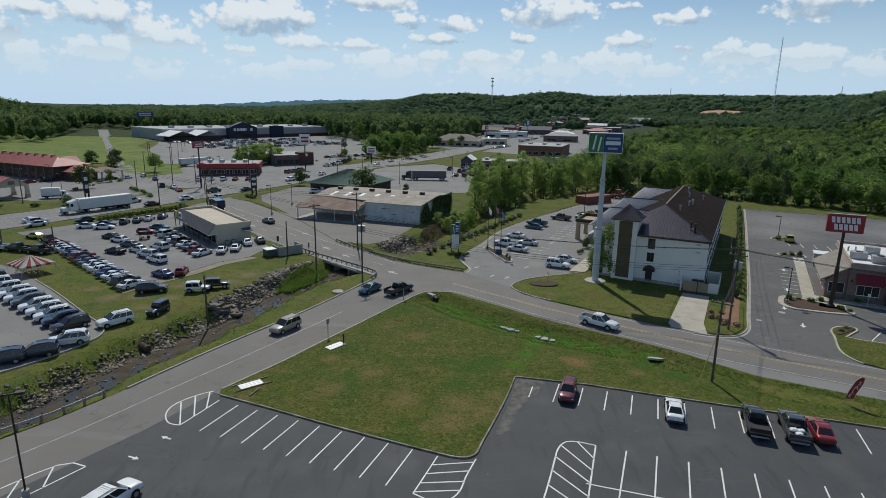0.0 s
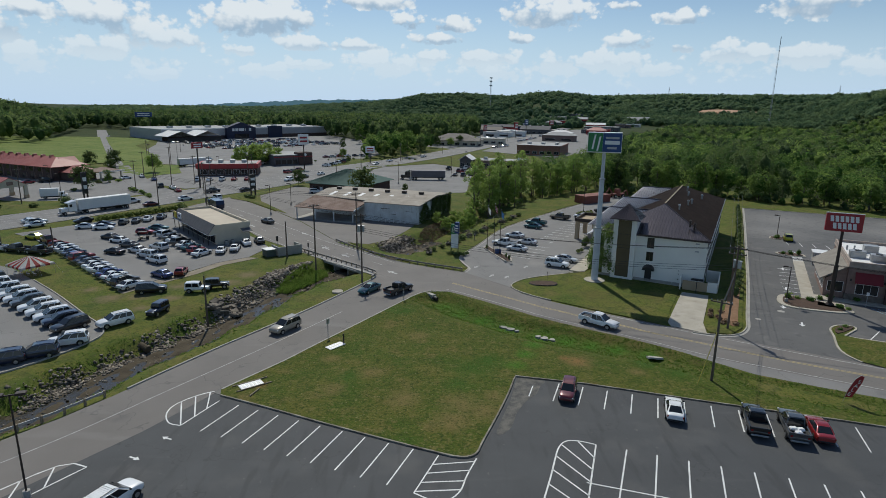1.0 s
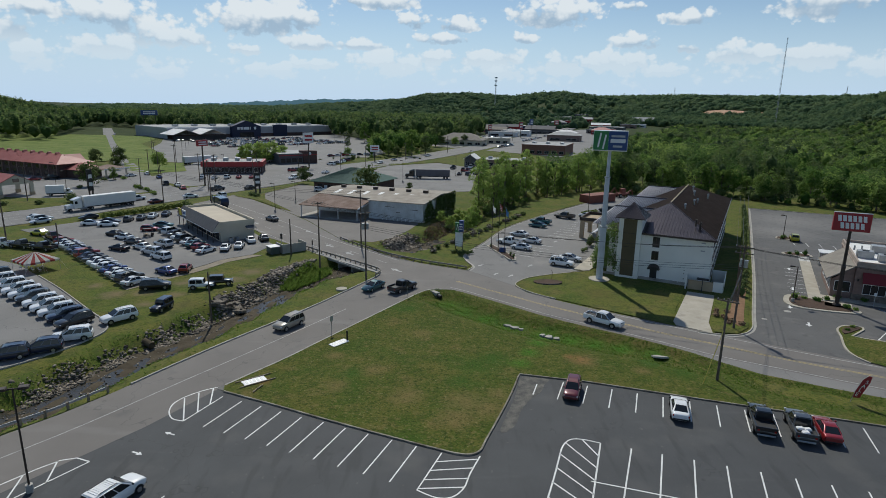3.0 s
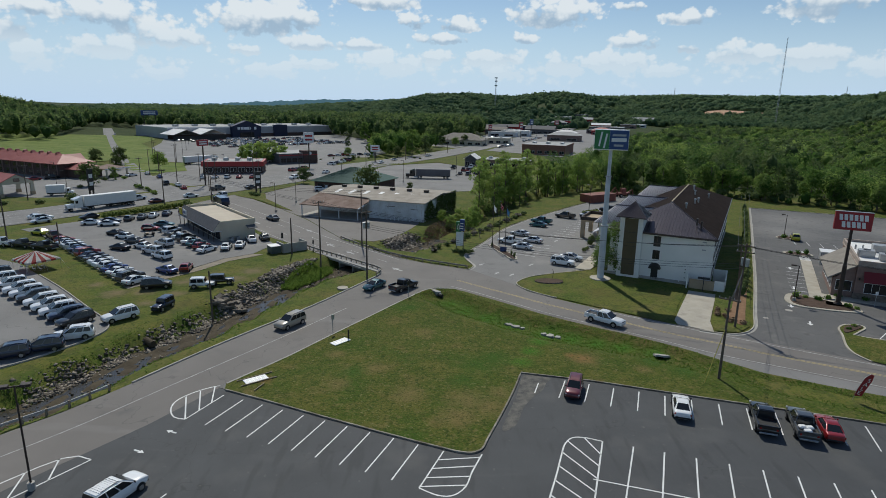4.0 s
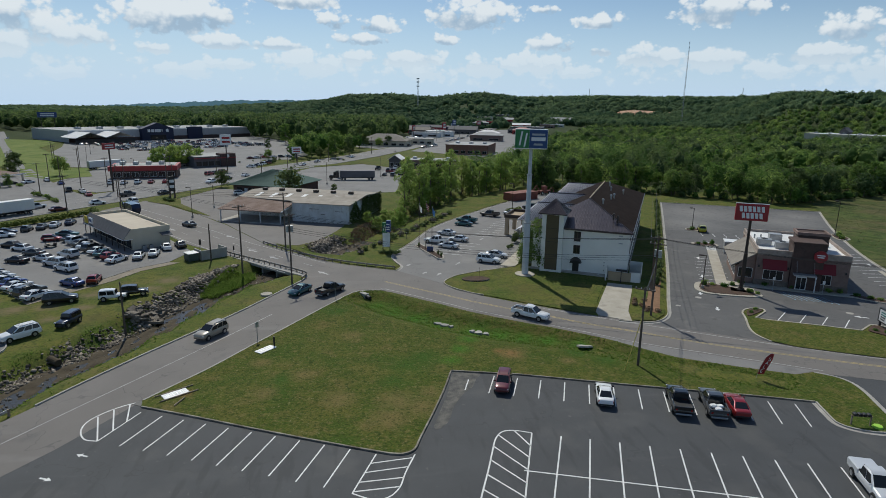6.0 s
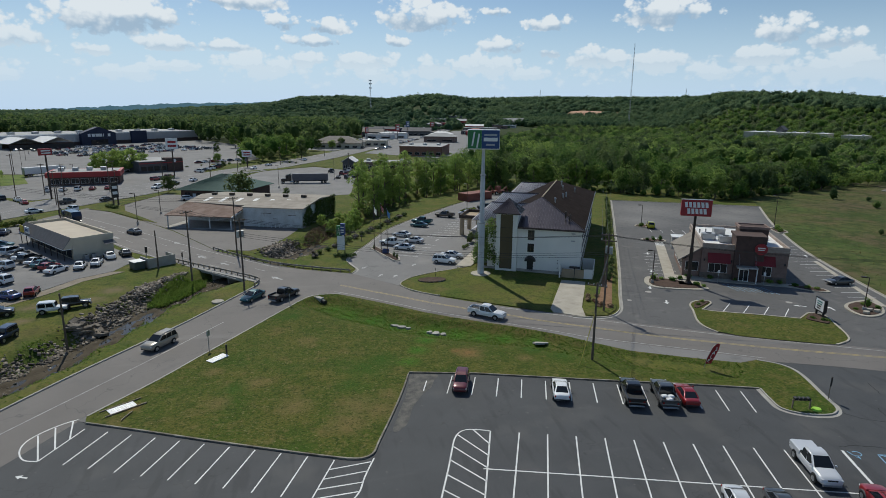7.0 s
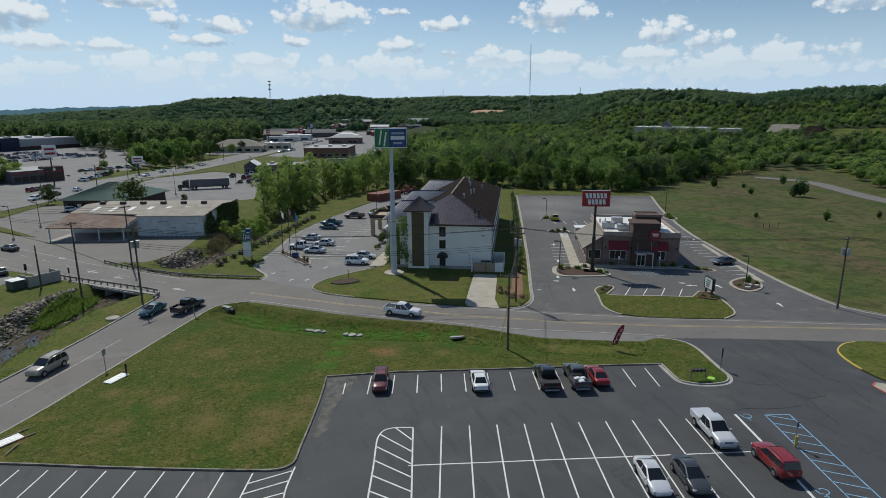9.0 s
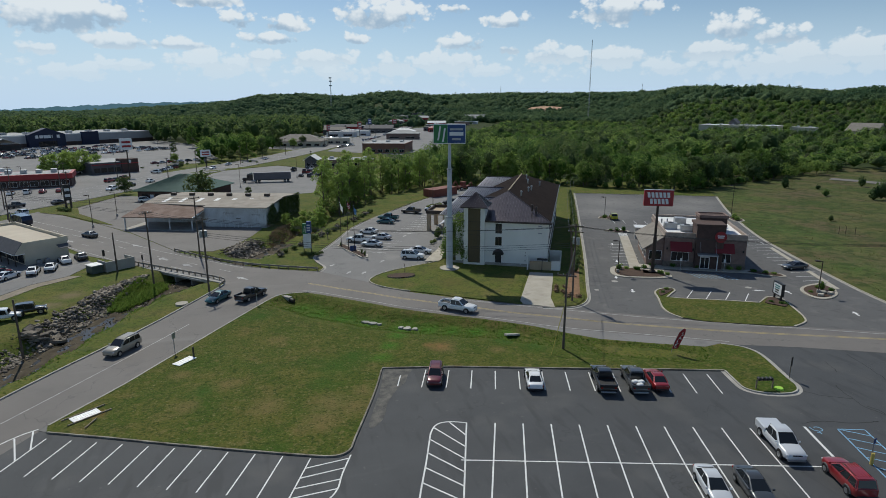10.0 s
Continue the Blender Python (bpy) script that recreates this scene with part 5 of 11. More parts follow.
# body stations: x, underside, top, half width; cabin: rear foot, rear top, front top, front foot, roof height, half width at foot and roof
SHAPES = {
    "sedan": dict(body=[(-2.42, .46, .82, .62), (-2.34, .30, .96, .78), (-1.75, .22, 1.03, .88), (-.8, .19, .98, .91), (.6, .19, .95, .91), (1.15, .20, .94, .90), (1.85, .22, .84, .86), (2.26, .28, .70, .74), (2.42, .40, .58, .56)],
                  cabin=(-2.02, -1.02, 0.10, 1.32, 1.46, .83, .58), wheels=(-1.42, 1.42, .33), w=.90, tail=-2.36, head=2.24, lz=.80, hz=.60),
    "hatch": dict(body=[(-2.02, .44, .90, .64), (-1.95, .30, 1.04, .80), (-1.3, .23, 1.04, .87), (.5, .19, .98, .88), (1.05, .20, .96, .87), (1.65, .23, .85, .83), (1.98, .32, .70, .70), (2.1, .44, .58, .54)],
                  cabin=(-1.96, -1.50, 0.05, 1.12, 1.52, .81, .59), wheels=(-1.25, 1.28, .32), w=.87, tail=-1.97, head=1.96, lz=.90, hz=.62),
    "suv": dict(body=[(-2.42, .50, 1.05, .74), (-2.34, .36, 1.16, .89), (-1.6, .28, 1.18, .95), (.6, .26, 1.15, .96), (1.1, .27, 1.15, .95), (1.85, .30, 1.08, .93), (2.28, .38, .95, .84), (2.42, .50, .74, .68)],
                cabin=(-2.38, -2.10, 0.18, 1.26, 1.80, .90, .74), wheels=(-1.45, 1.48, .37), w=.95, tail=-2.38, head=2.29, lz=1.0, hz=.78),
    "van": dict(body=[(-2.52, .46, .98, .76), (-2.44, .32, 1.08, .91), (-1.6, .24, 1.07, .97), (1.0, .22, 1.02, .97), (1.5, .23, 1.0, .95), (2.1, .26, .86, .89), (2.43, .34, .70, .76), (2.55, .46, .58, .60)],
                cabin=(-2.46, -2.16, 0.45, 1.72, 1.75, .91, .70), wheels=(-1.5, 1.55, .34), w=.95, tail=-2.46, head=2.41, lz=1.0, hz=.68),
    "pickup": dict(body=[(-2.90, .58, .84, .88), (-2.84, .45, .92, .95), (-1.8, .38, .95, .98), (-1.0, .36, .97, .98), (-.9, .36, 1.18, .98), (.9, .36, 1.17, .98), (1.55, .38, 1.16, .97), (2.40, .40, 1.10, .94), (2.80, .46, .98, .86), (2.92, .56, .78, .74)],
                   cabin=(-1.02, -.84, 0.50, 1.46, 1.90, .91, .72), wheels=(-1.75, 1.80, .41), w=.97, tail=-2.88, head=2.81, lz=.95, hz=.86),
    "jeep": dict(body=[(-1.95, .55, .98, .70), (-1.9, .48, 1.04, .78), (-.9, .45, 1.06, .80), (.5, .45, 1.06, .80), (.6, .5, 1.08, .72), (1.7, .5, 1.02, .66), (1.95, .5, .9, .62)],
                 cabin=(-1.9, -1.84, 0.42, .62, 1.80, .76, .70), wheels=(-1.2, 1.25, .40), w=.80, tail=-1.93, head=1.93, lz=.85, hz=.85),
}
KINDS = {"sedan": "sedan car", "hatch": "hatchback car", "suv": "sport utility vehicle", "van": "minivan", "pickup": "pickup truck", "jeep": "open-wheeled off-road car"}


def smooth_stations(st, n):
    """More stations between those given, on a rounded line through them."""
    p = np.array(st, float)
    out = []
    for k in range(len(p) - 1):
        a, b, c, d = p[max(k - 1, 0)], p[k], p[k + 1], p[min(k + 2, len(p) - 1)]
        lo, hi = np.minimum(b, c), np.maximum(b, c)
        for q in range(n):
            t = q / n
            v = .5 * (2 * b + (c - a) * t + (2 * a - 5 * b + 4 * c - d) * t * t + (3 * b - a - 3 * c + d) * t ** 3)
            out.append(np.clip(v, lo, hi))
    return out + [p[-1]]


def car_body(s, n=1):
    bm = bmesh.new()
    rings = []
    for x, zb, zt, w in smooth_stations(s["body"], n):
        h = zt - zb
        pr = [(w * .76, zb), (w * .93, zb + .06), (w * .985, zb + h * .30), (w, zb + h * .52), (w * .985, zb + h * .70), (w * .955, zt - .10), (w * .90, zt - .035), (w * .80, zt), (w * .42, zt + .028)]
        pr = pr + [(-y, z) for y, z in pr[::-1]]
        rings.append([bm.verts.new((x, y, z)) for y, z in pr])
    n = len(rings[0])
    for a, b in zip(rings, rings[1:]):
        for k in range(n):
            bm.faces.new((a[k], a[(k + 1) % n], b[(k + 1) % n], b[k]))
    bm.faces.new(rings[0][::-1])
    bm.faces.new(rings[-1])
    bmesh.ops.recalc_face_normals(bm, faces=bm.faces)
    for f in bm.faces:
        f.smooth = True
    return bm


def belt(s, x):
    b = s["body"]
    return float(np.interp(x, [p[0] for p in b], [p[2] for p in b]))


def cabin_pts(s, grow=0.0):
    """Eight corners of the cabin: foot and roof at the rear and front, each right then left."""
    r0, r1, f1, f0, zt, wb, wt = s["cabin"]
    zr, zf = belt(s, r0) - .06, belt(s, f0) - .06
    g = grow
    return [Vector((r0 - g, -wb - g, zr)), Vector((r0 - g, wb + g, zr)), Vector((f0 + g, wb + g, zf)), Vector((f0 + g, -wb - g, zf)),
            Vector((r1 - g, -wt - g, zt)), Vector((r1 - g, wt + g, zt)), Vector((f1 + g, wt + g, zt - .02)), Vector((f1 + g, -wt - g, zt - .02))]


def car_cabin(s):
    bm = bmesh.new()
    v = [bm.verts.new(p) for p in cabin_pts(s)]
    for q in ((0, 3, 2, 1), (0, 1, 5, 4), (2, 3, 7, 6), (1, 2, 6, 5), (3, 0, 4, 7)):
        bm.faces.new([v[i] for i in q])
    m = [bm.verts.new(v[a].co.lerp(v[b].co, .5) + Vector((0, 0, .055))) for a, b in ((4, 7), (5, 6))]      # bowed roof
    bm.faces.new((v[4], v[5], m[1], m[0]))
    bm.faces.new((m[0], m[1], v[6], v[7]))
    bm.edges.ensure_lookup_table()
    for e in list(bm.edges):
        if set(e.verts) in ({v[4], v[7]}, {v[5], v[6]}):
            bmesh.ops.delete(bm, geom=[f for f in e.link_faces], context="FACES_ONLY")
    for a, b, c, d, k in ((1, 2, 6, 5, 1), (3, 0, 4, 7, 0)):
        bm.faces.new((v[a], v[b], v[c], m[k], v[d]))
    bmesh.ops.recalc_face_normals(bm, faces=bm.faces)
    bmesh.ops.bevel(bm, geom=[e for e in bm.edges if (e.verts[0].co.z > 1.2 or e.verts[1].co.z > 1.2) and not ({e.verts[0], e.verts[1]} == set(m))], offset=.10, segments=3, affect="EDGES")
    for f in bm.faces:
        f.smooth = True
    return bm


def pane(a, b, c, d, lo, hi, s0, s1, out, t=0.02):
    """A pane within the quad a b (foot) c d (roof), set proud by out."""
    P = lambda u, v: (a.lerp(b, u)).lerp(d.lerp(c, u), v)
    q = [P(s0, lo), P(s1, lo), P(s1, hi), P(s0, hi)]
    n = (q[1] - q[0]).cross(q[3] - q[0]).normalized()
    return slab([p + n * out for p in q], t)


CAR_CACHE = {}


def car_template(kind, colour, detail, extra):
    s = SHAPES[kind]
    label = PAINTS[colour][1] + " " + KINDS[kind] + extra
    root = thing({"sedan": "car", "hatch": "hatchback", "suv": "suv", "van": "minivan", "pickup": "pickup_truck", "jeep": "off_road_car"}[kind], Matrix.Identity(4), label, "truck" if kind == "pickup" else "car")
    pm = paint(colour)
    part("body", car_body(s, 2 if detail and kind not in ("pickup", "jeep") else 1), pm, root).data.set_sharp_from_angle(angle=radians(48))
    part("cabin", car_cabin(s), pm, root).data.set_sharp_from_angle(angle=radians(40))
    c = cabin_pts(s, .0)
    o = .022
    part("windscreen", pane(c[3], c[2], c[6], c[7], .08, .93, .06, .94, o), GLASS, root)
    part("rear_window", pane(c[1], c[0], c[4], c[5], .20, .92, .08, .92, o), GLASS, root)
    if detail:
        long = kind in ("suv", "van")
        cuts = ((.05, .30), (.33, .60), (.63, .93)) if long else ((.07, .47), (.51, .90))
        for lo, hi in cuts:
            part("side_window", pane(c[2], c[1], c[5], c[6], .12, .88, 1 - hi, 1 - lo, o), GLASS, root)
            part("side_window", pane(c[0], c[3], c[7], c[4], .12, .88, lo, hi, o), GLASS, root)
    else:
        part("side_window", pane(c[2], c[1], c[5], c[6], .12, .88, .06, .92, o), GLASS, root)
        part("side_window", pane(c[0], c[3], c[7], c[4], .12, .88, .06, .92, o), GLASS, root)
    xr, xf, r = s["wheels"]
    for x in (xr, xf):
        for sg in (-1, 1):
            bm = bmesh.new()
            bmesh.ops.create_cone(bm, cap_ends=True, segments=14, radius1=r, radius2=r, depth=.22, matrix=Matrix.Rotation(math.pi / 2, 4, "X"))
            bmesh.ops.translate(bm, vec=(x, sg * (s["w"] - .06), r), verts=bm.verts)
            w = part("wheel", bm, TYRE, root)
            if detail:
                bm = bmesh.new()
                bmesh.ops.create_cone(bm, cap_ends=True, segments=10, radius1=r * .62, radius2=r * .56, depth=.03, matrix=Matrix.Rotation(math.pi / 2 * sg, 4, "X"))
                bmesh.ops.translate(bm, vec=(x, sg * (s["w"] + .06), r), verts=bm.verts)
                part("rim", bm, RIM, w)
    if detail:
        arch = [(1.16 * r * math.cos(a * math.pi / 8), 1.16 * r * math.sin(a * math.pi / 8)) for a in range(9)]
        for x in (xr, xf):
            for sg in (-1, 1):
                yo = s["w"] * 1.012
                m = Matrix.Translation((x, sg * yo, r)) @ Matrix.Rotation(math.pi / 2, 4, "X")
                part("wheel_arch", prism(arch, -.012, .012, m=m), TRIMBLK, root)
        part("grille", box(s["head"] - .04, s["head"] + .085, -s["w"] * .42, s["w"] * .42, s["hz"] - .05, s["hz"] + .09, bevel=.02), TRIMBLK, root)
        for sg in (-1, 1):
            wy = s["w"] * .72
            part("headlight", box(s["head"] - .16, s["head"] + .05, sg * wy - .17, sg * wy + .17, s["hz"] - .03, s["hz"] + .11, bevel=.03), LAMP_W, root)
            part("taillight", box(s["tail"] - .03, s["tail"] + .12, sg * wy * 1.05 - .12, sg * wy * 1.05 + .12, s["lz"] - .14, s["lz"] + .1, bevel=.03), LAMP_R, root)
            cx = s["cabin"][3] - .30
            part("mirror", box(cx - .06, cx + .06, sg * (s["w"] + .05) - .1, sg * (s["w"] + .05) + .1, belt(s, cx) + .02, belt(s, cx) + .18, bevel=.03), pm if colour != "white" else TRIMBLK, root)
        part("front_bumper", box(s["head"] - .05, s["head"] + .11, -s["w"] * .80, s["w"] * .80, .34, .52, bevel=.04), TRIMBLK if kind != "pickup" else STEEL, root)
        part("rear_bumper", box(s["tail"] - .10, s["tail"] + .05, -s["w"] * .82, s["w"] * .82, .36, .54, bevel=.04), TRIMBLK if kind != "pickup" else STEEL, root)
        if kind in ("suv",):
            for sg in (-1, 1):
                part("roof_rail", tube([(-1.7, sg * .60, 1.77), (-1.6, sg * .60, 1.85), (-.1, sg * .60, 1.86), (.0, sg * .60, 1.78)], .025, 6), TRIMBLK, root)
    if kind == "pickup":
        for sg in (-1, 1):
            part("bed_side", box(-2.86, -1.0, sg * .92 - .06, sg * .92 + .06, .85, 1.28, bevel=.03), pm, root)
        part("tailgate", box(-2.90, -2.80, -.90, .90, .85, 1.27, bevel=.03), pm, root)
        part("bed_liner", box(-2.80, -1.02, -.86, .86, .93, 1.0), TRIMBLK, root)
    return root


def car(kind, colour, x, y, heading, detail=True, extra=" parked on asphalt", group="", label="", z=0.012):
    key = (kind, colour, detail, extra)
    m = place(x, y, heading, z)
    if key not in CAR_CACHE:
        ob = CAR_CACHE[key] = car_template(kind, colour, detail, extra)
        ob.matrix_basis = m
    else:
        ob = copy_thing(CAR_CACHE[key], m)
    if group:
        ob["group"] = group
    if label:
        ob["label"] = label
    return ob


LOT = 72.0          # the way the near stalls point, in degrees
g = "cars in the near car park"
rs_car = car("suv", "maroon", 14.3, 57.2, LOT + 180, group=g, label="small faded red sport utility vehicle in a stall")
rs_car.matrix_basis = rs_car.matrix_basis @ Matrix.Diagonal((.88, .88, .9, 1))
car("sedan", "white", 24.8, 53.6, LOT, group=g, label="white sedan parked nose to the grass")
car("pickup", "black", 32.2, 51.4, LOT, group=g, label="black pickup truck with open bed in a stall")
tr = car("pickup", "grey", 35.5, 50.4, LOT, group=g, label="dark grey pickup truck with loaded bed")
for i, (x, y) in enumerate(((34.7, 48.1), (35.2, 48.7), (34.6, 48.9))):
    solo("sack", box(x - .35, x + .35, y - .28, y + .28, 1.0, 1.32, bevel=.1), WHITE, "white sack lying in a truck bed", "sack", group="sacks in the truck bed")
car("sedan", "red", 37.9, 49.9, LOT, group=g, label="bright red sedan parked beside pickup trucks")
car("pickup", "silver", 41.3, 36.0, LOT + 180, group=g, label="silver crew-cab pickup truck across two stalls")
cv = [o for o in bpy.data.objects if o.get("label") == "silver crew-cab pickup truck across two stalls"][0]
part("bed_cover", box(-2.84, -1.02, -.9, .9, 1.26, 1.33, bevel=.03), paint("silver"), cv, "silver hard cover over the bed")
car("sedan", "silver", 31.0, 32.2, LOT + 180, group=g, label="silver sedan with dark glass in a stall")
car("sedan", "grey", 34.1, 31.2, LOT + 180, group=g, label="dark grey sedan in a stall")
car("suv", "red", 42.4, 30.2, LOT, group=g, label="red sport utility vehicle with grey wheel arches")
rv = [o for o in bpy.data.objects if o.get("label") == "red sport utility vehicle with grey wheel arches"][0]
for wx in (-1.45, 1.48):
    for sg in (-1, 1):
        part("wheel_arch", tube([(wx + .46 * math.cos(a * math.pi / 6), sg * .95, .37 + .46 * math.sin(a * math.pi / 6)) for a in range(7)], .06, 6), surface("arch_grey", (.12, .12, .12), (.10, .10, .10), rough=.7, bump=0), rv)
for k in range(5):
    part("roof_rib", box(-1.75, -.05, -.46 + k * .23 - .03, -.46 + k * .23 + .03, 1.80, 1.845), paint("red"), rv)
wg = car("suv", "white", -26.0, 37.9, 67, group=g, label="white sport utility vehicle with a ribbed roof")
for k in range(9):
    part("roof_rib", box(-1.75 + k * .20, -1.67 + k * .20, -.56, .56, 1.80, 1.85), SIGN_WHITE, wg)

g = "cars on the roads"
car("pickup", "black", -7.3, 93.4, 52, group=g, label="black pickup truck waiting at the junction", z=.02)
car("sedan", "teal", -12.4, 93.7, 238, group=g, label="dark teal sedan driving on the side road", z=.02)
car("suv", "gold", -22.1, 75.5, 240, group=g, label="champagne sport utility vehicle on the side road", z=.02)
car("pickup", "white", 23.4, 79.0, -41, group=g, label="white pickup truck driving on the road", z=.02)
car("suv", "white", -105, 146, 55, False, extra=" on the highway", group=g, z=.03)
for k, c, x, y, h in (("pickup", "black", -99.7, 169.9, 62), ("pickup", "silver", -98.2, 180.1, 62), ("sedan", "silver", -103.4, 142.9, 230), ("sedan", "black", -94.9, 149.2, 230), ("sedan", "white", -84.4, 187.8, 40), ("sedan", "silver", -107.8, 148.2, 55),
                      ("sedan", "maroon", -90, 176, 55), ("pickup", "grey", -82, 205, 65), ("suv", "white", -75, 190, 135), ("sedan", "black", -72, 210, 65), ("pickup", "black", -60, 250, 70), ("sedan", "white", -55, 262, 70), ("suv", "white", -64, 240, 250),
                      ("sedan", "silver", -30, 330, 65), ("sedan", "white", -12, 362, 65), ("suv", "grey", 30, 470, 70), ("sedan", "white", -36, 312, 245), ("sedan", "grey", -47, 152, 135), ("sedan", "red", -95, 206, 125), ("sedan", "white", -100, 213, 125),
                      ("suv", "black", -106, 216, 125), ("sedan", "blue", -118, 236, 125), ("sedan", "white", -128, 246, 125), ("sedan", "white", -300, 530, 122)):
    car(k, c, x, y, h, False, extra=" on the road", group=g, z=.16 if y > 250 else .05)

for k, c, x, y, h in (("pickup", "black", 3.2, 292.2, 75), ("sedan", "black", 5.8, 266.4, 80), ("suv", "grey", 9.5, 264.9, 80), ("sedan", "navy", 13.2, 269.1, 80), ("sedan", "white", 14.4, 289.2, 75), ("suv", "silver", 17.4, 284.0, 75)):
    car(k, c, x, y, h, False, extra=" parked in the open lot", group="cars in the open lot", z=.02)

# the dealer's rows
g = "cars in the dealer's front row"
row = [("hatch", "red"), ("sedan", "silver"), ("sedan", "silver"), ("hatch", "silver"), ("sedan", "navy"), ("hatch", "blue"), ("suv", "red"), ("sedan", "navy"), ("sedan", "grey"), ("sedan", "white"), ("sedan", "white"), ("hatch", "white"), ("sedan", "blue"), ("sedan", "white"),
       ("hatch", "white"), ("suv", "grey"), ("sedan", "white")]
for i, (k, c) in enumerate(row):
    f = i / (len(row) - 1)
    car(k, c, -84.3 + 30.6 * f, 122.6 - 28.4 * f, 64, i > 10, group=g, extra=" in the dealer's front row")
g = "cars before the dealer's office"
row = [("sedan", "black"), ("suv", "silver"), ("sedan", "grey"), ("sedan", "white"), ("suv", "grey"), ("sedan", "white"), ("sedan", "teal"), ("hatch", "red"), ("sedan", "white")]
for i, (k, c) in enumerate(row):
    f = i / (len(row) - 1)
    car(k, c, -68.0 + 17.4 * f, 136.5 - 19.6 * f, 68, i > 4, group=g, extra=" before the dealer's office")
g = "cars on the dealer's lot"
for k, c, x, y, h in (("sedan", "black", -77.6, 130.7, 160), ("sedan", "white", -73.7, 127.4, 160), ("sedan", "grey", -69.2, 123.1, 160), ("sedan", "white", -65.0, 118.6, 155), ("suv", "silver", -60.9, 114.4, 155), ("suv", "white", -57.1, 110.5, 150),
                      ("sedan", "black", -69.2, 117.2, 160), ("suv", "silver", -61.6, 121.0, 150), ("hatch", "red", -72.3, 136.5, 10), ("sedan", "teal", -71.3, 141.5, 10), ("sedan", "white", -89.8, 141.9, 20), ("sedan", "white", -85.0, 141.0, 15), ("sedan", "navy", -86.5, 144.6, 15),
                      ("hatch", "grey", -83.6, 148.0, 100), ("sedan", "grey", -81.3, 150.4, 100), ("sedan", "silver", -79.6, 153.0, 100), ("sedan", "navy", -77.5, 156.2, 100), ("suv", "maroon", -73.0, 159.0, 60), ("sedan", "yellow", -94.8, 129.9, 160), ("pickup", "maroon", -88.9, 125.9, 140),
                      ("suv", "gold", -48.6, 133.5, 120), ("sedan", "white", -44.6, 127.0, 118), ("sedan", "black", -42.2, 129.0, 118), ("sedan", "white", -47.4, 119.4, 100), ("sedan", "white", -45.2, 121.6, 100)):
    car(k, c, x, y, h, y < 125, group=g, extra=" on the dealer's lot")
car("sedan", "blue", -51.6, 100.9, 150, group=g, label="blue sedan at the lot's gravelly edge")
car("hatch", "red", -48.7, 102.6, 100, group=g, label="red hatchback at the lot's gravelly edge")
g = "vehicles on the grass bank"
for k, c, x, y, h, l in (("suv", "black", -49.0, 91.8, 20, "black sport utility vehicle parked on grass"), ("jeep", "white", -41.5, 92.4, 10, "white off-road car parked on the grass bank"), ("jeep", "black", -39.0, 94.6, 15, "black off-road car parked on the grass bank"),
                         ("jeep", "navy", -43.1, 81.6, -100, "dark blue boxy off-road car on the grass"), ("suv", "white", -47.0, 76.8, 230, "pale sport utility vehicle parked on the grass slope"), ("pickup", "black", -90.3, 117.9, 165, "black pickup truck parked on grass"),
                         ("pickup", "black", -84.7, 116.4, 165, "black pickup truck parked beside the tent"), ("pickup", "white", -95.6, 118.9, 165, "white pickup truck parked on grass")):
    car(k, c, x, y, h, group=g, label=l, z=-.02)
g = "vehicles in the overflow lot"
row = [("suv", "white"), ("suv", "white"), ("suv", "grey"), ("suv", "white"), ("suv", "white"), ("suv", "white"), ("suv", "navy"), ("suv", "black")]
for i, (k, c) in enumerate(row):
    f = i / (len(row) - 1)
    car(k, c, -69.6 + 17.4 * f, 88.2 - 13.4 * f, 222 + (18 if i == 7 else 0), group=g, extra=" in the overflow lot")
for k, c, x, y, h in (("suv", "white", -72.8, 90.4, 222), ("suv", "white", -76.4, 93.0, 222), ("suv", "black", -79.5, 96, 222), ("suv", "white", -49.2, 69.5, 205), ("suv", "navy", -50.7, 65.6, 205), ("suv", "navy", -53.4, 63.4, 208), ("suv", "white", -56, 59.6, 210)):
    car(k, c, x, y, h, group=g, extra=" in the overflow lot")

# hotel and diner
g = "cars at the hotel"
for k, c, x, y, h, l in (("suv", "white", 23.4, 111.4, -27, "white sport utility vehicle beside the hotel path"), ("sedan", "silver", 26.0, 115.6, -27, "silver sedan beside the hotel path"), ("pickup", "white", 14.6, 129.3, 150, "white pickup truck at the hotel"),
                         ("sedan", "silver", 16.8, 124.6, 150, "silver sedan at the hotel"), ("sedan", "silver", 20.0, 131.2, 150, "silver sedan at the hotel"), ("sedan", "white", 18.0, 138.3, 150, "white sedan at the hotel"), ("sedan", "teal", 24.2, 149.8, 150, "pale green sedan at the hotel"),
                         ("pickup", "teal", 25.8, 154.4, 150, "dark teal pickup truck at the hotel"), ("pickup", "brown", 34.0, 163.0, 150, "brown flatbed work truck at the hotel"), ("hatch", "white", 40.6, 165.5, 150, "small white car at the hotel"), ("suv", "black", 49.3, 175.2, 160, "black sport utility vehicle at the hotel")):
    car(k, c, x, y, h, y < 150, group=g, label=l)
car("sedan", "grey", 92.0, 84.4, 175, label="dark sedan parked in the diner's outer row")
car("suv", "yellow", 86.0, 139.0, 65, False, label="yellow sport utility vehicle behind the diner")

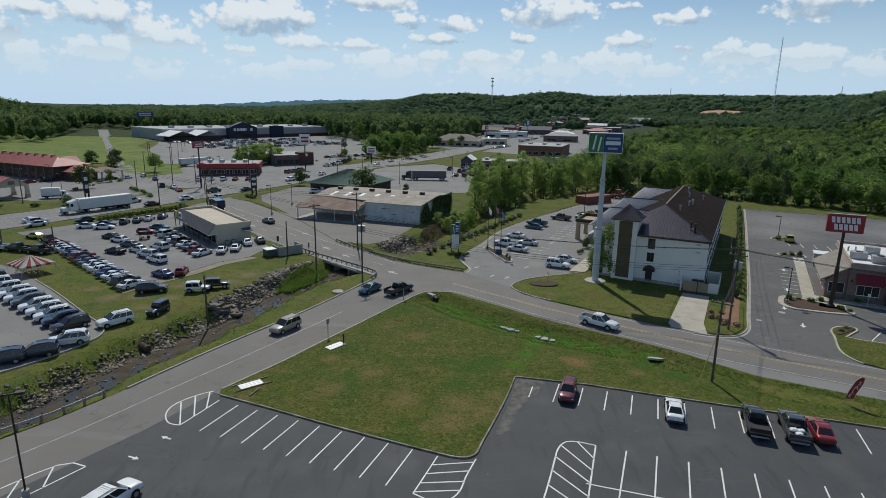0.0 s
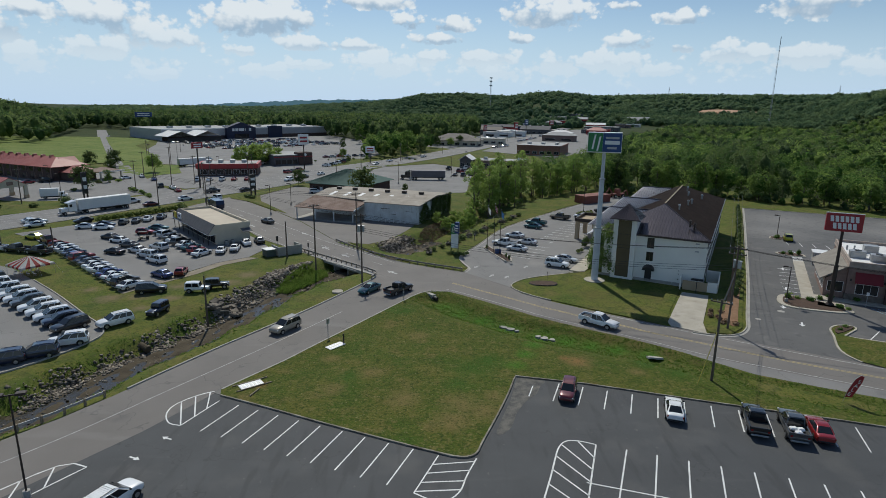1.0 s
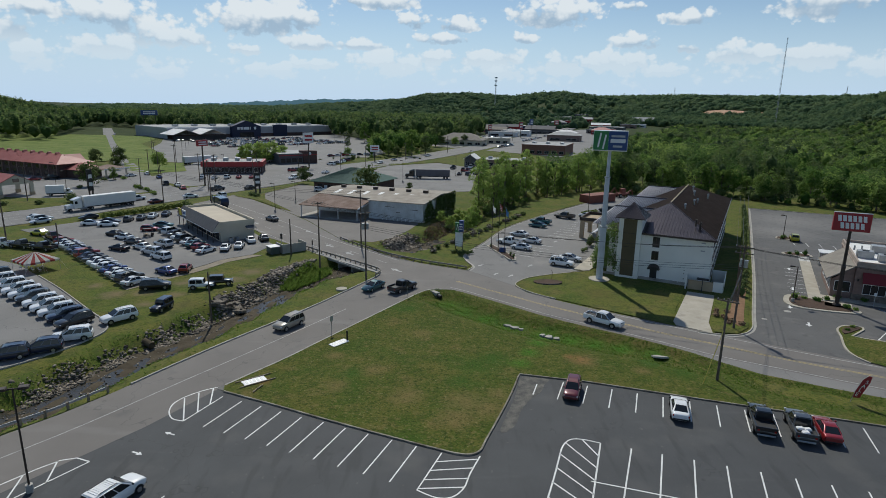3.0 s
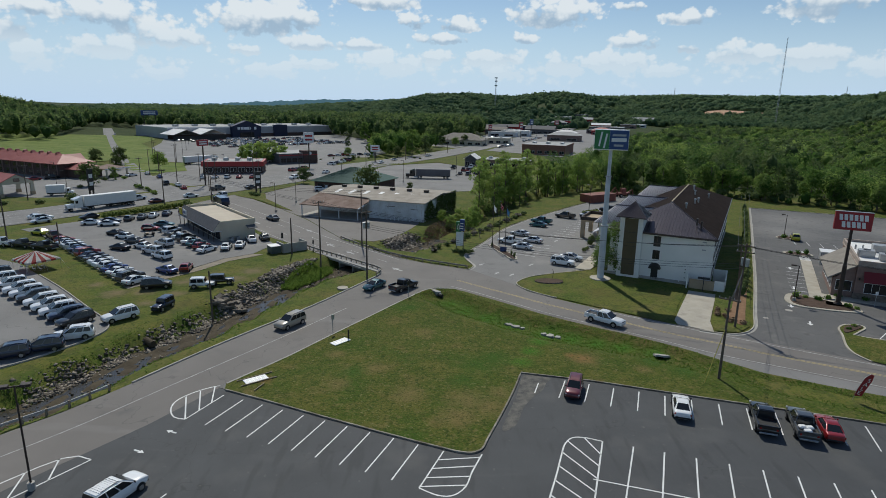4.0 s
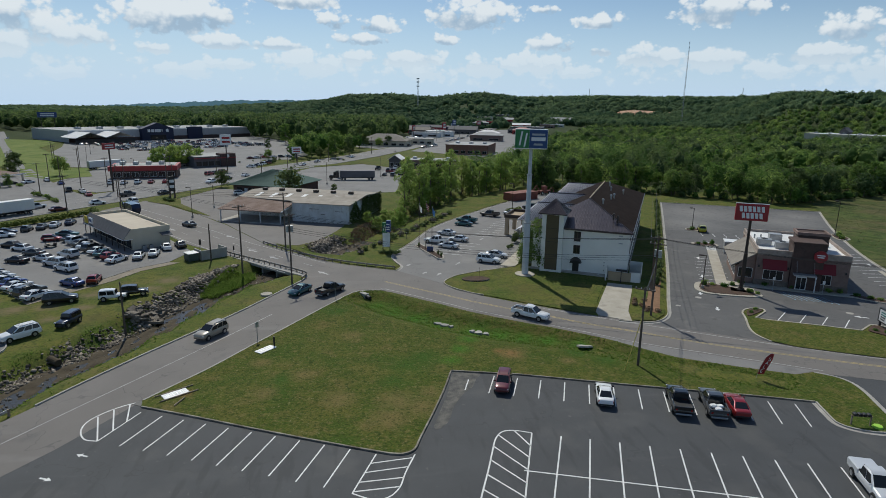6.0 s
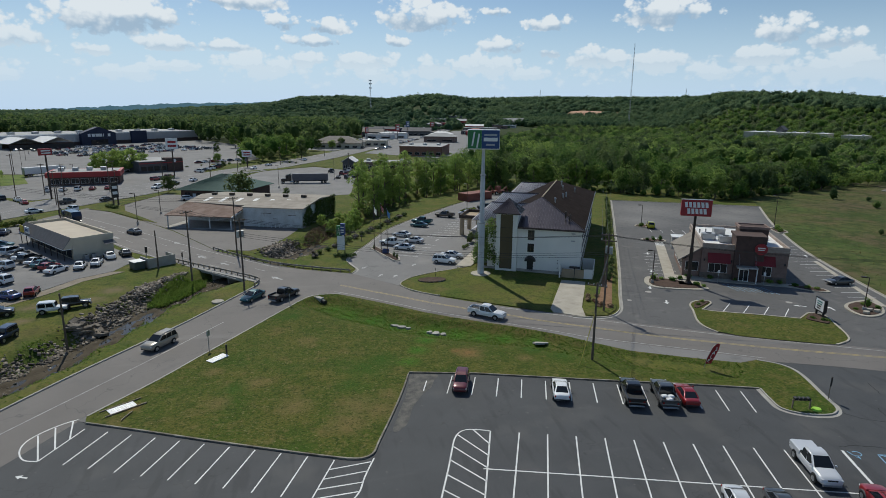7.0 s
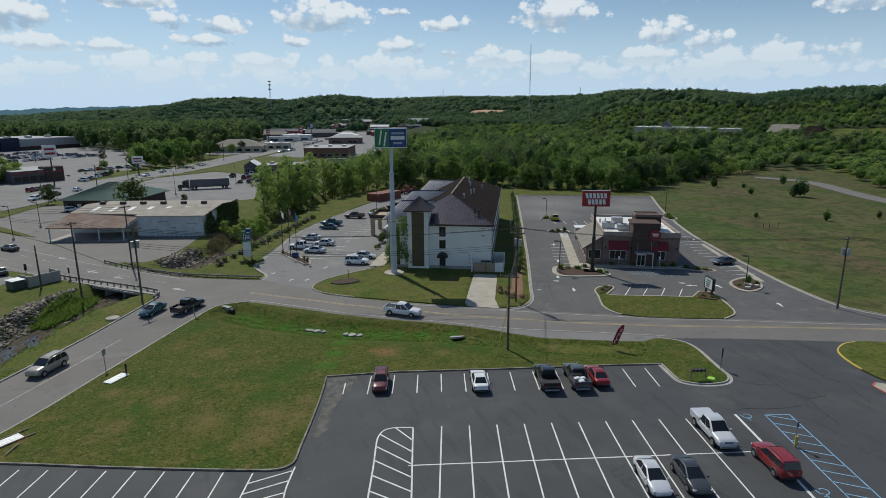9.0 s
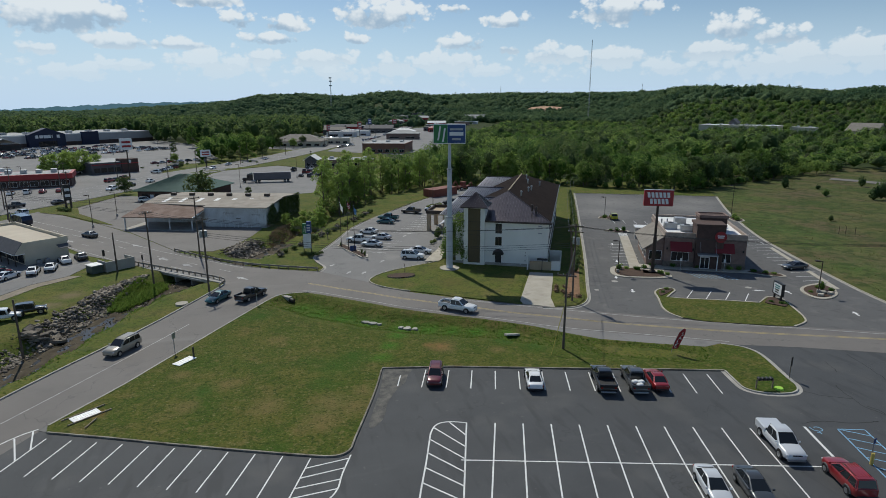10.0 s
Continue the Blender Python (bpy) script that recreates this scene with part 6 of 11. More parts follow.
# lorries
def wheels_for(root, xs, y, r=.5, dual=False):
    for x in xs:
        for sg in (-1, 1):
            bm = bmesh.new()
            bmesh.ops.create_cone(bm, cap_ends=True, segments=14, radius1=r, radius2=r, depth=.5 if dual else .3, matrix=Matrix.Rotation(math.pi / 2, 4, "X"))
            bmesh.ops.translate(bm, vec=(x, sg * y, r), verts=bm.verts)
            w = part("wheel", bm, TYRE, root)
            part("rim", cyl(0, 0, -.02, .02, r * .5, seg=10, m=Matrix.Translation((x, sg * (y + .27), r)) @ Matrix.Rotation(math.pi / 2, 4, "X")), RIM, w)


def semi(x, y, heading, tractor, trailer, label, z=.05):
    root = thing("semi_truck", place(x, y, heading, z), label, "truck")
    part("trailer_box", box(-10.5, 4.2, -1.28, 1.28, 1.15, 4.05, bevel=.06), trailer, root, "long ribbed box trailer")
    part("trailer_frame", box(-10.3, 4.0, -.5, .5, .85, 1.14), TRIMBLK, root)
    part("rear_door", box(-10.56, -10.49, -1.2, 1.2, 1.25, 3.95), STEEL, root)
    bm = box(4.7, 6.9, -1.2, 1.2, .9, 3.5, bevel=.15)
    part("cab", bm, tractor, root)
    bm = bmesh.new()
    v = [bm.verts.new(p) for p in ((4.8, -1.15, 3.45), (4.8, 1.15, 3.45), (6.6, 1.1, 3.45), (6.6, -1.1, 3.45), (4.8, -1.1, 4.0), (4.8, 1.1, 4.0))]
    for q in ((0, 1, 5, 4), (4, 5, 2, 3), (0, 4, 3), (1, 2, 5), (0, 3, 2, 1)):
        bm.faces.new([v[i] for i in q])
    part("wind_fairing", bm, tractor, root)
    part("hood", box(6.88, 8.7, -.95, .95, .85, 2.05, bevel=.18), tractor, root)
    part("grille", box(8.68, 8.76, -.55, .55, .95, 1.9), STEEL, root)
    part("bumper", box(8.6, 8.95, -1.15, 1.15, .45, .85, bevel=.05), STEEL, root)
    part("windscreen", box(6.86, 6.94, -1.05, 1.05, 2.2, 3.1), GLASS, root)
    for sg in (-1, 1):
        part("side_window", box(5.9, 6.6, sg * 1.2 - .03, sg * 1.2 + .03, 2.2, 3.0), GLASS, root)
        part("fuel_tank", cyl(0, 0, -.8, .8, .32, seg=10, m=Matrix.Translation((4.4, sg * .95, .75)) @ Matrix.Rotation(math.pi / 2, 4, "Y")), STEEL, root)
        part("exhaust_stack", cyl(4.6, sg * 1.05, 1.0, 4.2, .08, seg=8), STEEL, root)
    wheels_for(root, (-9.3, -8.0, 2.2, 3.5, 7.9), 1.05)
    return root


semi(-101.5, 165.0, 235, paint("white"), WHITE, "white semi truck with long white box trailer", z=.05)
semi(-9.3, 250.6, 180, paint("black"), surface("trailer_grey", (0.13, 0.12, 0.13), (0.17, 0.16, 0.17), big=2, fine=.3, rough=.6), "dark semi truck with grey box trailer", z=.02)
semi(-124, 296, 50, paint("white"), WHITE, "white semi truck parked behind the red restaurant", z=.02)


def box_truck(x, y, heading, body, label, z=.02):
    root = thing("box_truck", place(x, y, heading, z), label, "truck")
    part("cargo_box", box(-3.6, 1.6, -1.2, 1.2, .95, 3.4, bevel=.05), body, root)
    part("chassis", box(-3.5, 3.4, -.45, .45, .5, .94), TRIMBLK, root)
    part("cab", box(1.75, 3.1, -1.0, 1.0, .6, 2.35, bevel=.18), paint("white"), root)
    part("hood", box(3.05, 4.0, -.95, .95, .55, 1.35, bevel=.15), paint("white"), root)
    part("windscreen", box(3.06, 3.14, -.85, .85, 1.45, 2.1), GLASS, root)
    for sg in (-1, 1):
        part("side_window", box(2.2, 2.9, sg * 1.0 - .03, sg * 1.0 + .03, 1.4, 2.05), GLASS, root)
        part("headlight", box(3.95, 4.04, sg * .7 - .15, sg * .7 + .15, .8, 1.0), LAMP_W, root)
    wheels_for(root, (-2.3, 3.0), .9, .42)
    return root


box_truck(-127.5, 187.5, 25, WHITE, "white box van truck on the motel forecourt")
box_truck(-122, 352, 190, WHITE, "white box van truck in the store car park")


def garbage_truck(x, y, heading):
    root = thing("garbage_truck", place(x, y, heading, .03), "dark blue front-loading garbage truck on the road", "truck")
    pb = paint("navy")
    bm = bmesh.new()
    pr = [(-4.2, 1.1), (-4.6, 2.2), (-4.0, 3.3), (1.4, 3.4), (1.6, 3.0), (1.6, 1.1)]
    lo = [bm.verts.new((a, -1.2, b)) for a, b in pr]
    hi = [bm.verts.new((a, 1.2, b)) for a, b in pr]
    bm.faces.new(lo)
    bm.faces.new(hi[::-1])
    for i in range(6):
        bm.faces.new((lo[i], hi[i], hi[(i + 1) % 6], lo[(i + 1) % 6]))
    bmesh.ops.recalc_face_normals(bm, faces=bm.faces)
    part("hopper", bm, pb, root)
    for k in range(5):
        for sg in (-1, 1):
            part("side_rib", box(-3.4 + k * 1.1, -3.25 + k * 1.1, sg * 1.22 - .05, sg * 1.22 + .05, 1.15, 3.2), pb, root)
    part("chassis", box(-4.2, 4.2, -.5, .5, .6, 1.1), TRIMBLK, root)
    part("cab", box(2.0, 4.0, -1.2, 1.2, .7, 2.9, bevel=.15), pb, root)
    part("windscreen", box(3.96, 4.04, -1.05, 1.05, 1.7, 2.6), GLASS, root)
    for sg in (-1, 1):
        part("side_window", box(2.7, 3.7, sg * 1.2 - .03, sg * 1.2 + .03, 1.7, 2.5), GLASS, root)
        part("lift_arm", tube([(1.7, sg * 1.35, 2.0), (3.0, sg * 1.35, 3.6), (4.9, sg * 1.35, 3.0), (5.1, sg * 1.35, 1.4)], .12, 6), pb, root)
    part("fork", tube([(5.1, -1.35, 1.4), (5.1, 1.35, 1.4)], .1, 6), pb, root)
    wheels_for(root, (-2.8, -1.5, 3.2), 1.0, .5)
    return root


garbage_truck(-67.9, 170.5, 128)

# cars in far lots, in rows
rng = random.Random(7)
far_cols = ["white", "silver", "black", "grey", "white", "navy", "red", "silver", "maroon", "gold"]
far_kinds = ["sedan", "suv", "sedan", "pickup", "hatch", "suv"]
count = 0
for line in range(7):
    for i in range(34):
        if rng.random() < (0.35 if line < 4 else 0.62):
            continue
        u = Vector((0.72, 0.69))
        o = Vector((-212, 462)) + u * 3.1 * i + Vector((0.69, -0.72)) * (13.5 * (6 - line) + (2.6 if i % 2 else -2.6) * 0)
        if not bool(inside([o.x], [o.y], [(-168, 312), (-126, 302), (-96, 342), (-52, 352), (-44, 382), (-76, 525), (-118, 596), (-228, 486), (-212, 440)])[0]):
            continue
        car(rng.choice(far_kinds), rng.choice(far_cols), o.x, o.y, 136 + rng.uniform(-3, 3), False, extra=" in the store car park", group="cars in the store car park")
for x, y, h, n, dx, dy in ((-100, 236, 100, 5, 4.5, 1.2), (-72, 268, 60, 3, 2.0, 4.5), (-60, 300, 150, 6, 1.0, 5.0), (8, 282, 80, 6, 2.2, -2.8), (12, 296, 80, 4, 2.6, -1.6), (40, 452, 60, 5, 3.0, 6.0), (70, 540, 60, 8, 3.5, 9), (105, 640, 60, 8, 4, 10), (30, 560, 60, 6, 4, 10),
                           (140, 740, 60, 7, 5, 14), (-70, 350, 40, 6, 4, 3), (-104, 300, 40, 3, 4, 3), (-160, 222, 60, 2, 4, 5), (-136, 236, 60, 2, 5, 3)):
    for i in range(n):
        car(rng.choice(far_kinds), rng.choice(far_cols), x + dx * i + rng.uniform(-.4, .4), y + dy * i, h + rng.uniform(-6, 6), False, extra=" in a roadside lot", group="cars in roadside lots", z=.03 if y < 400 else .07)
car("suv", "white", -45.5, 207, 10, False, extra=" by the green-roofed building")

# ---- buildings ----
def seams(corners, n, mat, parent, h=.05, name="roof_seam"):
    """Raised seams up a roof panel: corners foot-left, foot-right, top-right, top-left."""
    a, b, c, d = [Vector(p) for p in corners]
    nrm = (b - a).cross(d - a).normalized()
    bm = bmesh.new()
    for i in range(1, n):
        u = i / n
        p, q = a.lerp(b, u), d.lerp(c, u)
        if (q - p).length < .3:
            continue
        side = (q - p).normalized().cross(nrm) * .025
        up = nrm * h
        v = [bm.verts.new(k) for k in (p - side, p + side, q + side, q - side, p - side + up, p + side + up, q + side + up, q - side + up)]
        for f in ((4, 5, 6, 7), (0, 1, 5, 4), (1, 2, 6, 5), (2, 3, 7, 6), (3, 0, 4, 7)):
            bm.faces.new([v[k] for k in f])
    return part(name, bm, mat, parent)


def window(parent, x0, x1, z0, z1, y=0.0, axis="x", out=-1, trim=None, name="window", bars=1):
    """A window on a wall: on the plane y (axis x) or x (axis y), looking towards out."""
    w = .07
    f = lambda a0, a1, b0, b1, lo, hi: box(a0, a1, min(y + lo * out, y + hi * out), max(y + lo * out, y + hi * out), b0, b1) if axis == "x" else box(min(y + lo * out, y + hi * out), max(y + lo * out, y + hi * out), a0, a1, b0, b1)
    bm = f(x0 - w, x1 + w, z1, z1 + w, -.02, .05)
    for q in ((x0 - w, x1 + w, z0 - w, z0), (x0 - w, x0, z0, z1), (x1, x1 + w, z0, z1)):
        g2 = f(*q, -.02, .05)
        me = mesh_of(g2, "tmp")
        bm.from_mesh(me)
        bpy.data.meshes.remove(me)
    for k in range(bars):
        xm = x0 + (x1 - x0) * (k + 1) / (bars + 1)
        me = mesh_of(f(xm - .025, xm + .025, z0, z1, -.02, .035), "tmp")
        bm.from_mesh(me)
        bpy.data.meshes.remove(me)
    wnd = part(name, bm, trim or SIGN_WHITE, parent)
    part("pane", f(x0, x1, z0, z1, -.02, .012), GLASS, wnd)
    return wnd


def gable_prism(x0, x1, y0, y1, z0, z1, along_x=True, t=.18):
    """Two roof slopes with thickness."""
    bm = bmesh.new()
    if along_x:
        ym = (y0 + y1) / 2
        slab([(x0, y0, z0), (x1, y0, z0), (x1, ym, z1), (x0, ym, z1)], t, bm)
        slab([(x0, ym, z1), (x1, ym, z1), (x1, y1, z0), (x0, y1, z0)], t, bm)
    else:
        xm = (x0 + x1) / 2
        slab([(x0, y1, z0), (x0, y0, z0), (xm, y0, z1), (xm, y1, z1)], t, bm)
        slab([(xm, y1, z1), (xm, y0, z1), (x1, y0, z0), (x1, y1, z0)], t, bm)
    return bm


def hip(x0, x1, y0, y1, z0, z1, rx0, rx1, ry0, ry1, t=.2, bm=None):
    """A hip roof whose ridge runs from (rx0, ry0) to (rx1, ry1)."""
    bm = bm or bmesh.new()
    A, B, C, D = (x0, y0, z0), (x1, y0, z0), (x1, y1, z0), (x0, y1, z0)
    R, S = (rx0, ry0, z1), (rx1, ry1, z1)
    if abs(ry1 - ry0) > abs(rx1 - rx0):
        for q in ([A, B, R], [B, C, S, R], [C, D, S], [D, A, R, S]):
            slab(q, t, bm)
    else:
        for q in ([A, B, S, R], [B, C, S], [C, D, R, S], [D, A, R]):
            slab(q, t, bm)
    return bm


def hotel():
    root = thing("hotel", place(47.0, 98.0, -27.5), "three-storey white stucco hotel with dark hipped roofs", "hotel")
    part("wall", box(-18, 0, 0, 56, -.3, 8.8), STUCCO, root, "white stucco main block")
    part("wall", box(-21.6, -17.99, 6, 30, -.3, 8.7), STUCCO, root)
    part("wall", box(-20.5, -17.99, 38, 50, -.3, 8.7), STUCCO, root)
    tw = part("tower", box(-16.2, -12.1, -1.1, 3.5, -.3, 11.6), STUCCO, root, "white corner tower with an olive panel")
    part("tower_panel", box(-15.35, -12.95, -1.16, -1.09, .5, 11.2), OLIVE, tw, "tall olive recessed panel")
    for z in (3.4, 6.0, 8.6):
        part("panel_joint", box(-15.35, -12.95, -1.18, -1.155, z, z + .05), TRIMBLK, tw)
    part("tower_roof", hip(-16.9, -11.4, -1.8, 4.2, 11.5, 14.0, -14.2, -14.1, 1.2, 1.21), METAL_ROOF, tw)
    for q in ([(-16.9, -1.8, 11.52), (-11.4, -1.8, 11.52), (-14.1, 1.2, 14.02), (-14.2, 1.2, 14.02)], [(-11.4, -1.8, 11.52), (-11.4, 4.2, 11.52), (-14.1, 1.2, 14.02), (-14.1, 1.19, 14.02)], [(-16.9, 4.2, 11.52), (-16.9, -1.8, 11.52), (-14.2, 1.2, 14.02), (-14.2, 1.21, 14.02)]):
        seams(q, 9, METAL_ROOF, tw)
    # main roof: metal hip to the front, shingle slopes
    x0, x1, y0, y1, ze, zr, rx = -18.6, .5, -.6, 56.6, 8.8, 13.1, -9.0
    ry0, ry1 = 11.0, 43.0
    part("roof", slab([(x0, y0, ze), (x1, y0, ze), (rx, ry0, zr)], .2), METAL_ROOF, root, "standing-seam metal front hip")
    bm = bmesh.new()
    for i in range(1, 34):
        x = x0 + (x1 - x0) * i / 34
        f = min((x - x0) / (rx - x0), (x1 - x) / (x1 - rx))
        tube([(x, y0, ze + .05), (x, y0 + f * (ry0 - y0), ze + f * (zr - ze) + .05)], .035, 4, bm)
    part("roof_seam", bm, METAL_ROOF, root)
    part("roof", slab([(x1, y0, ze), (x1, y1, ze), (rx, ry1, zr), (rx, ry0, zr)], .2), SHINGLE, root, "dark brown shingle slope")
    part("roof", slab([(x1, y1, ze), (x0, y1, ze), (rx, ry1, zr)], .2), SHINGLE, root)
    part("roof", slab([(x0, y1, ze), (x0, y0, ze), (rx, ry0, zr), (rx, ry1, zr)], .2), SHINGLE, root)
    part("ridge_cap", tube([(rx, ry0, zr + .03), (rx, ry1, zr + .03)], .16, 6), TAN, root)
    part("hip_cap", tube([(x1, y0, ze + .03), (rx, ry0, zr + .03)], .10, 6), METAL_ROOF, root)
    # side bays with metal roofs falling to the forecourt
    for ya, yb, xo, zt in ((4.6, 13.4, -22.4, 11.9), (18.5, 27.5, -22.4, 12.1), (38, 50, -21.4, 12.1)):
        ym, xr = (ya + yb) / 2, rx - .6
        part("bay_roof", slab([(xo, ya, 8.75), (xr - 6, ya, 8.75), (xr, ym, zt), (xo + 3.2, ym, zt)], .15), SHEEN_ROOF, root, "standing-seam bay roof, sky sheen painted in pale")
        part("bay_roof", slab([(xr, ym, zt), (xr - 6, yb, 8.75), (xo, yb, 8.75), (xo + 3.2, ym, zt)], .15), SHEEN_ROOF, root, "standing-seam bay roof, sky sheen painted in pale")
        part("bay_roof", slab([(xo, yb, 8.75), (xo, ya, 8.75), (xo + 3.2, ym, zt)], .15), SHEEN_ROOF, root, "standing-seam bay roof, sky sheen painted in pale")
        part("ridge_cap", tube([(xr, ym, zt + .03), (xo + 3.2, ym, zt + .03)], .12, 6), METAL_ROOF, root)
        seams([(xo, ya, 8.77), (xr - 6, ya, 8.77), (xr, ym, zt + .02), (xo + 3.2, ym, zt + .02)], 20, METAL_ROOF, root)
        seams([(xo, yb, 8.77), (xo, ya, 8.77), (xo + 3.2, ym, zt + .02), (xo + 3.2, ym - .01, zt + .02)], 12, METAL_ROOF, root)
    # low entrance roof between the bays
    part("bay_roof", slab([(-24.6, 13, 4.6), (-24.6, 32, 4.6), (-21.6, 32, 6.2), (-21.6, 13, 6.2)], .15), SHEEN_ROOF, root, "low metal entrance roof, sky sheen painted in pale")
    part("fascia", box(-18.7, .6, -.68, -.56, 8.5, 8.85), METAL_ROOF, root)
    part("fascia", box(.52, .64, -.6, 56.6, 8.5, 8.85), METAL_ROOF, root)
    for z0, z1 in ((6.35, 8.15), (3.95, 5.5)):
        window(root, -10.05, -8.95, z0, z1, 0.0, "x", -1, BRONZE)
    aw = bmesh.new()
    prof = [(-10.6 + .2 * 0, 2.2)] + [(-9.5 - 1.1 * math.cos(a * math.pi / 8), 2.2 + 1.0 * math.sin(a * math.pi / 8)) for a in range(1, 8)] + [(-8.4, 2.2)]
    f0 = [aw.verts.new((x, -.02, z)) for x, z in prof]
    f1 = [aw.verts.new((x * .96 - .38, -.95, 2.2 + (z - 2.2) * .6)) for x, z in prof]
    for i in range(len(prof) - 1):
        aw.faces.new((f0[i], f0[i + 1], f1[i + 1], f1[i]))
    aw.faces.new(f1)
    part("awning", aw, BLACKMETAL, root, "black rounded canvas awning")
    part("door", box(-10.1, -8.9, -.06, .02, 0, 2.15), BLACKMETAL, root)
    for i in range(2):
        part("downpipe", box(-5.2 + i * .0 - i * 7.0, -5.1 - i * 7.0, -.09, -.01, .2, 8.6), STUCCO, root)
    for z in (7.9, 6.5):
        part("wall_vent", box(-1.9, -1.2, -.05, .01, z, z + .22), STEEL, root)
    for z in (1.0, 2.0, 2.6):
        part("wall_vent", box(-4.3, -4.15, -.05, .01, z, z + .16), BLACKMETAL, root)
    for i in range(13):
        for z0 in (1.1, 4.0, 6.6):
            window(root, 3.0 + i * 4.1, 4.5 + i * 4.1, z0, z0 + 1.45, 0.0, "y", 1, BRONZE)
    for i in range(8):
        for z0 in (4.0, 6.6):
            window(root, 7.0 + i * 2.9, 8.3 + i * 2.9, z0, z0 + 1.4, -21.6, "y", -1, BRONZE)
    for i, (x, y) in enumerate(((-3.4, 3.0), (-2.6, 2.6), (-6.4, 12.5), (-5.6, 22), (-5.2, 25.5), (-6.6, 33), (-4, 38), (-7.4, 39))):
        z = zr - (x - rx) / (x1 - rx) * (zr - ze)
        v = part("roof_vent", cyl(x, y, z - .2, z + .85, .16, .16, 8), STEEL if i > 1 else BRONZE, root)
        part("vent_cap", cyl(x, y, z + .85, z + 1.1, .28, .18, 8), STEEL if i > 1 else BRONZE, v)
    part("plinth", box(-18.05, .05, -.06, 56.05, -.3, .45), CONC, root)
    # porte cochere
    pc = part("porte_cochere", box(-31, -21.6, 28.5, 37.5, 4.0, 4.5), TAN, root, "open brown beamed entrance canopy")
    for x in (-30.6, -26.5):
        for y in (29, 37):
            part("canopy_post", box(x - .45, x + .45, y - .45, y + .45, -.2, 4.0), TAN, pc)
    part("canopy_beam", box(-31.2, -21.6, 28.3, 28.6, 4.4, 5.2), BRONZE, pc)
    part("canopy_beam", box(-31.2, -21.6, 37.4, 37.7, 4.4, 5.2), BRONZE, pc)
    part("canopy_beam", box(-31.2, -30.9, 28.3, 37.7, 4.4, 5.2), BRONZE, pc)
    return root


hotel()
fen = thing("bin_enclosure", place(47.0, 98.0, -27.5), "tan fenced refuse enclosure with white gates", "enclosure")
part("fence_panel", box(-3.2, 2.6, -2.2, -2.1, 0, 1.7), TAN, fen)
part("fence_panel", box(2.5, 2.6, -2.2, 4.8, 0, 2.3), STUCCO, fen)
part("fence_panel", box(-3.6, -3.5, -2.6, 1.0, 0, 2.2), STUCCO, fen)
part("fence_panel", box(.3, 2.6, 4.7, 4.8, 0, 2.3), STUCCO, fen)
part("gate", box(.9, 2.5, -2.35, -2.22, .1, 1.9), STUCCO, fen)
part("post", box(-3.65, -3.4, -2.7, -2.45, 0, 2.4), STUCCO, fen)
bbq = thing("smoker_grill", place(47.0, 98.0, -27.5) @ Matrix.Translation((-.8, -3.2, 0)), "black drum shade standing before the enclosure", "grill")
part("lid", box(-1.0, 1.0, -.35, .35, 2.2, 2.5, bevel=.1), BLACKMETAL, bbq)
part("post", box(-.06, .06, -.06, .06, 0, 2.2), BLACKMETAL, bbq)
solo("path", prism([(25.2, 108.6), (28.0, 107.7), (36.4, 122.5), (33.6, 124.0)], 0.0, .13), CONC_LT, "pale concrete walk beside the hotel", "path", kind="structure")
solo("path", prism([(30.5, 107.9), (44.8, 99.6), (44.1, 98.3), (30.0, 106.6)], .05, .15), CONC, "concrete walk along the hotel front", "path", kind="structure")


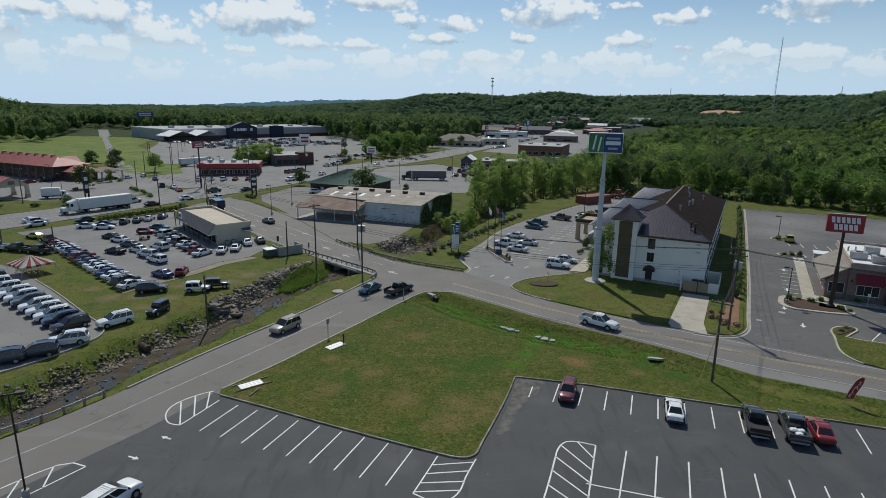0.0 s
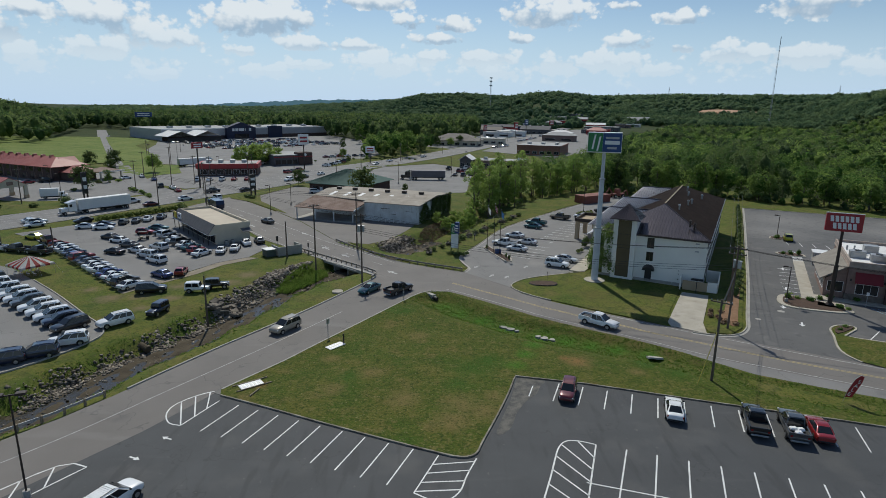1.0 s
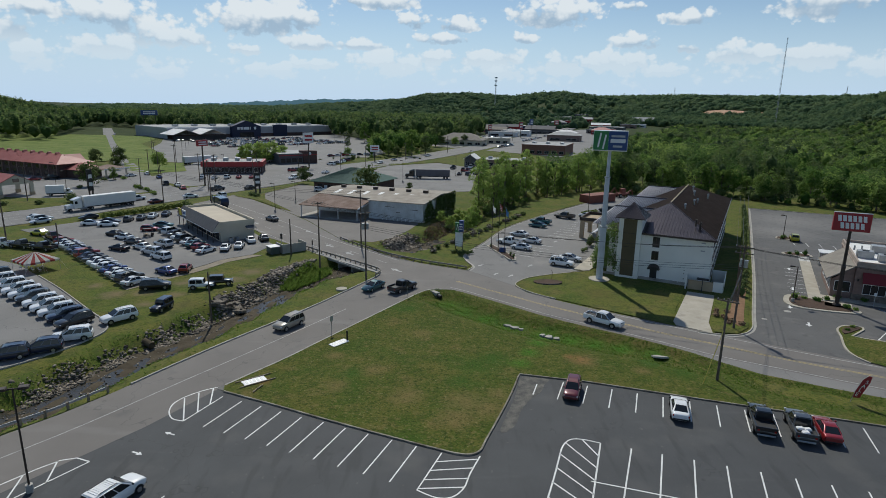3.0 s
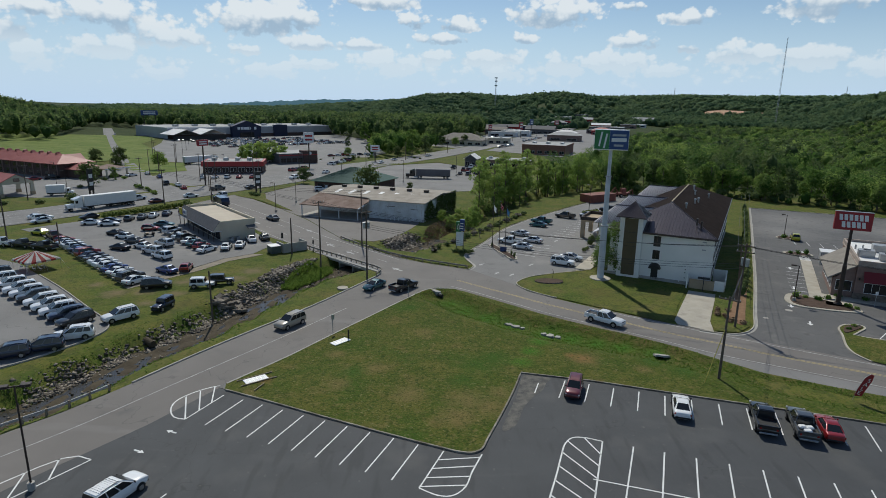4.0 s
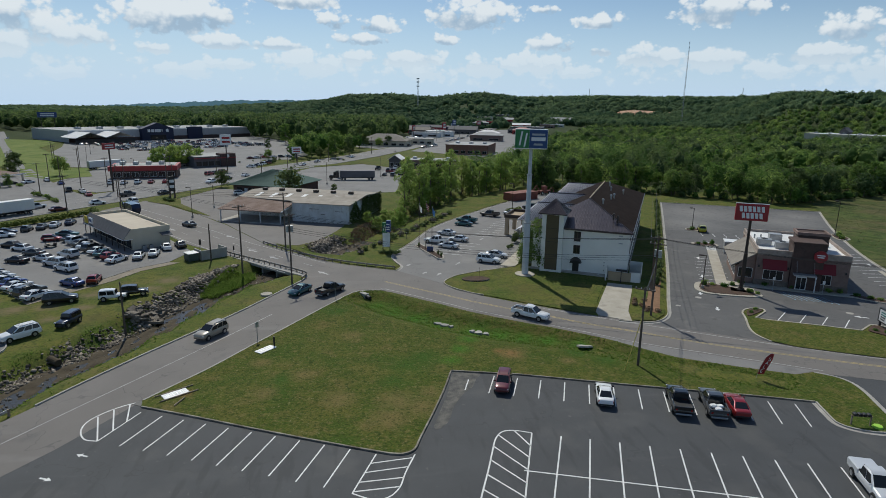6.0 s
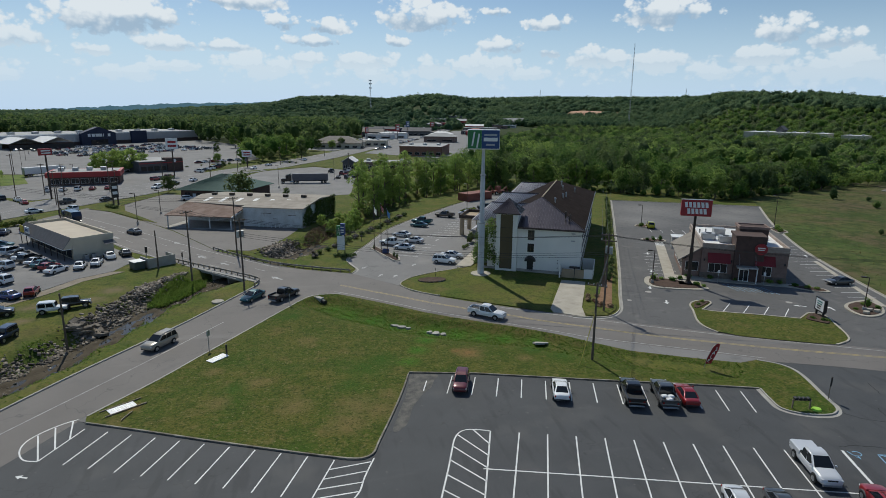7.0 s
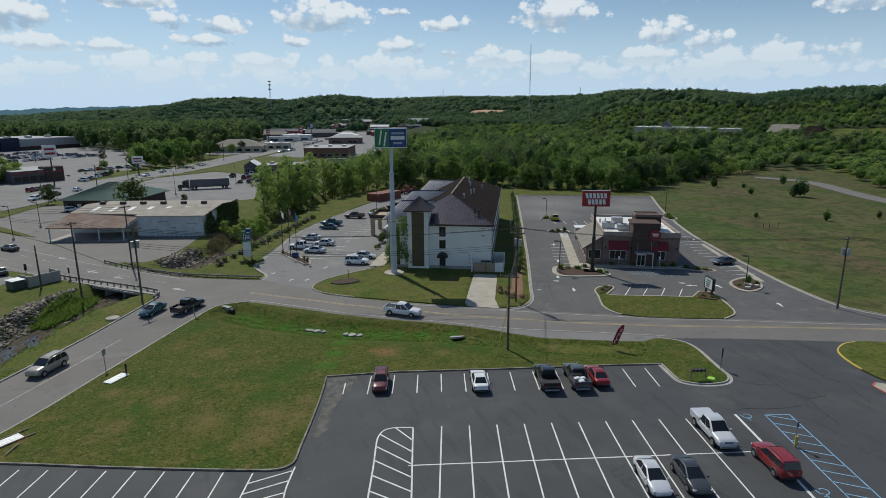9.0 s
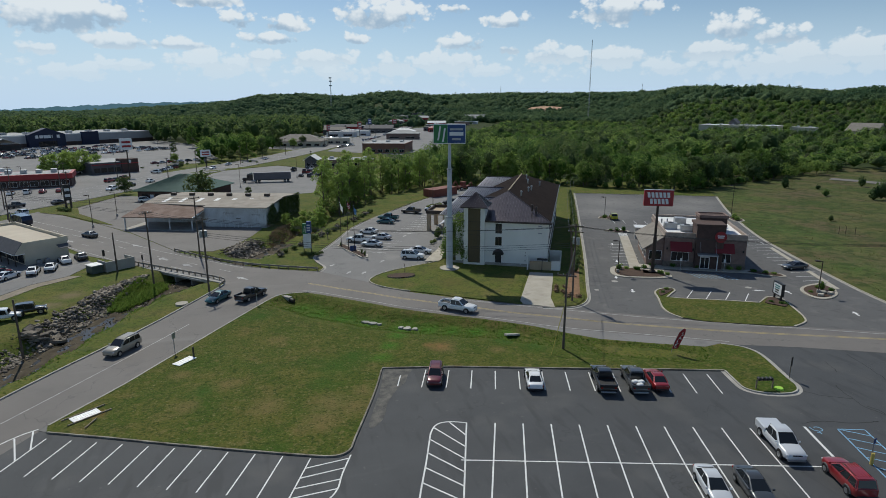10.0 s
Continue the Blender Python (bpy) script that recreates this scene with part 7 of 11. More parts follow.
def diner():
    root = thing("diner", place(66.6, 94.1, -27.3), "brown brick diner with maroon awnings and white roof", "restaurant")
    part("wall", box(2.8, 17.4, 0, 20, -.1, 6.2), BRICK, root, "brown brick walls")
    part("stone_base", box(2.7, 17.5, -.12, 20.05, -.1, 1.1), STONEBASE, root)
    part("cornice", box(2.65, 17.55, -.15, 20.15, 5.75, 6.0), BRICKCAP, root)
    part("roof", box(3.1, 17.1, .3, 19.7, 6.0, 6.25), WHITE_ROOF, root, "white membrane roof")
    for q in ((2.75, 17.45, -.05, .28), (2.75, 17.45, 19.75, 20.08), (2.75, 3.08, .28, 19.75), (17.12, 17.45, .28, 19.75)):
        part("parapet", box(*q, 6.0, 6.75), BRICKCAP, root)
    tw = part("tower", box(8.3, 13.2, -.7, 4.0, -.1, 8.3), DARKBRICK, root, "dark brown entrance tower")
    part("tower_cap", box(8.1, 13.4, -.9, 4.2, 8.3, 8.7), DARKBRICK, tw)
    tb = part("screen_box", box(9.6, 14.6, 4.2, 8.0, 6.2, 9.4), DARKBRICK, root, "square roof screen with open top")
    part("box_rim", box(9.45, 14.75, 4.05, 4.35, 9.1, 9.6), BRICK, tb)
    part("box_rim", box(9.45, 14.75, 7.85, 8.15, 9.1, 9.6), BRICK, tb)
    part("box_rim", box(9.45, 9.75, 4.36, 7.84, 9.1, 9.6), BRICK, tb)
    part("box_rim", box(14.45, 14.75, 4.36, 7.84, 9.1, 9.6), BRICK, tb)
    # low wing with a sloping roof
    part("wall", box(-.3, 2.79, .5, 15.5, -.1, 3.2), BRICK, root)
    part("wing_roof", slab([(-1.2, .1, 3.25), (2.78, .1, 5.9), (2.78, 16, 5.9), (-1.2, 16, 3.25)], .2), SHINGLE_GR, root, "grey-brown shingle lean-to roof")
    bm = bmesh.new()
    slab([(2.75, .5, 3.1), (2.75, .5, 5.7), (-.3, .5, 3.2)], .1, bm)
    part("gable_fill", bm, BRICK, root)
    for x0, x1 in ((4.0, 7.5), (12.0, 15.0)):
        part("awning", slab([(x0 - .2, -1.2, 3.35), (x1 + .2, -1.2, 3.35), (x1 + .2, -.05, 5.0), (x0 - .2, -.05, 5.0)], .08), MAROON, root, "maroon fabric awning")
        w = window(root, x0 + .2, x1 - .2, 1.3, 2.95, 0.0, "x", -1, SIGN_WHITE, bars=2)
    window(root, .2, 2.4, 1.2, 2.9, .5, "x", -1, SIGN_WHITE, bars=0)
    for i in range(4):
        window(root, 2.0 + i * 3.2, 4.2 + i * 3.2, 1.1, 2.6, -.3, "y", -1, SIGN_WHITE, bars=1)
    d = part("door", box(9.3, 11.0, -.78, -.69, 0, 2.5), SIGN_WHITE, root, "white framed glass door")
    part("door_pane", box(9.45, 10.1, -.82, -.77, .25, 2.3), GLASS, d)
    part("door_pane", box(10.2, 10.85, -.82, -.77, .25, 2.3), GLASS, d)
    part("canopy", box(8.7, 12.2, -2.2, -.7, 2.85, 3.1), STEEL, root, "flat metal door canopy")
    for x in (9.1, 11.8):
        part("canopy_rod", tube([(x, -2.1, 3.1), (x, -.7, 5.2)], .03, 5), STEEL, root)
    part("canopy_post", box(12.0, 12.15, -2.1, -1.95, 0, 2.85), SIGN_WHITE, root)
    for x, y in ((4.6, 6.4), (7.4, 4.5)):
        u = part("roof_unit", box(x - 1.2, x + 1.2, y - .9, y + .9, 6.25, 7.5, bevel=.05), STEEL, root)
        part("fan_grille", cyl(x, y, 7.5, 7.6, .55, seg=12), BLACKMETAL, u)
    part("roof_unit", box(6.2, 8.4, 11, 13, 6.25, 7.6, bevel=.05), STEEL, root)
    part("roof_unit", box(14.6, 15.6, 9, 10.5, 6.25, 7.2, bevel=.05), STEEL, root)
    for x, y in ((3.8, 12.5), (5.0, 13.0), (6.2, 9.3)):
        part("roof_pipe", cyl(x, y, 6.2, 7.1, .15, seg=8), STEEL, root)
    lg = part("round_sign", cyl(0, 0, -.1, .1, 1.05, seg=28, m=Matrix.Translation((12.5, -.98, 6.4)) @ Matrix.Rotation(math.pi / 2, 4, "X")), SIGN_RED, root, "round red wall sign")
    for z, w in ((6.55, .62), (6.2, .5)):
        part("lettering_bar", box(12.5 - w, 12.5 + w, -1.12, -1.085, z, z + .2), SIGN_WHITE, lg)
    for x in (3.3, 8.0, 13.6, 16.9):
        part("wall_lamp", box(x - .12, x + .12, -.2, -.02, 3.4, 3.8), BLACKMETAL, root)
    return root


diner()
ud = place(66.6, 94.1, -27.3)
solo("path", prism([tuple((ud @ Vector(p))[:2]) for p in ((-3.6, -5.4, 0), (-1.6, -5.0, 0), (-1.4, 26, 0), (-3.4, 26, 0))], 0, .13), CONC_LT, "pale concrete walk beside the diner", "path", kind="structure")
solo("path", prism([tuple((ud @ Vector(p))[:2]) for p in ((-1.6, -2.2, 0), (18.5, -2.2, 0), (18.8, 0, 0), (-1.6, .4, 0))], 0, .12), CONC_LT, "concrete walk before the diner", "path", kind="structure")
for k in range(11):
    solo("crossing_bar", prism([tuple((ud @ Vector(p))[:2]) for p in ((-3.4, 26.5 + k * .85, 0), (-1.4, 26.5 + k * .85, 0), (-1.4, 26.95 + k * .85, 0), (-3.4, 26.95 + k * .85, 0))], -.1, .013), WHITE_LINE, "white painted crossing bar", "road marking", kind="structure")
sh = thing("storage_shed", ud @ Matrix.Translation((1.2, 25.5, 0)), "pale grey storage shed with ribbed sides", "shed")
part("shed_body", box(-1.3, 1.3, -1.6, 1.6, 0, 2.6), STEEL, sh)
part("shed_roof", box(-1.45, 1.45, -1.75, 1.75, 2.6, 2.8), WHITE, sh)
for i in range(6):
    part("rib", box(-1.1 + i * .44, -1.04 + i * .44, -1.64, -1.59, 0, 2.55), WHITE, sh)


def warehouse():
    root = thing("warehouse", place(-6.3, 152.6, -20), "weathered white metal warehouse with rusty porch", "warehouse")
    part("wall", box(-16.4, 0, 0, 25, -.3, 5.2), SIDING, root, "stained white metal siding")
    part("wall", box(-35, -16.39, 4.5, 25, -.3, 5.2), SIDING, root)
    part("roof", slab([(-35.5, 4.4, 5.25), (.6, -.5, 5.25), (.6, 12.5, 6.3), (-35.5, 12.5, 6.3)], .2), OLDROOF, root, "stained flat tan roof")
    part("roof", slab([(-35.5, 12.5, 6.3), (.6, 12.5, 6.3), (.6, 25.5, 5.2), (-35.5, 25.5, 5.2)], .2), OLDROOF, root)
    part("roof", slab([(-16.6, -.5, 5.2), (.6, -.5, 5.2), (.6, 3, 5.5), (-16.6, 3, 5.45)], .15), OLDROOF, root)
    for i in range(7):
        part("skylight", slab([(-31 + i * 4.6, 5.5, 5.47), (-29.9 + i * 4.6, 5.5, 5.47), (-29.9 + i * 4.6, 9.6, 5.99), (-31 + i * 4.6, 9.6, 5.99)], .03), WHITE_ROOF, root)
    for i in range(6):
        v = part("roof_vent", box(-32 + i * 5.4, -30.6 + i * 5.4, 12, 13, 6.2, 6.95, bevel=.1), BRONZE, root)
    for x0, x1, z0, z1 in ((-11.2, -8.6, .2, 3.6), (-3.7, -1.7, .6, 3.2), (-7.9, -6.9, 0, 2.2)):
        part("door", box(x0, x1, -.07, .01, z0, z1), SIDING, root)
        part("door_frame", box(x0 - .1, x1 + .1, -.09, -.02, z1, z1 + .12), BRONZE, root)
    for i in range(8):
        part("bollard", cyl(-11.8 + i * 1.15, -.7, 0, .9, .08, seg=7), WHITE, root)
    pr = part("porch_roof", slab([(-35.5, -5.6, 3.3), (-17.0, -5.6, 3.3), (-16.4, 4.6, 5.3), (-35.0, 4.6, 5.3)], .2), RUST, root, "rusty brown metal porch roof")
    for i in range(36):
        x = -35.2 + i * .52
        part("roof_rib", slab([(x, -5.6, 3.34), (x + .05, -5.6, 3.34), (x + .4, 4.5, 5.33), (x + .35, 4.5, 5.33)], .05), RUST, pr)
    for i in range(4):
        part("porch_post", box(-35 + i * 5.9, -34.75 + i * 5.9, -5.4, -5.15, -.2, 3.25), SIDING, root)
    bm = bmesh.new()
    slab([(-16.9, -5.6, 3.3), (-16.9, 4.5, 5.2), (-16.9, 4.5, 4.5), (-16.9, -5.2, 3.0)], .1, bm)
    part("porch_trim", bm, SIGN_WHITE, root)
    rs = np.random.RandomState(31)
    q = np.stack([np.full(3600, .12), rs.uniform(.2, 25, 3600), rs.uniform(0, 1, 3600) ** .8 * 5.6], -1)
    q = q[(q[:, 2] < 2.6 + 3.4 * np.sin(q[:, 1] * .42) ** 2 + .4 * np.sin(q[:, 1] * 2.1)) | (q[:, 1] > 9)]
    q[:, 0] += rs.uniform(0, .5, len(q))
    cv, cq = leaf_quads(rs, q, np.full(len(q), .24), np.tile([1.0, 0, 0], (len(q), 1)), .8)
    iv = new("creeper", raw_mesh("creeper", cv, [cq], LEAFD))
    iv.parent = root
    iv["label"] = "dark green creeper over the end wall"
    part("porch_floor", box(-35.5, -16.8, -5.8, 4.5, -.2, .12), CONC, root)
    return root


warehouse()


def green_building():
    root = thing("green_roof_building", place(-35.5, 204.5, -22), "low dark brick building under a green metal hip roof", "building")
    part("wall", box(-14, 7.5, 0, 22, -.2, 3.6), DARKBRICK, root)
    part("roof", hip(-15.2, 8.7, -1.2, 23.2, 3.5, 7.9, -5.0, -1.5, 11, 11.01), GREENROOF, root, "green standing-seam hip roof")
    seams([(-15.2, -1.2, 3.52), (8.7, -1.2, 3.52), (-1.5, 11, 7.92), (-5.0, 11, 7.92)], 34, GREENROOF, root, .07)
    seams([(-15.2, 23.2, 3.52), (-15.2, -1.2, 3.52), (-5.0, 11, 7.92), (-5.0, 11.01, 7.92)], 26, GREENROOF, root, .07)
    for i in range(4):
        window(root, -12.5 + i * 4.6, -10.5 + i * 4.6, 1.0, 2.5, 0.0, "x", -1, BRONZE)
    part("door", box(-9.6, -8.4, -.07, .01, 0, 2.2), SIGN_WHITE, root)


green_building()


def dealer_office():
    root = thing("dealer_office", place(-51.0, 126.2, 129.5), "low cream shop with dark mansard front", "shop")
    part("wall", box(0, 26.5, -7.8, 0, -.2, 3.9), CREAM, root)
    part("roof", box(.5, 26, -7.4, -.4, 3.9, 4.05), TANROOF, root, "flat tan roof")
    for q in ((-.15, 26.65, -7.95, -7.6), (-.15, .2, -7.6, 0), (26.3, 26.65, -7.6, 0), (-.15, 26.65, -.1, .2)):
        part("parapet", box(*q, 3.6, 4.6), CREAM, root)
    part("mansard", slab([(26.8, 1.9, 2.5), (-.3, 1.9, 2.5), (-.3, .2, 4.75), (26.8, .2, 4.75)], .15), SLATEROOF, root, "dark grey shingled mansard")
    for x in (-.2, 26.55):
        bm = bmesh.new()
        slab([(x, .1, 2.5), (x, 1.85, 2.5), (x, .15, 4.65)], .12, bm)
        part("mansard_end", bm, CREAM, root)
    part("soffit", box(-.3, 26.8, 0, 1.9, 2.35, 2.5), SIGN_WHITE, root)
    for i in range(8):
        window(root, 1.0 + i * 3.1, 3.6 + i * 3.1, .3, 2.2, 0.0, "x", 1, BRONZE, bars=1)
        part("porch_post", box(.2 + i * 3.7, .35 + i * 3.7, 1.6, 1.75, 0, 2.35), BRONZE, root)
    part("shop_sign", box(20, 22.5, 1.6, 1.8, 3.0, 4.4), SIGN_WHITE, root)
    part("shop_sign", box(23.6, 25.4, 1.7, 1.9, 2.8, 4.4), surface("sign_yellow", (0.55, 0.42, 0.03), (0.5, 0.38, 0.03), rough=.5, bump=0), root)
    part("shop_sign", box(20.4, 22.1, 1.8, 1.84, 3.4, 4.0), SIGN_BLUE, root)
    ac = part("side_awning", slab([(-.2, -7.8, 3.2), (-.2, -5.6, 3.2), (-1.8, -5.6, 2.7), (-1.8, -7.8, 2.7)], .08), SLATEROOF, root, "small grey side awning")
    for x, y in ((-.75, -3.4), (-.75, -2.0)):
        u = part("cooling_unit", box(x - .4, x + .4, y - .4, y + .4, -.1, .9, bevel=.04), STEEL, root)
        part("fan_grille", cyl(x, y, .9, .94, .3, seg=10), BLACKMETAL, u)
    return root


dealer_office()


def motel():
    root = thing("motel", place(-155, 230, 155), "long brown motel with a red metal roof", "motel")
    part("wall", box(0, 80, -13, 0, -.2, 5.7), DARKBRICK, root)
    part("roof", hip(-1.5, 81.5, -14.5, 1.5, 5.6, 8.8, 7, 76, -6.5, -6.5), REDROOF, root, "faded red metal hip roof")
    seams([(81.5, 1.5, 5.62), (-1.5, 1.5, 5.62), (7, -6.5, 8.82), (76, -6.5, 8.82)], 80, REDROOF, root, .06)
    for i in range(15):
        part("pier", box(1.0 + i * 5.3, 1.4 + i * 5.3, -.02, .22, 0, 5.6), BRICK, root)
        for z in (.7, 3.4):
            window(root, 2.2 + i * 5.3, 4.2 + i * 5.3, z, z + 1.5, 0.0, "x", 1, BRONZE)
    for i in range(12):
        part("roof_vent", gable_prism(9 + i * 5.6, 10.4 + i * 5.6, -7.2, -5.6, 8.5, 9.5, False), REDROOF, root)
    part("cross_gable", gable_prism(2, 10, -13.5, -6.5, 5.6, 8.7, False), REDROOF, root)
    part("lobby", box(-7, 0, -13, -3, -.2, 3.6), DARKBRICK, root)
    part("lobby_roof", hip(-8.5, 1, -14, -2, 3.5, 5.8, -5, -2, -8, -7.99), REDROOF, root)
    part("canopy_roof", hip(-15, -6, -20, -9, 3.5, 4.9, -12, -9, -14.5, -14.49), RUST, root, "brown-red entrance canopy roof")
    part("canopy_fascia", box(-15.1, -14.9, -20.1, -8.9, 3.3, 3.7), SIGN_WHITE, root)
    for x in (-14.2, -6.8):
        for y in (-19, -10):
            part("canopy_post", box(x - .25, x + .25, y - .25, y + .25, -.1, 3.5), CREAM, root)
    return root


motel()
gp = thing("entrance_pavilion", place(-143.3, 186.7, 61) @ Matrix.Diagonal((.66, .85, .88, 1)), "cream gabled entrance canopy with red roof", "pavilion")
part("roof", gable_prism(-8, 8, -6, 6, 5.0, 8.0, False), REDROOF, gp)
part("gable", slab([(-7.5, -5.9, 4.4), (7.5, -5.9, 4.4), (7.5, -5.9, 5.0), (0, -5.9, 7.8), (-7.5, -5.9, 5.0)][:3] + [(-7.5, -5.9, 5.0)], .15), CREAM, gp)
bm = bmesh.new()
slab([(-7.6, -5.8, 4.9), (7.6, -5.8, 4.9), (0, -5.8, 7.8)], .15, bm)
part("gable", bm, CREAM, gp)
part("badge", box(-1.4, 1.4, -6.1, -5.85, 5.2, 6.5, bevel=.2), RUST, gp)
for x in (-7, 7):
    for y in (-5.3, 5.3):
        part("pillar", box(x - .8, x + .8, y - .5, y + .5, -.1, 4.6), CREAM, gp)
        part("pillar_base", box(x - .95, x + .95, y - .65, y + .65, -.1, 1.2), TAN, gp)


def big_store():
    root = thing("retail_store", place(-232, 487, 47), "huge grey retail store with a blue gabled entrance", "store")
    gw = surface("store_wall", (0.42, 0.42, 0.42), (0.36, 0.36, 0.37), big=8, fine=1, rough=.8, bump=0)
    part("wall", box(0, 165, 0, 70, -.5, 9), gw, root)
    part("roof", box(.5, 164.5, .5, 69.5, 9, 9.15), GREYROOF, root)
    part("base_band", box(-.05, 165.05, -.12, 0, -.5, 3.0), DARKBRICK, root)
    part("cornice", box(-.2, 165.2, -.2, 0, 8.6, 9.4), WHITE, root)
    bm = bmesh.new()
    pr = [(55, -.5), (83, -.5), (83, 9.5), (69, 14.5), (55, 9.5)]
    lo = [bm.verts.new((a, -4, b)) for a, b in pr]
    hi = [bm.verts.new((a, 2, b)) for a, b in pr]
    bm.faces.new(lo)
    bm.faces.new(hi[::-1])
    for i in range(5):
        bm.faces.new((lo[i], hi[i], hi[(i + 1) % 5], lo[(i + 1) % 5]))
    bmesh.ops.recalc_face_normals(bm, faces=bm.faces)
    g = part("gable_front", bm, STORE_NAVY, root, "dark blue gabled entrance front")
    for i, w in enumerate((2.2, 2.6, 3.0, 2.2, .5, 2.2)):
        x = 60.0 + i * 3.1 if i < 5 else 76.2
        part("lettering_bar", box(x, x + w, -4.15, -3.98, 6.6, 9.0), SIGN_WHITE, g)
    part("entry", box(62, 76, -4.1, -3.95, 0, 4.2), GLASS, g)
    part("second_front", box(98, 112, -2, 1, -.5, 10.5), STORE_NAVY, root)
    part("side_canopy", box(165, 190, 5, 45, 5.5, 7.5), STORE_NAVY, root)
    for i in range(6):
        part("canopy_post", box(167 + i * 4.2, 167.6 + i * 4.2, 5.2, 5.8, -.5, 5.5), STEEL, root)
    for i in range(2):
        part("garden_roof", gable_prism(-6 + i * 22, 16 + i * 22, -26, 0, 4.5, 8.5, False), WHITE_ROOF, root)
    part("garden_fence", box(-6, 38, -26, -25.8, -.5, 3.5), BLACKMETAL, root)
    for i in range(9):
        part("roof_unit", box(14 + i * 17, 18 + i * 17, 20, 24, 9.1, 11), STEEL, root)
    return root


big_store()


def red_restaurant():
    root = thing("red_restaurant", place(-107, 253, 12), "low restaurant with a bright red fascia", "restaurant")
    part("wall", box(0, 25, 0, 15, -.1, 3.4), DARKBRICK, root)
    part("fascia", box(-.6, 25.6, -.6, 15.6, 3.2, 5.2), REDWALL, root, "bright red sloping fascia")
    part("roof", box(.5, 24.5, .5, 14.5, 4.6, 5.25), GREYROOF, root)
    for i in range(7):
        window(root, 1.2 + i * 3.4, 3.8 + i * 3.4, .7, 2.6, 0.0, "x", -1, SIGN_WHITE)
    for i in range(4):
        part("roof_unit", box(3 + i * 5, 5 + i * 5, 5, 7.5, 5.2, 6.6), STEEL, root)


red_restaurant()


def dark_restaurant():
    root = thing("fast_food_restaurant", place(-86.5, 299, 35), "dark boxy fast-food restaurant with brick corner", "restaurant")
    part("wall", box(0, 20, 0, 24, -.1, 5.2), SLATEROOF, root)
    part("corner_block", box(13, 20.6, -.6, 6, -.1, 6.4), DARKBRICK, root)
    part("roof", box(.5, 19.5, .5, 23.5, 5.1, 5.3), GREYROOF, root)
    part("band", box(-.1, 20.7, -.7, -.55, 4.2, 4.6), SIGN_RED, root)
    for i in range(4):
        window(root, 1 + i * 3, 3.4 + i * 3, .8, 2.8, 0.0, "x", -1, BLACKMETAL)
    part("round_sign", cyl(0, 0, -.1, .1, .8, seg=20, m=Matrix.Translation((16.5, -.75, 5.2)) @ Matrix.Rotation(math.pi / 2, 4, "X")), SIGN_WHITE, root)


dark_restaurant()


def simple_building(name, x, y, heading, w, d, h, wall, roof, label, kind="flat", rise=3.0, wins=5):
    root = thing(name, place(x, y, heading, max(0, land1(x, y))), label, "building")
    part("wall", box(0, w, 0, d, -3.0, h), wall, root)
    if kind == "flat":
        part("parapet", box(-.2, w + .2, -.2, d + .2, h, h + .5), wall, root)
        part("roof", box(.2, w - .2, .2, d - .2, h + .4, h + .55), roof, root)
    elif kind == "gable":
        part("roof", gable_prism(-.8, w + .8, -.8, d + .8, h, h + rise, w > d), roof, root)
        bm = bmesh.new()
        if w > d:
            slab([(w, 0, h), (w, d, h), (w, d / 2, h + rise)], .1, bm)
            slab([(0, d, h), (0, 0, h), (0, d / 2, h + rise)], .1, bm)
        else:
            slab([(0, 0, h), (w, 0, h), (w / 2, 0, h + rise)], .1, bm)
        part("gable", bm, wall, root)
    else:
        part("roof", hip(-1, w + 1, -1, d + 1, h, h + rise, w * .3, w * .7, d / 2, d / 2 + .01), roof, root)
    for i in range(wins):
        u = w / wins
        window(root, i * u + u * .2, i * u + u * .8, .9, min(2.6, h - .4), 0.0, "x", -1, SIGN_WHITE)
    for i in range(max(1, wins // 2)):
        if kind == "flat":
            part("roof_unit", box(w * (i + .5) / max(1, wins // 2) - 1, w * (i + .5) / max(1, wins // 2) + 1, d * .4, d * .55, h + .5, h + 1.7), STEEL, root)
    return root


simple_building("small_shop", 9, 303, -15, 6, 9, 4.2, SLATEROOF, WHITE_ROOF, "small grey gabled shop with white-trimmed roof", "gable", 2.4, 2)
simple_building("small_shop", 17, 300, -12, 26, 14, 3.8, BRICK, GREYROOF, "low brick shop annex with flat roof", wins=7)
simple_building("brick_store", 50, 395, -20, 29, 36, 6, REDBRICK, GREYROOF, "square red-brown brick commercial building with flat roof", wins=6)
simple_building("grey_shop", -10, 474, -14, 38, 26, 4.5, CREAM, SHINGLE_GR, "low pale building under a broad grey hip roof", "hip", 5, 6)
simple_building("market", 22, 500, -10, 30, 18, 4.5, CREAM, GREYROOF, "low flat-roofed market building", wins=5)
simple_building("blue_office", 70, 790, -20, 70, 25, 6, STORE_NAVY, GREYROOF, "wide blue-fronted car showroom", wins=8)
simple_building("white_canopy", 58, 640, -20, 30, 14, 5.5, WHITE, WHITE_ROOF, "white flat filling-station canopy building", wins=3)
simple_building("grey_store", 92, 705, -18, 34, 22, 5.5, SLATEROOF, SLATEROOF, "dark gabled roadside store", "gable", 4, 5)
simple_building("grey_store", 190, 800, -22, 45, 30, 6, SLATEROOF, GREYROOF, "grey flat-roofed store beside the highway", wins=5)
simple_building("red_shop", 172, 710, -22, 22, 16, 5, REDWALL, REDROOF, "small restaurant under a red hip roof", "hip", 3.5, 3)
simple_building("gabled_house", 345, 1120, -20, 40, 24, 6, WHITE, GREYROOF, "white gabled building far along the highway", "gable", 6, 5)
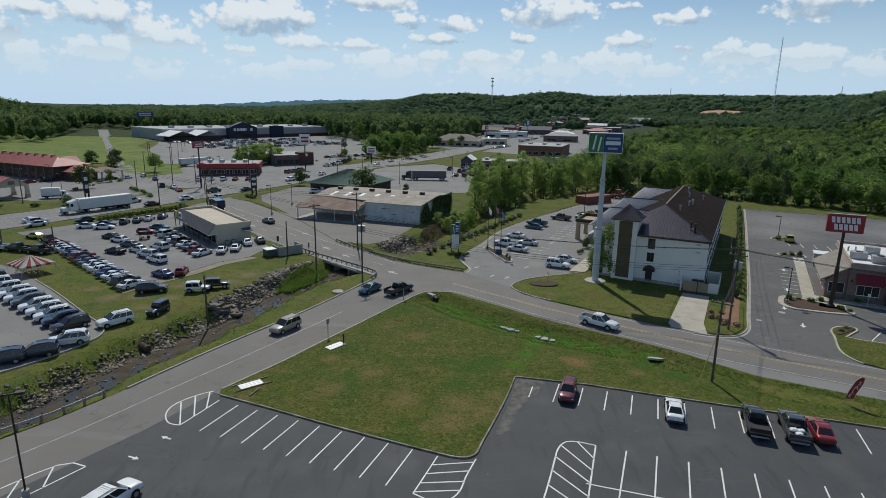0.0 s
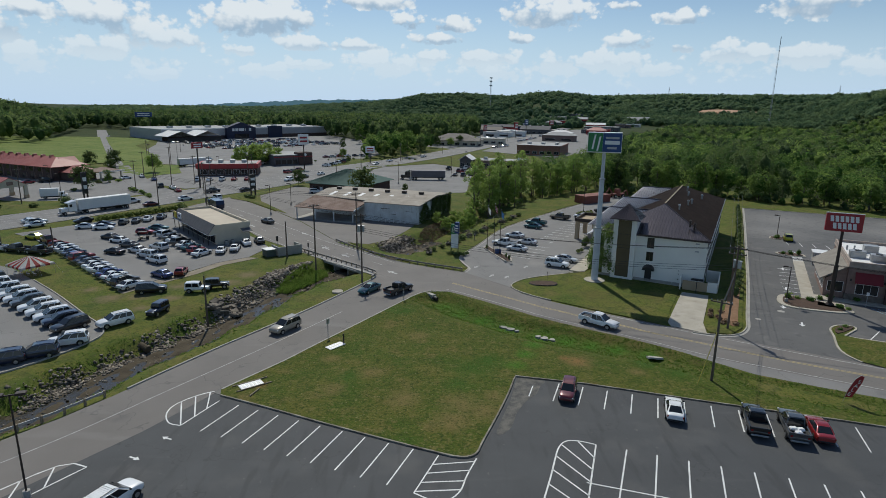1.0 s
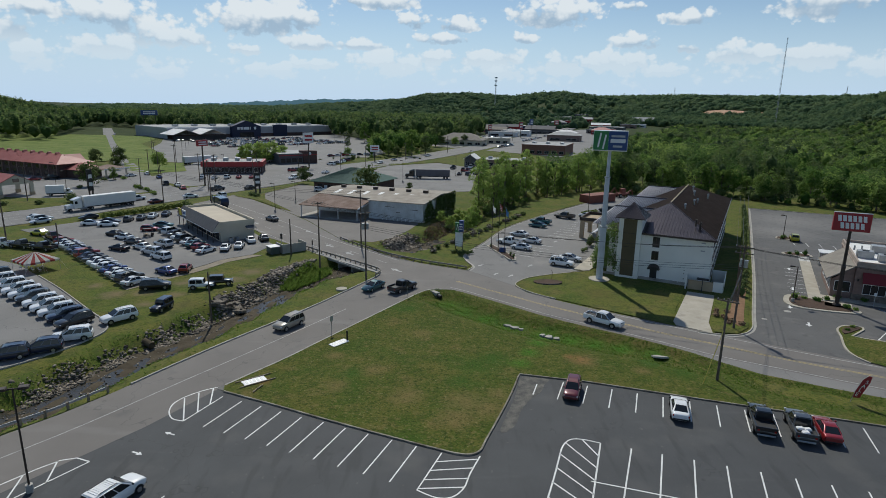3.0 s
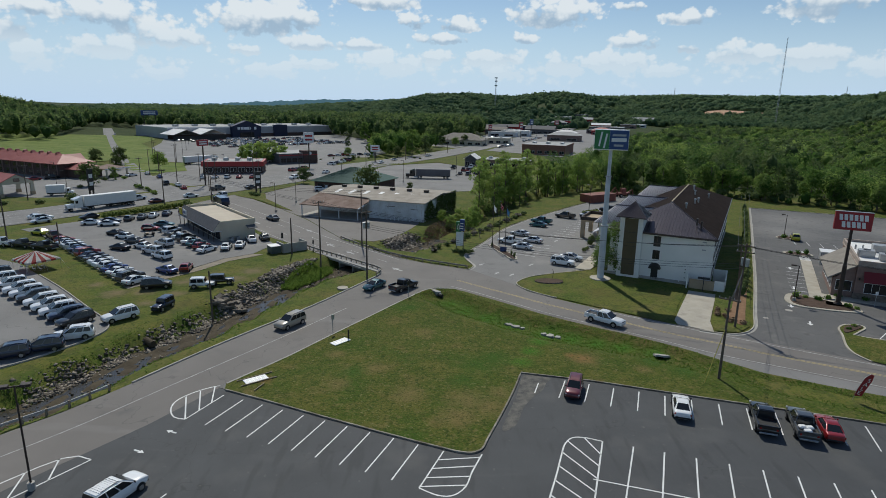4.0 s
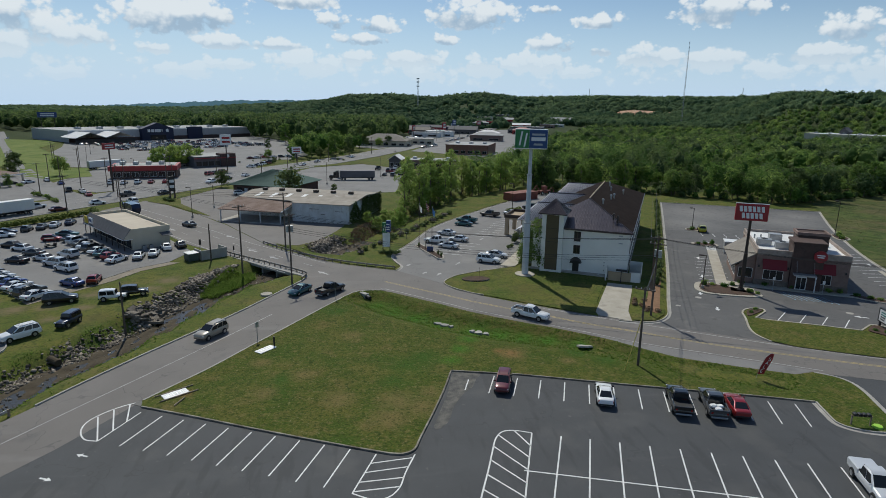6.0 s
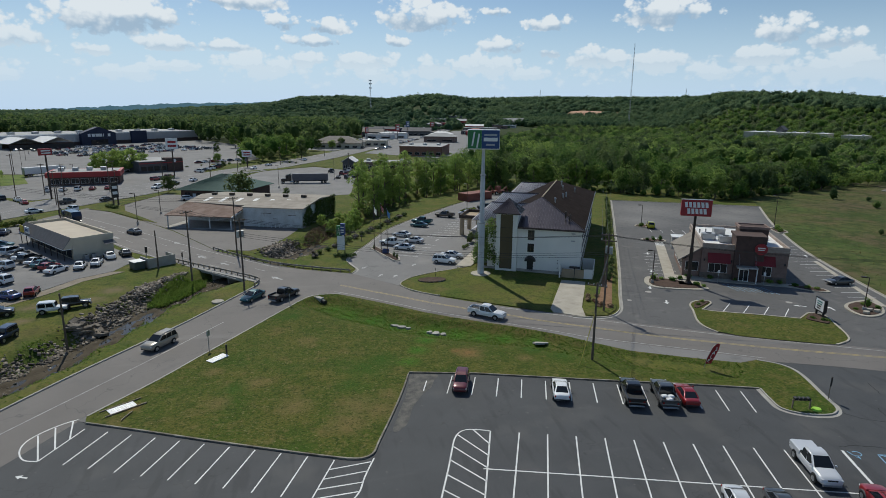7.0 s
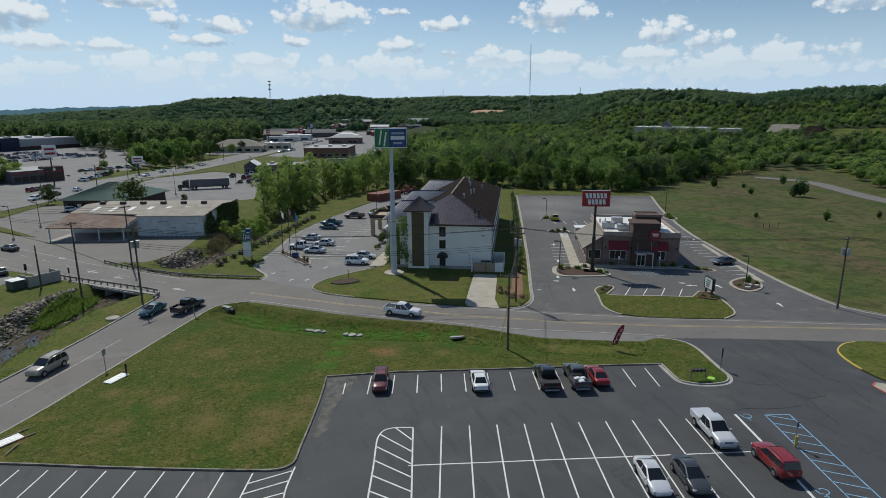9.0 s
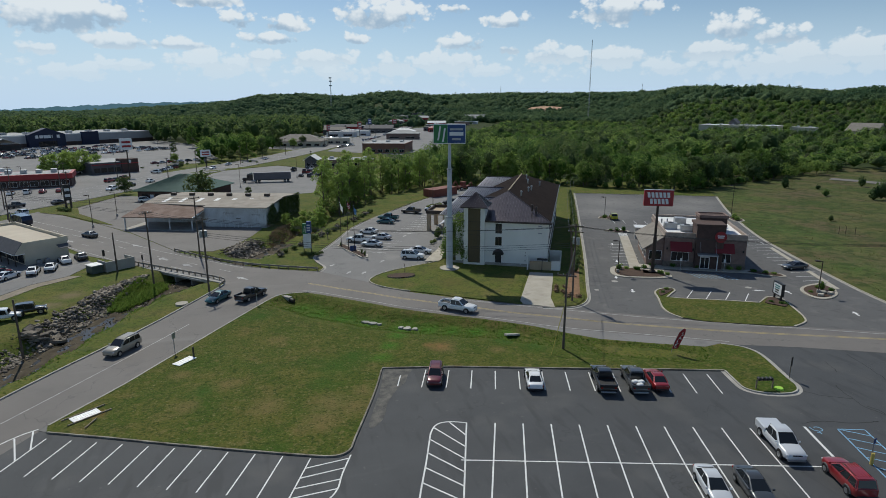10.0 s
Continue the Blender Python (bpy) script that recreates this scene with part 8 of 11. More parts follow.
for k in range(30):
    rg = random.Random(700 + k)
    f = rg.random()
    sd = rg.choice((-1, 1))
    x, y = 40 + 290 * f + sd * rg.uniform(22, 75), 560 + 660 * f - sd * rg.uniform(0, 20)
    simple_building(rg.choice(("roadside_shop", "roadside_store")), x, y, -20 + rg.uniform(-5, 5), rg.uniform(12, 32), rg.uniform(10, 20), rg.uniform(4, 6.5), rg.choice((CREAM, SLATEROOF, BRICK, WHITE, REDWALL, SLATEROOF)), rg.choice((GREYROOF, WHITE_ROOF, SHINGLE_GR, GREYROOF, SLATEROOF)),
                    "low commercial building along the far highway", rg.choice(("flat", "flat", "gable", "hip")), 3.0, 2)
simple_building("school_building", 402, 508, -58, 70, 24, 9.5, CREAM, WHITE_ROOF, "long low pale school building among trees", wins=12)
simple_building("school_building", 424, 492, -58, 7, 10, 11, SLATEROOF, SLATEROOF, "steep grey-roofed school hall", "gable", 4, 2)
simple_building("school_building", 446, 440, -58, 20, 14, 8, CREAM, WHITE_ROOF, "small pale flat-roofed annex", wins=4)
simple_building("church_building", 470, 405, -77, 24, 18, 6, CREAM, SHINGLE_GR, "large tan hall under a grey gable roof", "gable", 7, 5)
simple_building("church_building", 478, 381, -77, 20, 18, 6, BRICK, SHINGLE, "brown-roofed hall beside a larger one", "hip", 6, 4)
ct = thing("shipping_container", place(51.5, 195.5, 32), "rust-red steel shipping containers side by side", "container")
for k in range(2):
    b = part("container_box", box(-6, 6, -2.5 + k * 2.55, k * 2.55, 0, 2.6, bevel=.04), RUSTBOX, ct)
    for i in range(22):
        part("rib", box(-5.7 + i * .53, -5.5 + i * .53, -2.56, -2.5, .1, 2.5), RUSTBOX, b) if k == 0 else None
ld = thing("backhoe", place(63, 206, 200), "rusty red earth-moving machine", "digger")
part("chassis", box(-2.5, 2.5, -1.0, 1.0, .8, 1.6, bevel=.1), RUSTBOX, ld)
part("cab", box(-.8, .8, -.8, .8, 1.6, 3.2, bevel=.1), RUSTBOX, ld)
part("boom", tube([(2.2, 0, 1.6), (3.6, 0, 3.6), (5.2, 0, 1.4)], .2, 6), RUSTBOX, ld)
part("bucket", box(4.8, 5.8, -.6, .6, .3, 1.3, bevel=.1), RUSTBOX, ld)
part("boom", tube([(-2.2, 0, 1.6), (-3.8, 0, 2.6), (-4.4, 0, .8)], .2, 6), RUSTBOX, ld)
wheels_for(ld, (-1.6, 1.6), 1.1, .7)

# ---- trees and plants ----
ICO = bmesh.new()
bmesh.ops.create_icosphere(ICO, subdivisions=1, radius=1)
ICO_V = np.array([v.co[:] for v in ICO.verts])
ICO_F = np.array([[v.index for v in f.verts] for f in ICO.faces])
ICO.free()


def crowns(name, x, y, z, h, r, nleaf, leaf, material, seed, base=0.25, core=0.80, low=-0.55, lobe=0.44):
    """Many crowns in one mesh: a lumpy core and a shell of leaf clumps for each."""
    rs = np.random.RandomState(seed)
    n = len(x)
    c = np.stack([x, y, z + h * (base + 1) / 2], -1)
    rad = np.stack([r, r, h * (1 - base) / 2], -1)
    lump = rs.uniform(0.75, 1.12, (n, len(ICO_V), 1))
    cv = (c[:, None] + ICO_V[None] * rad[:, None] * lump * core).reshape(-1, 3)
    cf = (ICO_F[None] + (np.arange(n) * len(ICO_V))[:, None, None]).reshape(-1, 3)
    d = rand_dirs(rs, n * nleaf, low).reshape(n, nleaf, 3)
    lobes = rand_dirs(rs, n * 9, -0.2).reshape(n, 9, 3)
    dots = np.einsum("nlk,nmk->nlm", d, lobes).max(-1)
    rr = (1.10 - lobe + lobe * np.clip(dots, 0, 1) ** 5) * rs.uniform(0.80, 1.10, (n, nleaf))
    pos = (c[:, None] + d * rad[:, None] * rr[..., None]).reshape(-1, 3)
    size = np.repeat(leaf * (r / r.mean()), nleaf)
    qv, qf = leaf_quads(rs, pos, size, d.reshape(-1, 3), 0.8)
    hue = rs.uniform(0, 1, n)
    # tint halved on the cores: shade between leaf clumps put into the colour
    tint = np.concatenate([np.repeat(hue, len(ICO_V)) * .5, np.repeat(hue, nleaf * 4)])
    return raw_mesh(name, np.concatenate([cv, qv]), [cf, qf + len(cv)], material, tint=tint)


def scatter(seed, n, pts, gap=0.0):
    rs = np.random.RandomState(seed)
    xs, ys = [p[0] for p in pts], [p[1] for p in pts]
    x, y = rs.uniform(min(xs), max(xs), n), rs.uniform(min(ys), max(ys), n)
    k = inside(x, y, pts)
    x, y = x[k], y[k]
    if gap:
        cell, keep = {}, []
        for i in range(len(x)):
            q = (int(x[i] // gap), int(y[i] // gap))
            if all(math.hypot(x[i] - x[j], y[i] - y[j]) > gap for a in (-1, 0, 1) for b in (-1, 0, 1) for j in cell.get((q[0] + a, q[1] + b), ())):
                cell.setdefault(q, []).append(i)
                keep.append(i)
        x, y = x[keep], y[keep]
    return x, y


def trunks(name, x, y, z, h, r, seed):
    bm_v, bm_f = [], []
    rs = np.random.RandomState(seed)
    a = np.arange(5) * 2 * np.pi / 5
    ring = np.stack([np.cos(a), np.sin(a)], -1)
    for i in range(len(x)):
        k = len(bm_v) * 10
        lean = rs.normal(0, .06, 2) * h[i]
        lo = np.concatenate([ring * r[i] + (x[i], y[i]), np.full((5, 1), z[i] - .5)], 1)
        hi = np.concatenate([ring * r[i] * .5 + (x[i] + lean[0], y[i] + lean[1]), np.full((5, 1), z[i] + h[i])], 1)
        bm_v.append(np.concatenate([lo, hi]))
        bm_f.append(np.array([[k + j, k + (j + 1) % 5, k + 5 + (j + 1) % 5, k + 5 + j] for j in range(5)]))
    return raw_mesh(name, np.concatenate(bm_v), [np.concatenate(bm_f)], BARK)


FOREST = [(66, 220), (84, 214), (106, 209), (142, 179), (160, 187), (176, 192), (200, 199), (226, 205), (238, 212), (252, 219), (271, 217), (276, 205), (268, 188), (250, 166), (236, 150), (228, 134), (300, 118), (430, 180), (600, 330), (720, 470), (640, 640), (520, 800), (420, 900), (330, 860), (250, 700), (180, 560), (140, 470), (122, 420), (80, 320), (48, 260), (40, 232)]
# the wood behind hotel and diner
KEEP_OUT = [PASTURE, CLAY, [(392, 500), (415, 540), (470, 470), (505, 400), (500, 355), (472, 355), (464, 402), (440, 430)]]


def clear_of(x, y):
    k = np.ones(len(x), bool)
    for pts in KEEP_OUT:
        k &= ~inside(x, y, pts)
    return k


fx, fy = scatter(21, 16000, FOREST, 6.2)
k = clear_of(fx, fy)
fx, fy = fx[k], fy[k]
rs = np.random.RandomState(5)
fz = land(fx, fy)
near = np.hypot(fx, fy) < 330
dist = np.hypot(fx, fy)
stand = np.sin(fx * .043 + 1.1 * np.sin(fy * .021)) * np.cos(fy * .037 - .6)          # taller and lower stands
fh = (rs.uniform(7.0, 15.0, len(fx)) + 2.4 * stand) * np.where(dist > 380, .72, 1.0) * np.where((fx > 165) & (fy < 262), .6, 1.0)
fr = (1.4 + fh * rs.uniform(.17, .33, len(fx))) * np.where((fx > 165) & (fy < 262), 1.45, 1.0)
kind_of = rs.uniform(0, 1, len(fx)) + .25 * stand
for name, pick, mt, words in (("fresh", kind_of < .42, LEAF2, "spring-green deciduous trees of a dense wood"), ("mid", (kind_of >= .42) & (kind_of < .74), LEAF_MID, "mid-green deciduous trees of a dense wood"), ("dark", kind_of >= .74, LEAF_DEEP, "deep green trees of a dense wood")):
    i = near & pick
    tall = fh[i] * (1.12 if name == "dark" else 1.0)
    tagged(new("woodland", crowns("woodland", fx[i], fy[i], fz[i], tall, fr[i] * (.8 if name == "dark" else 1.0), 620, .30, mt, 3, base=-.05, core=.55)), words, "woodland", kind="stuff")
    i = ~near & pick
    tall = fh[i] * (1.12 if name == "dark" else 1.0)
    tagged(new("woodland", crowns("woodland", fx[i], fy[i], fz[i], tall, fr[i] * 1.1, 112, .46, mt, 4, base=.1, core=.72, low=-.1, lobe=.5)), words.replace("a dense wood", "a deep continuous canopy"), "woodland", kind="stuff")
i = near
tagged(new("tree_trunks", trunks("tree_trunks", fx[i], fy[i], fz[i], fh[i] * .6, np.full(i.sum(), .17), 9)), "thin grey-brown trunks along the wood's edge", "tree trunks", kind="stuff")

# bands of trees further off
BANDS = [([(-620, 620), (-395, 690), (-300, 640), (-232, 570), (-160, 660), (-60, 720), (40, 780), (60, 900), (-100, 1050), (-420, 1050), (-700, 900)], 9.5, 12, 22),
         ([(-420, 420), (-300, 440), (-392, 640), (-640, 640), (-700, 440)], 9.5, 12, 23), ([(-108, 560), (-72, 520), (-44, 420), (-28, 470), (20, 540), (40, 640), (30, 760), (-60, 690), (-130, 640)], 8.5, 11, 24),
         ([(-46, 352), (-26, 372), (-8, 420), (-24, 446), (-44, 430), (-52, 390)], 6.0, 8, 15), ([(330, 1150), (420, 930), (560, 830), (760, 900), (900, 1200), (640, 1240), (520, 1330), (420, 1500)], 11, 11, 16), ([(640, 640), (720, 480), (900, 520), (980, 800), (760, 880)], 10, 11, 16),
         ([(430, 180), (300, 140), (420, 120), (700, 120), (900, 300), (740, 460), (610, 330)], 9, 6, 13)]
for k, (pts, gap, h0, h1) in enumerate(BANDS):
    x, y = scatter(40 + k, 14000, pts, gap)
    rs = np.random.RandomState(60 + k)
    ok = clear_of(x, y)
    x, y = x[ok], y[ok]
    if k == 6:
        keep = rs.uniform(0, 1, len(x)) < .65
        x, y = x[keep], y[keep]
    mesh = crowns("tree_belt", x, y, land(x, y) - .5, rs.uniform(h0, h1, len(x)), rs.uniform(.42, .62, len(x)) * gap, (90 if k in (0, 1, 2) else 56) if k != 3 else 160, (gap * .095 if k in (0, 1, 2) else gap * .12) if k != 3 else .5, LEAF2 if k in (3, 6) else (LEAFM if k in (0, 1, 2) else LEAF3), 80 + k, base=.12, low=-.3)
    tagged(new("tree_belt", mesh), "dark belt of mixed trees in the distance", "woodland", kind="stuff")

# the wooded hills
rs = np.random.RandomState(77)
n = 34000
az, rr = np.radians(rs.uniform(-46, 66, n)), rs.uniform(0, 1, n) ** .75 * 3700 + 620
x, y = rr * np.sin(az), rr * np.cos(az)
far = np.interp(np.degrees(az), [a for a, _ in RIDGE], [d for _, d in RIDGE])
keep = (rr > .36 * far) & (rr < 1.05 * far) & (land(x, y) > .3)
keep &= ~((np.abs(x / np.maximum(y, 1) - .262) < .03) & (y < 1000) & (x > 0))
for pts in [FOREST] + KEEP_OUT:
    keep &= ~inside(x, y, pts)
x, y, rr = x[keep], y[keep], rr[keep]
sz = np.clip(rr / 1500, .75, 1.7)
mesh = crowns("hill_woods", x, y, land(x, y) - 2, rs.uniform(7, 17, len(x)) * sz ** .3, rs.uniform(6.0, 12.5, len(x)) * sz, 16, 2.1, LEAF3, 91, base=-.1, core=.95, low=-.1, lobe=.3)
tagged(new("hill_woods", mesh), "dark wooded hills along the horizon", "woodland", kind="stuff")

# hills beyond the hills: glowing backdrop, pale blue haze of distance painted in
FAR_TOP = [(-40, 0.0), (-34.4, -0.37), (-31.4, -0.6), (-28.5, -0.40), (-26.9, -0.36), (-25.5, -0.45), (-22.4, -0.22), (-17.6, 0.05), (-12.6, 0.33), (-9, 0.42), (-5, 0.50), (0, 0.6), (13, 1.0), (17, 1.10), (24, 1.20), (31, 1.18), (36, 1.2)]
ra = np.linspace(-40, 36, 420)
rt = 31 + 4350 * np.tan(np.radians(np.interp(ra, [a for a, _ in FAR_TOP], [e for _, e in FAR_TOP]))) + 3.0 * np.sin(ra * 3.1) + 1.8 * np.sin(ra * 11.3 + 1) + np.random.RandomState(4).uniform(-1.2, 1.2, len(ra))
px, py = 4350 * np.sin(np.radians(ra)), 4350 * np.cos(np.radians(ra))
rv = np.concatenate([np.stack([px, py, rt * 0 - 60], -1), np.stack([px, py, rt], -1)])
rk = np.arange(len(ra) - 1)
FAR_HAZE = bpy.data.materials.new("distant_ridge_haze")
FAR_HAZE.use_nodes = True
fb = FAR_HAZE.node_tree
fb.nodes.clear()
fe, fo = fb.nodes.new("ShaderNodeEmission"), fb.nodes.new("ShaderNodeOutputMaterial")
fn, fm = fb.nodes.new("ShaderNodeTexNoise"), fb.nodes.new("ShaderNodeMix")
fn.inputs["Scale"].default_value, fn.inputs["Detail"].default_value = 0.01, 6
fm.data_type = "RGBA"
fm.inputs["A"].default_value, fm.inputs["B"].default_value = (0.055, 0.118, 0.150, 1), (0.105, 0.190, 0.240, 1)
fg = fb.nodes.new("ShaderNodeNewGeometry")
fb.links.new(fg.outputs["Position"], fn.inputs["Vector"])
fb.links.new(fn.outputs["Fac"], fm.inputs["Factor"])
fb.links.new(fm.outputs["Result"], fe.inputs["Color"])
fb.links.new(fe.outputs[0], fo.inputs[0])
tagged(new("backdrop", raw_mesh("backdrop", rv, [np.stack([rk, rk + 1, rk + 1 + len(ra), rk + len(ra)], -1)], FAR_HAZE)), "pale blue distant ridge, haze painted in as glow", "distant hills", kind="structure")

# single trees, each with trunk, limbs and crown
TREES = []


def tree_template(seed, h, r, clear, leaves, leaf, material, label, weep=0.0):
    rs = np.random.RandomState(seed)
    root = thing("tree", Matrix.Identity(4), label, "tree")
    bm = tube([(0, 0, -.4), (.04 * h * rs.uniform(-1, 1) * .3, .02 * h * rs.uniform(-1, 1), h * .35), (rs.uniform(-.3, .3), rs.uniform(-.3, .3), h * .72), (rs.uniform(-.5, .5), rs.uniform(-.5, .5), h * .95)], [h * .018, h * .014, h * .008, h * .002], 7)
    tips = []
    for k in range(9):
        a, z = k * 2.4 + rs.uniform(-.4, .4), h * (clear + (0.85 - clear) * k / 9)
        reach = r * rs.uniform(.55, .85) * (1 - .4 * k / 9)
        tip = (reach * math.cos(a), reach * math.sin(a), z + reach * rs.uniform(.25, .7))
        tube([(0, 0, z - .1), (tip[0] * .5, tip[1] * .5, z + (tip[2] - z) * .6), tip], [h * .007, h * .005, h * .0015], 5, bm)
        tips.append(tip)
    part("trunk", bm, BARK, root, "grey-brown trunk with limbs")
    tips.append((0, 0, h * .9))
    cl = np.array(tips + [(rs.uniform(-.6, .6) * r, rs.uniform(-.6, .6) * r, h * rs.uniform(clear + .1, .9)) for _ in range(12)])
    per = leaves // len(cl)
    c = np.repeat(cl, per, 0)
    d = rand_dirs(rs, len(c), -.8)
    rad = np.repeat(rs.uniform(.28, .46, len(cl)) * r, per)
    pos = c + d * rad[:, None] * rs.uniform(.35, 1.05, len(c))[:, None] * (1, 1, .8)
    if weep:
        pos[:, 2] -= weep * rs.uniform(0, 1, len(c)) * h * .3
    v, q = leaf_quads(rs, pos, np.full(len(c), leaf), d)
    me = raw_mesh("crown", v, [q], material, tint=np.full(len(v), rs.uniform(.4, .75)))
    ob = new("crown", me)
    ob.parent = root
    return root


def plant(tpl, x, y, s=1.0, rot=0.0, label="", group="", z=None):
    m = Matrix.Translation((x, y, land1(x, y) if z is None else z)) @ Matrix.Rotation(rot, 4, "Z")
    fresh = not tpl.get("used")
    if fresh:
        tpl["used"] = 1
        ob = tpl
    else:
        ob = copy_thing(tpl, m)
    ob.matrix_basis = m @ Matrix.Diagonal((s, s, s, 1))
    if label:
        ob["label"] = label
    if group:
        ob["group"] = group
    return ob


T_TALL = [tree_template(201 + k, 16, 3.5, .06, 2200, .215, LEAF, "tall spindly creekside tree in fresh yellow-green leaf") for k in range(3)]
T_EDGE = [tree_template(231 + k, 13, 4.0, .10, 1600, .32, (LEAF2, LEAF_MID, LEAF_DEEP)[k], "leafy green tree at the wood's edge") for k in range(3)]
T_LAWN = tree_template(251, 7.5, 2.3, .06, 5600, .105, LEAF_MID, "slender feathery birch beside the hotel", weep=.5)
T_ROUND = tree_template(261, 7.0, 3.2, .22, 2000, .22, LEAF2, "round street tree with a dense crown")
T_BUSHY = tree_template(281, 8.0, 3.6, .05, 1500, .30, LEAF, "bushy green tree beside the warehouse")
T_DARK = tree_template(271, 8.5, 4.2, .12, 2000, .28, LEAFD, "broad dark magnolia tree beside low buildings")
STORE_TREES = [(-22, 362, 1.30), (-36, 359, 0.83), (-14, 376, 0.96), (-55, 439, 0.85), (-37, 444, 1.20), (-9, 450, 1.32), (-68, 483, 1.31), (2, 541, 1.45), (-72, 424, 0.61)]
PLANTS = [(T_DARK, -131.5, 209.5, 1.0, "spreading grey-green tree in the motel's island"), (T_LAWN, -132.5, 228.5, .75, "bright yellow-green small tree by the motel"), (T_DARK, -161, 286, 1.0, "dark rounded evergreen beside the access road"),
          (T_DARK, -172, 284, .9, "dark rounded evergreen beside the access road"), (T_ROUND, -132.0, 265.5, 1.2, "leafy round tree on the verge by the junction"), (T_DARK, -141, 231, .6, "low dark tree by the motel porch")]
rng = random.Random(3)
g = "trees along the creek"
line = curve([(12, 171), (14, 178), (19, 189), (27, 202), (36, 211), (48, 220), (60, 226)], 4)
for k in range(40):
    p = line[min(len(line) - 1, int((.16 + .84 * k / 40) * len(line)))]
    plant(rng.choice(T_TALL), p[0] + rng.uniform(-5, 4), p[1] + rng.uniform(-4, 8), rng.uniform(.65, 1.08), rng.uniform(0, 6), group=g)
g = "trees at the wood's edge"
edge = curve([(64, 222), (84, 216), (105, 211), (122, 198), (143, 184), (160, 192), (190, 203), (225, 217)], 6)
for k in range(38):
    p = edge[min(len(edge) - 1, int(k / 38 * len(edge)))]
    plant(rng.choice(T_EDGE), p[0] + rng.uniform(-3, 3), p[1] + rng.uniform(-2, 4), rng.uniform(.6, 1.05), rng.uniform(0, 6), group=g)
plant(T_LAWN, 32.0, 106.8, 1.45, .5, "slender feathery birch beside the hotel")
plant(T_LAWN, 31.0, 109.6, 1.0, 2.5, "slender feathery birch beside the hotel")
for x, y, s in ((3.5, 158, .62), (1.0, 152.5, .5), (5.5, 150, .55), (-1.5, 155, .4), (8, 162, .65), (7, 156, .6)):
    plant(T_BUSHY, x, y, s, x, "bushy green tree beside the warehouse", "trees beside the warehouse")
plant(T_DARK, -27.0, 193, 1.25, .4, "broad dark magnolia tree beside low buildings")
for x, y, s in ((-57, 228, .75), (-30, 352, .8), (-60, 352, .8), (6, 456, 1.1), (14, 470, 1.0), (-4, 462, .9), (26, 478, 1.0), 
                (-150, 262, .7), (-52, 322, .4), (-44, 338, .4), (-14, 214, .35)):
    plant(rng.choice([T_ROUND, T_ROUND, T_DARK]), x, y, s, x, "round street tree with a dense crown", "street trees")


for k, (x, y, s) in enumerate(STORE_TREES):
    plant(T_EDGE[k % 3], x, y, s, k, "tall round-crowned tree beside the store car park", "trees beside the store")
for tpl, x, y, s, lab in PLANTS:
    plant(tpl, x, y, s, x, lab, "street trees")
for x, y, s in ((-103, 305, 1.25), (-97, 303, 1.4), (-92, 308, 1.4), (-108, 309, 1.1), (-88, 312, 1.1), (-99, 311, 1.2)):
    plant(T_BUSHY, x, y, s, x, "large leafy green tree by the store entrance", "trees by the store")


def bush(x, y, r, h, material=None, label="clipped round green shrub", group="shrubs", z=0.1, n=90):
    rs = np.random.RandomState(int(abs(x * 31 + y * 17)) % 9999)
    me = crowns("shrub", np.array([x]), np.array([y]), np.array([z]), np.array([h]), np.array([r]), n, r * .2, material or LEAFD, int(abs(x * 13 + y * 7)) % 9999, base=-.15, core=.8)
    return tagged(new("shrub", me), label, "shrub", group)


for x, y, r, h in ((-115.5, 175, 2.0, 2.9), (-122.5, 170.5, 1.3, 1.2), (-131, 167, 1.4, 1.1)):
    bush(x, y, r, h, label="dark clipped round bush on the roadside lawn")
hl2 = along((-92.2, 151.0), (-80.6, 170.0), 11)
for k, (x, y) in enumerate(hl2):
    bush(x + 1.2, y - 1.0, 1.25, 1.5, HEDGE, "bright yellow-green clipped hedge bush", "roadside hedge")
for x, y, r, h in ((-111, 206, 1.3, 1.3), (-109, 204, 1.0, 1.1), (-105.6, 201, 1.1, 1.2), (-103.5, 198.5, .9, 1.0), (-99.7, 193.8, 1.2, 1.2), (-98, 191.5, .9, .9), (-65.8, 194.4, 1.3, 1.0), (-64.2, 192.6, 1.2, .9), (-67.2, 196.2, 1.0, .9), (-131, 204, 1.1, 1.1), (-128.6, 206.4, 1.0, 1.0), (-113.4, 208.6, 1.0, 1.2), (-134, 224.5, 1.3, 1.2), (-129.5, 230.5, 1.2, 1.0)):
    bush(x, y, r, h, LEAF2 if int(x) % 3 == 0 else LEAFD, "low green shrub in a roadside planting island", "planting island shrubs")
for k in range(3):
    bush(-78.5 + k * 1.6, 170.5 - k * 2.2, 1.2, 2.0, LEAFD, "dark reddish roadside bush", "roadside hedge")
for k in range(17):
    p = Vector((-3.0, 120)).lerp(Vector((22.5, 166)), k / 16)
    bush(p.x + rng.uniform(-.4, .4), p.y, rng.uniform(.7, 1.1), rng.uniform(.9, 1.4), LEAFD if k % 3 else ROCK, "grey-green shrub along the lawn's edge", "shrubs along the hotel drive")
for x, y in ((41.2, 166.2), (42.6, 167.6), (43.8, 169.2), (44.6, 171.0), (42.4, 170.0), (41.0, 168.2)):
    bush(x, y, 1.1, 1.3, HEDGE, "yellow-green shrub in the hotel island", "hotel island shrubs")
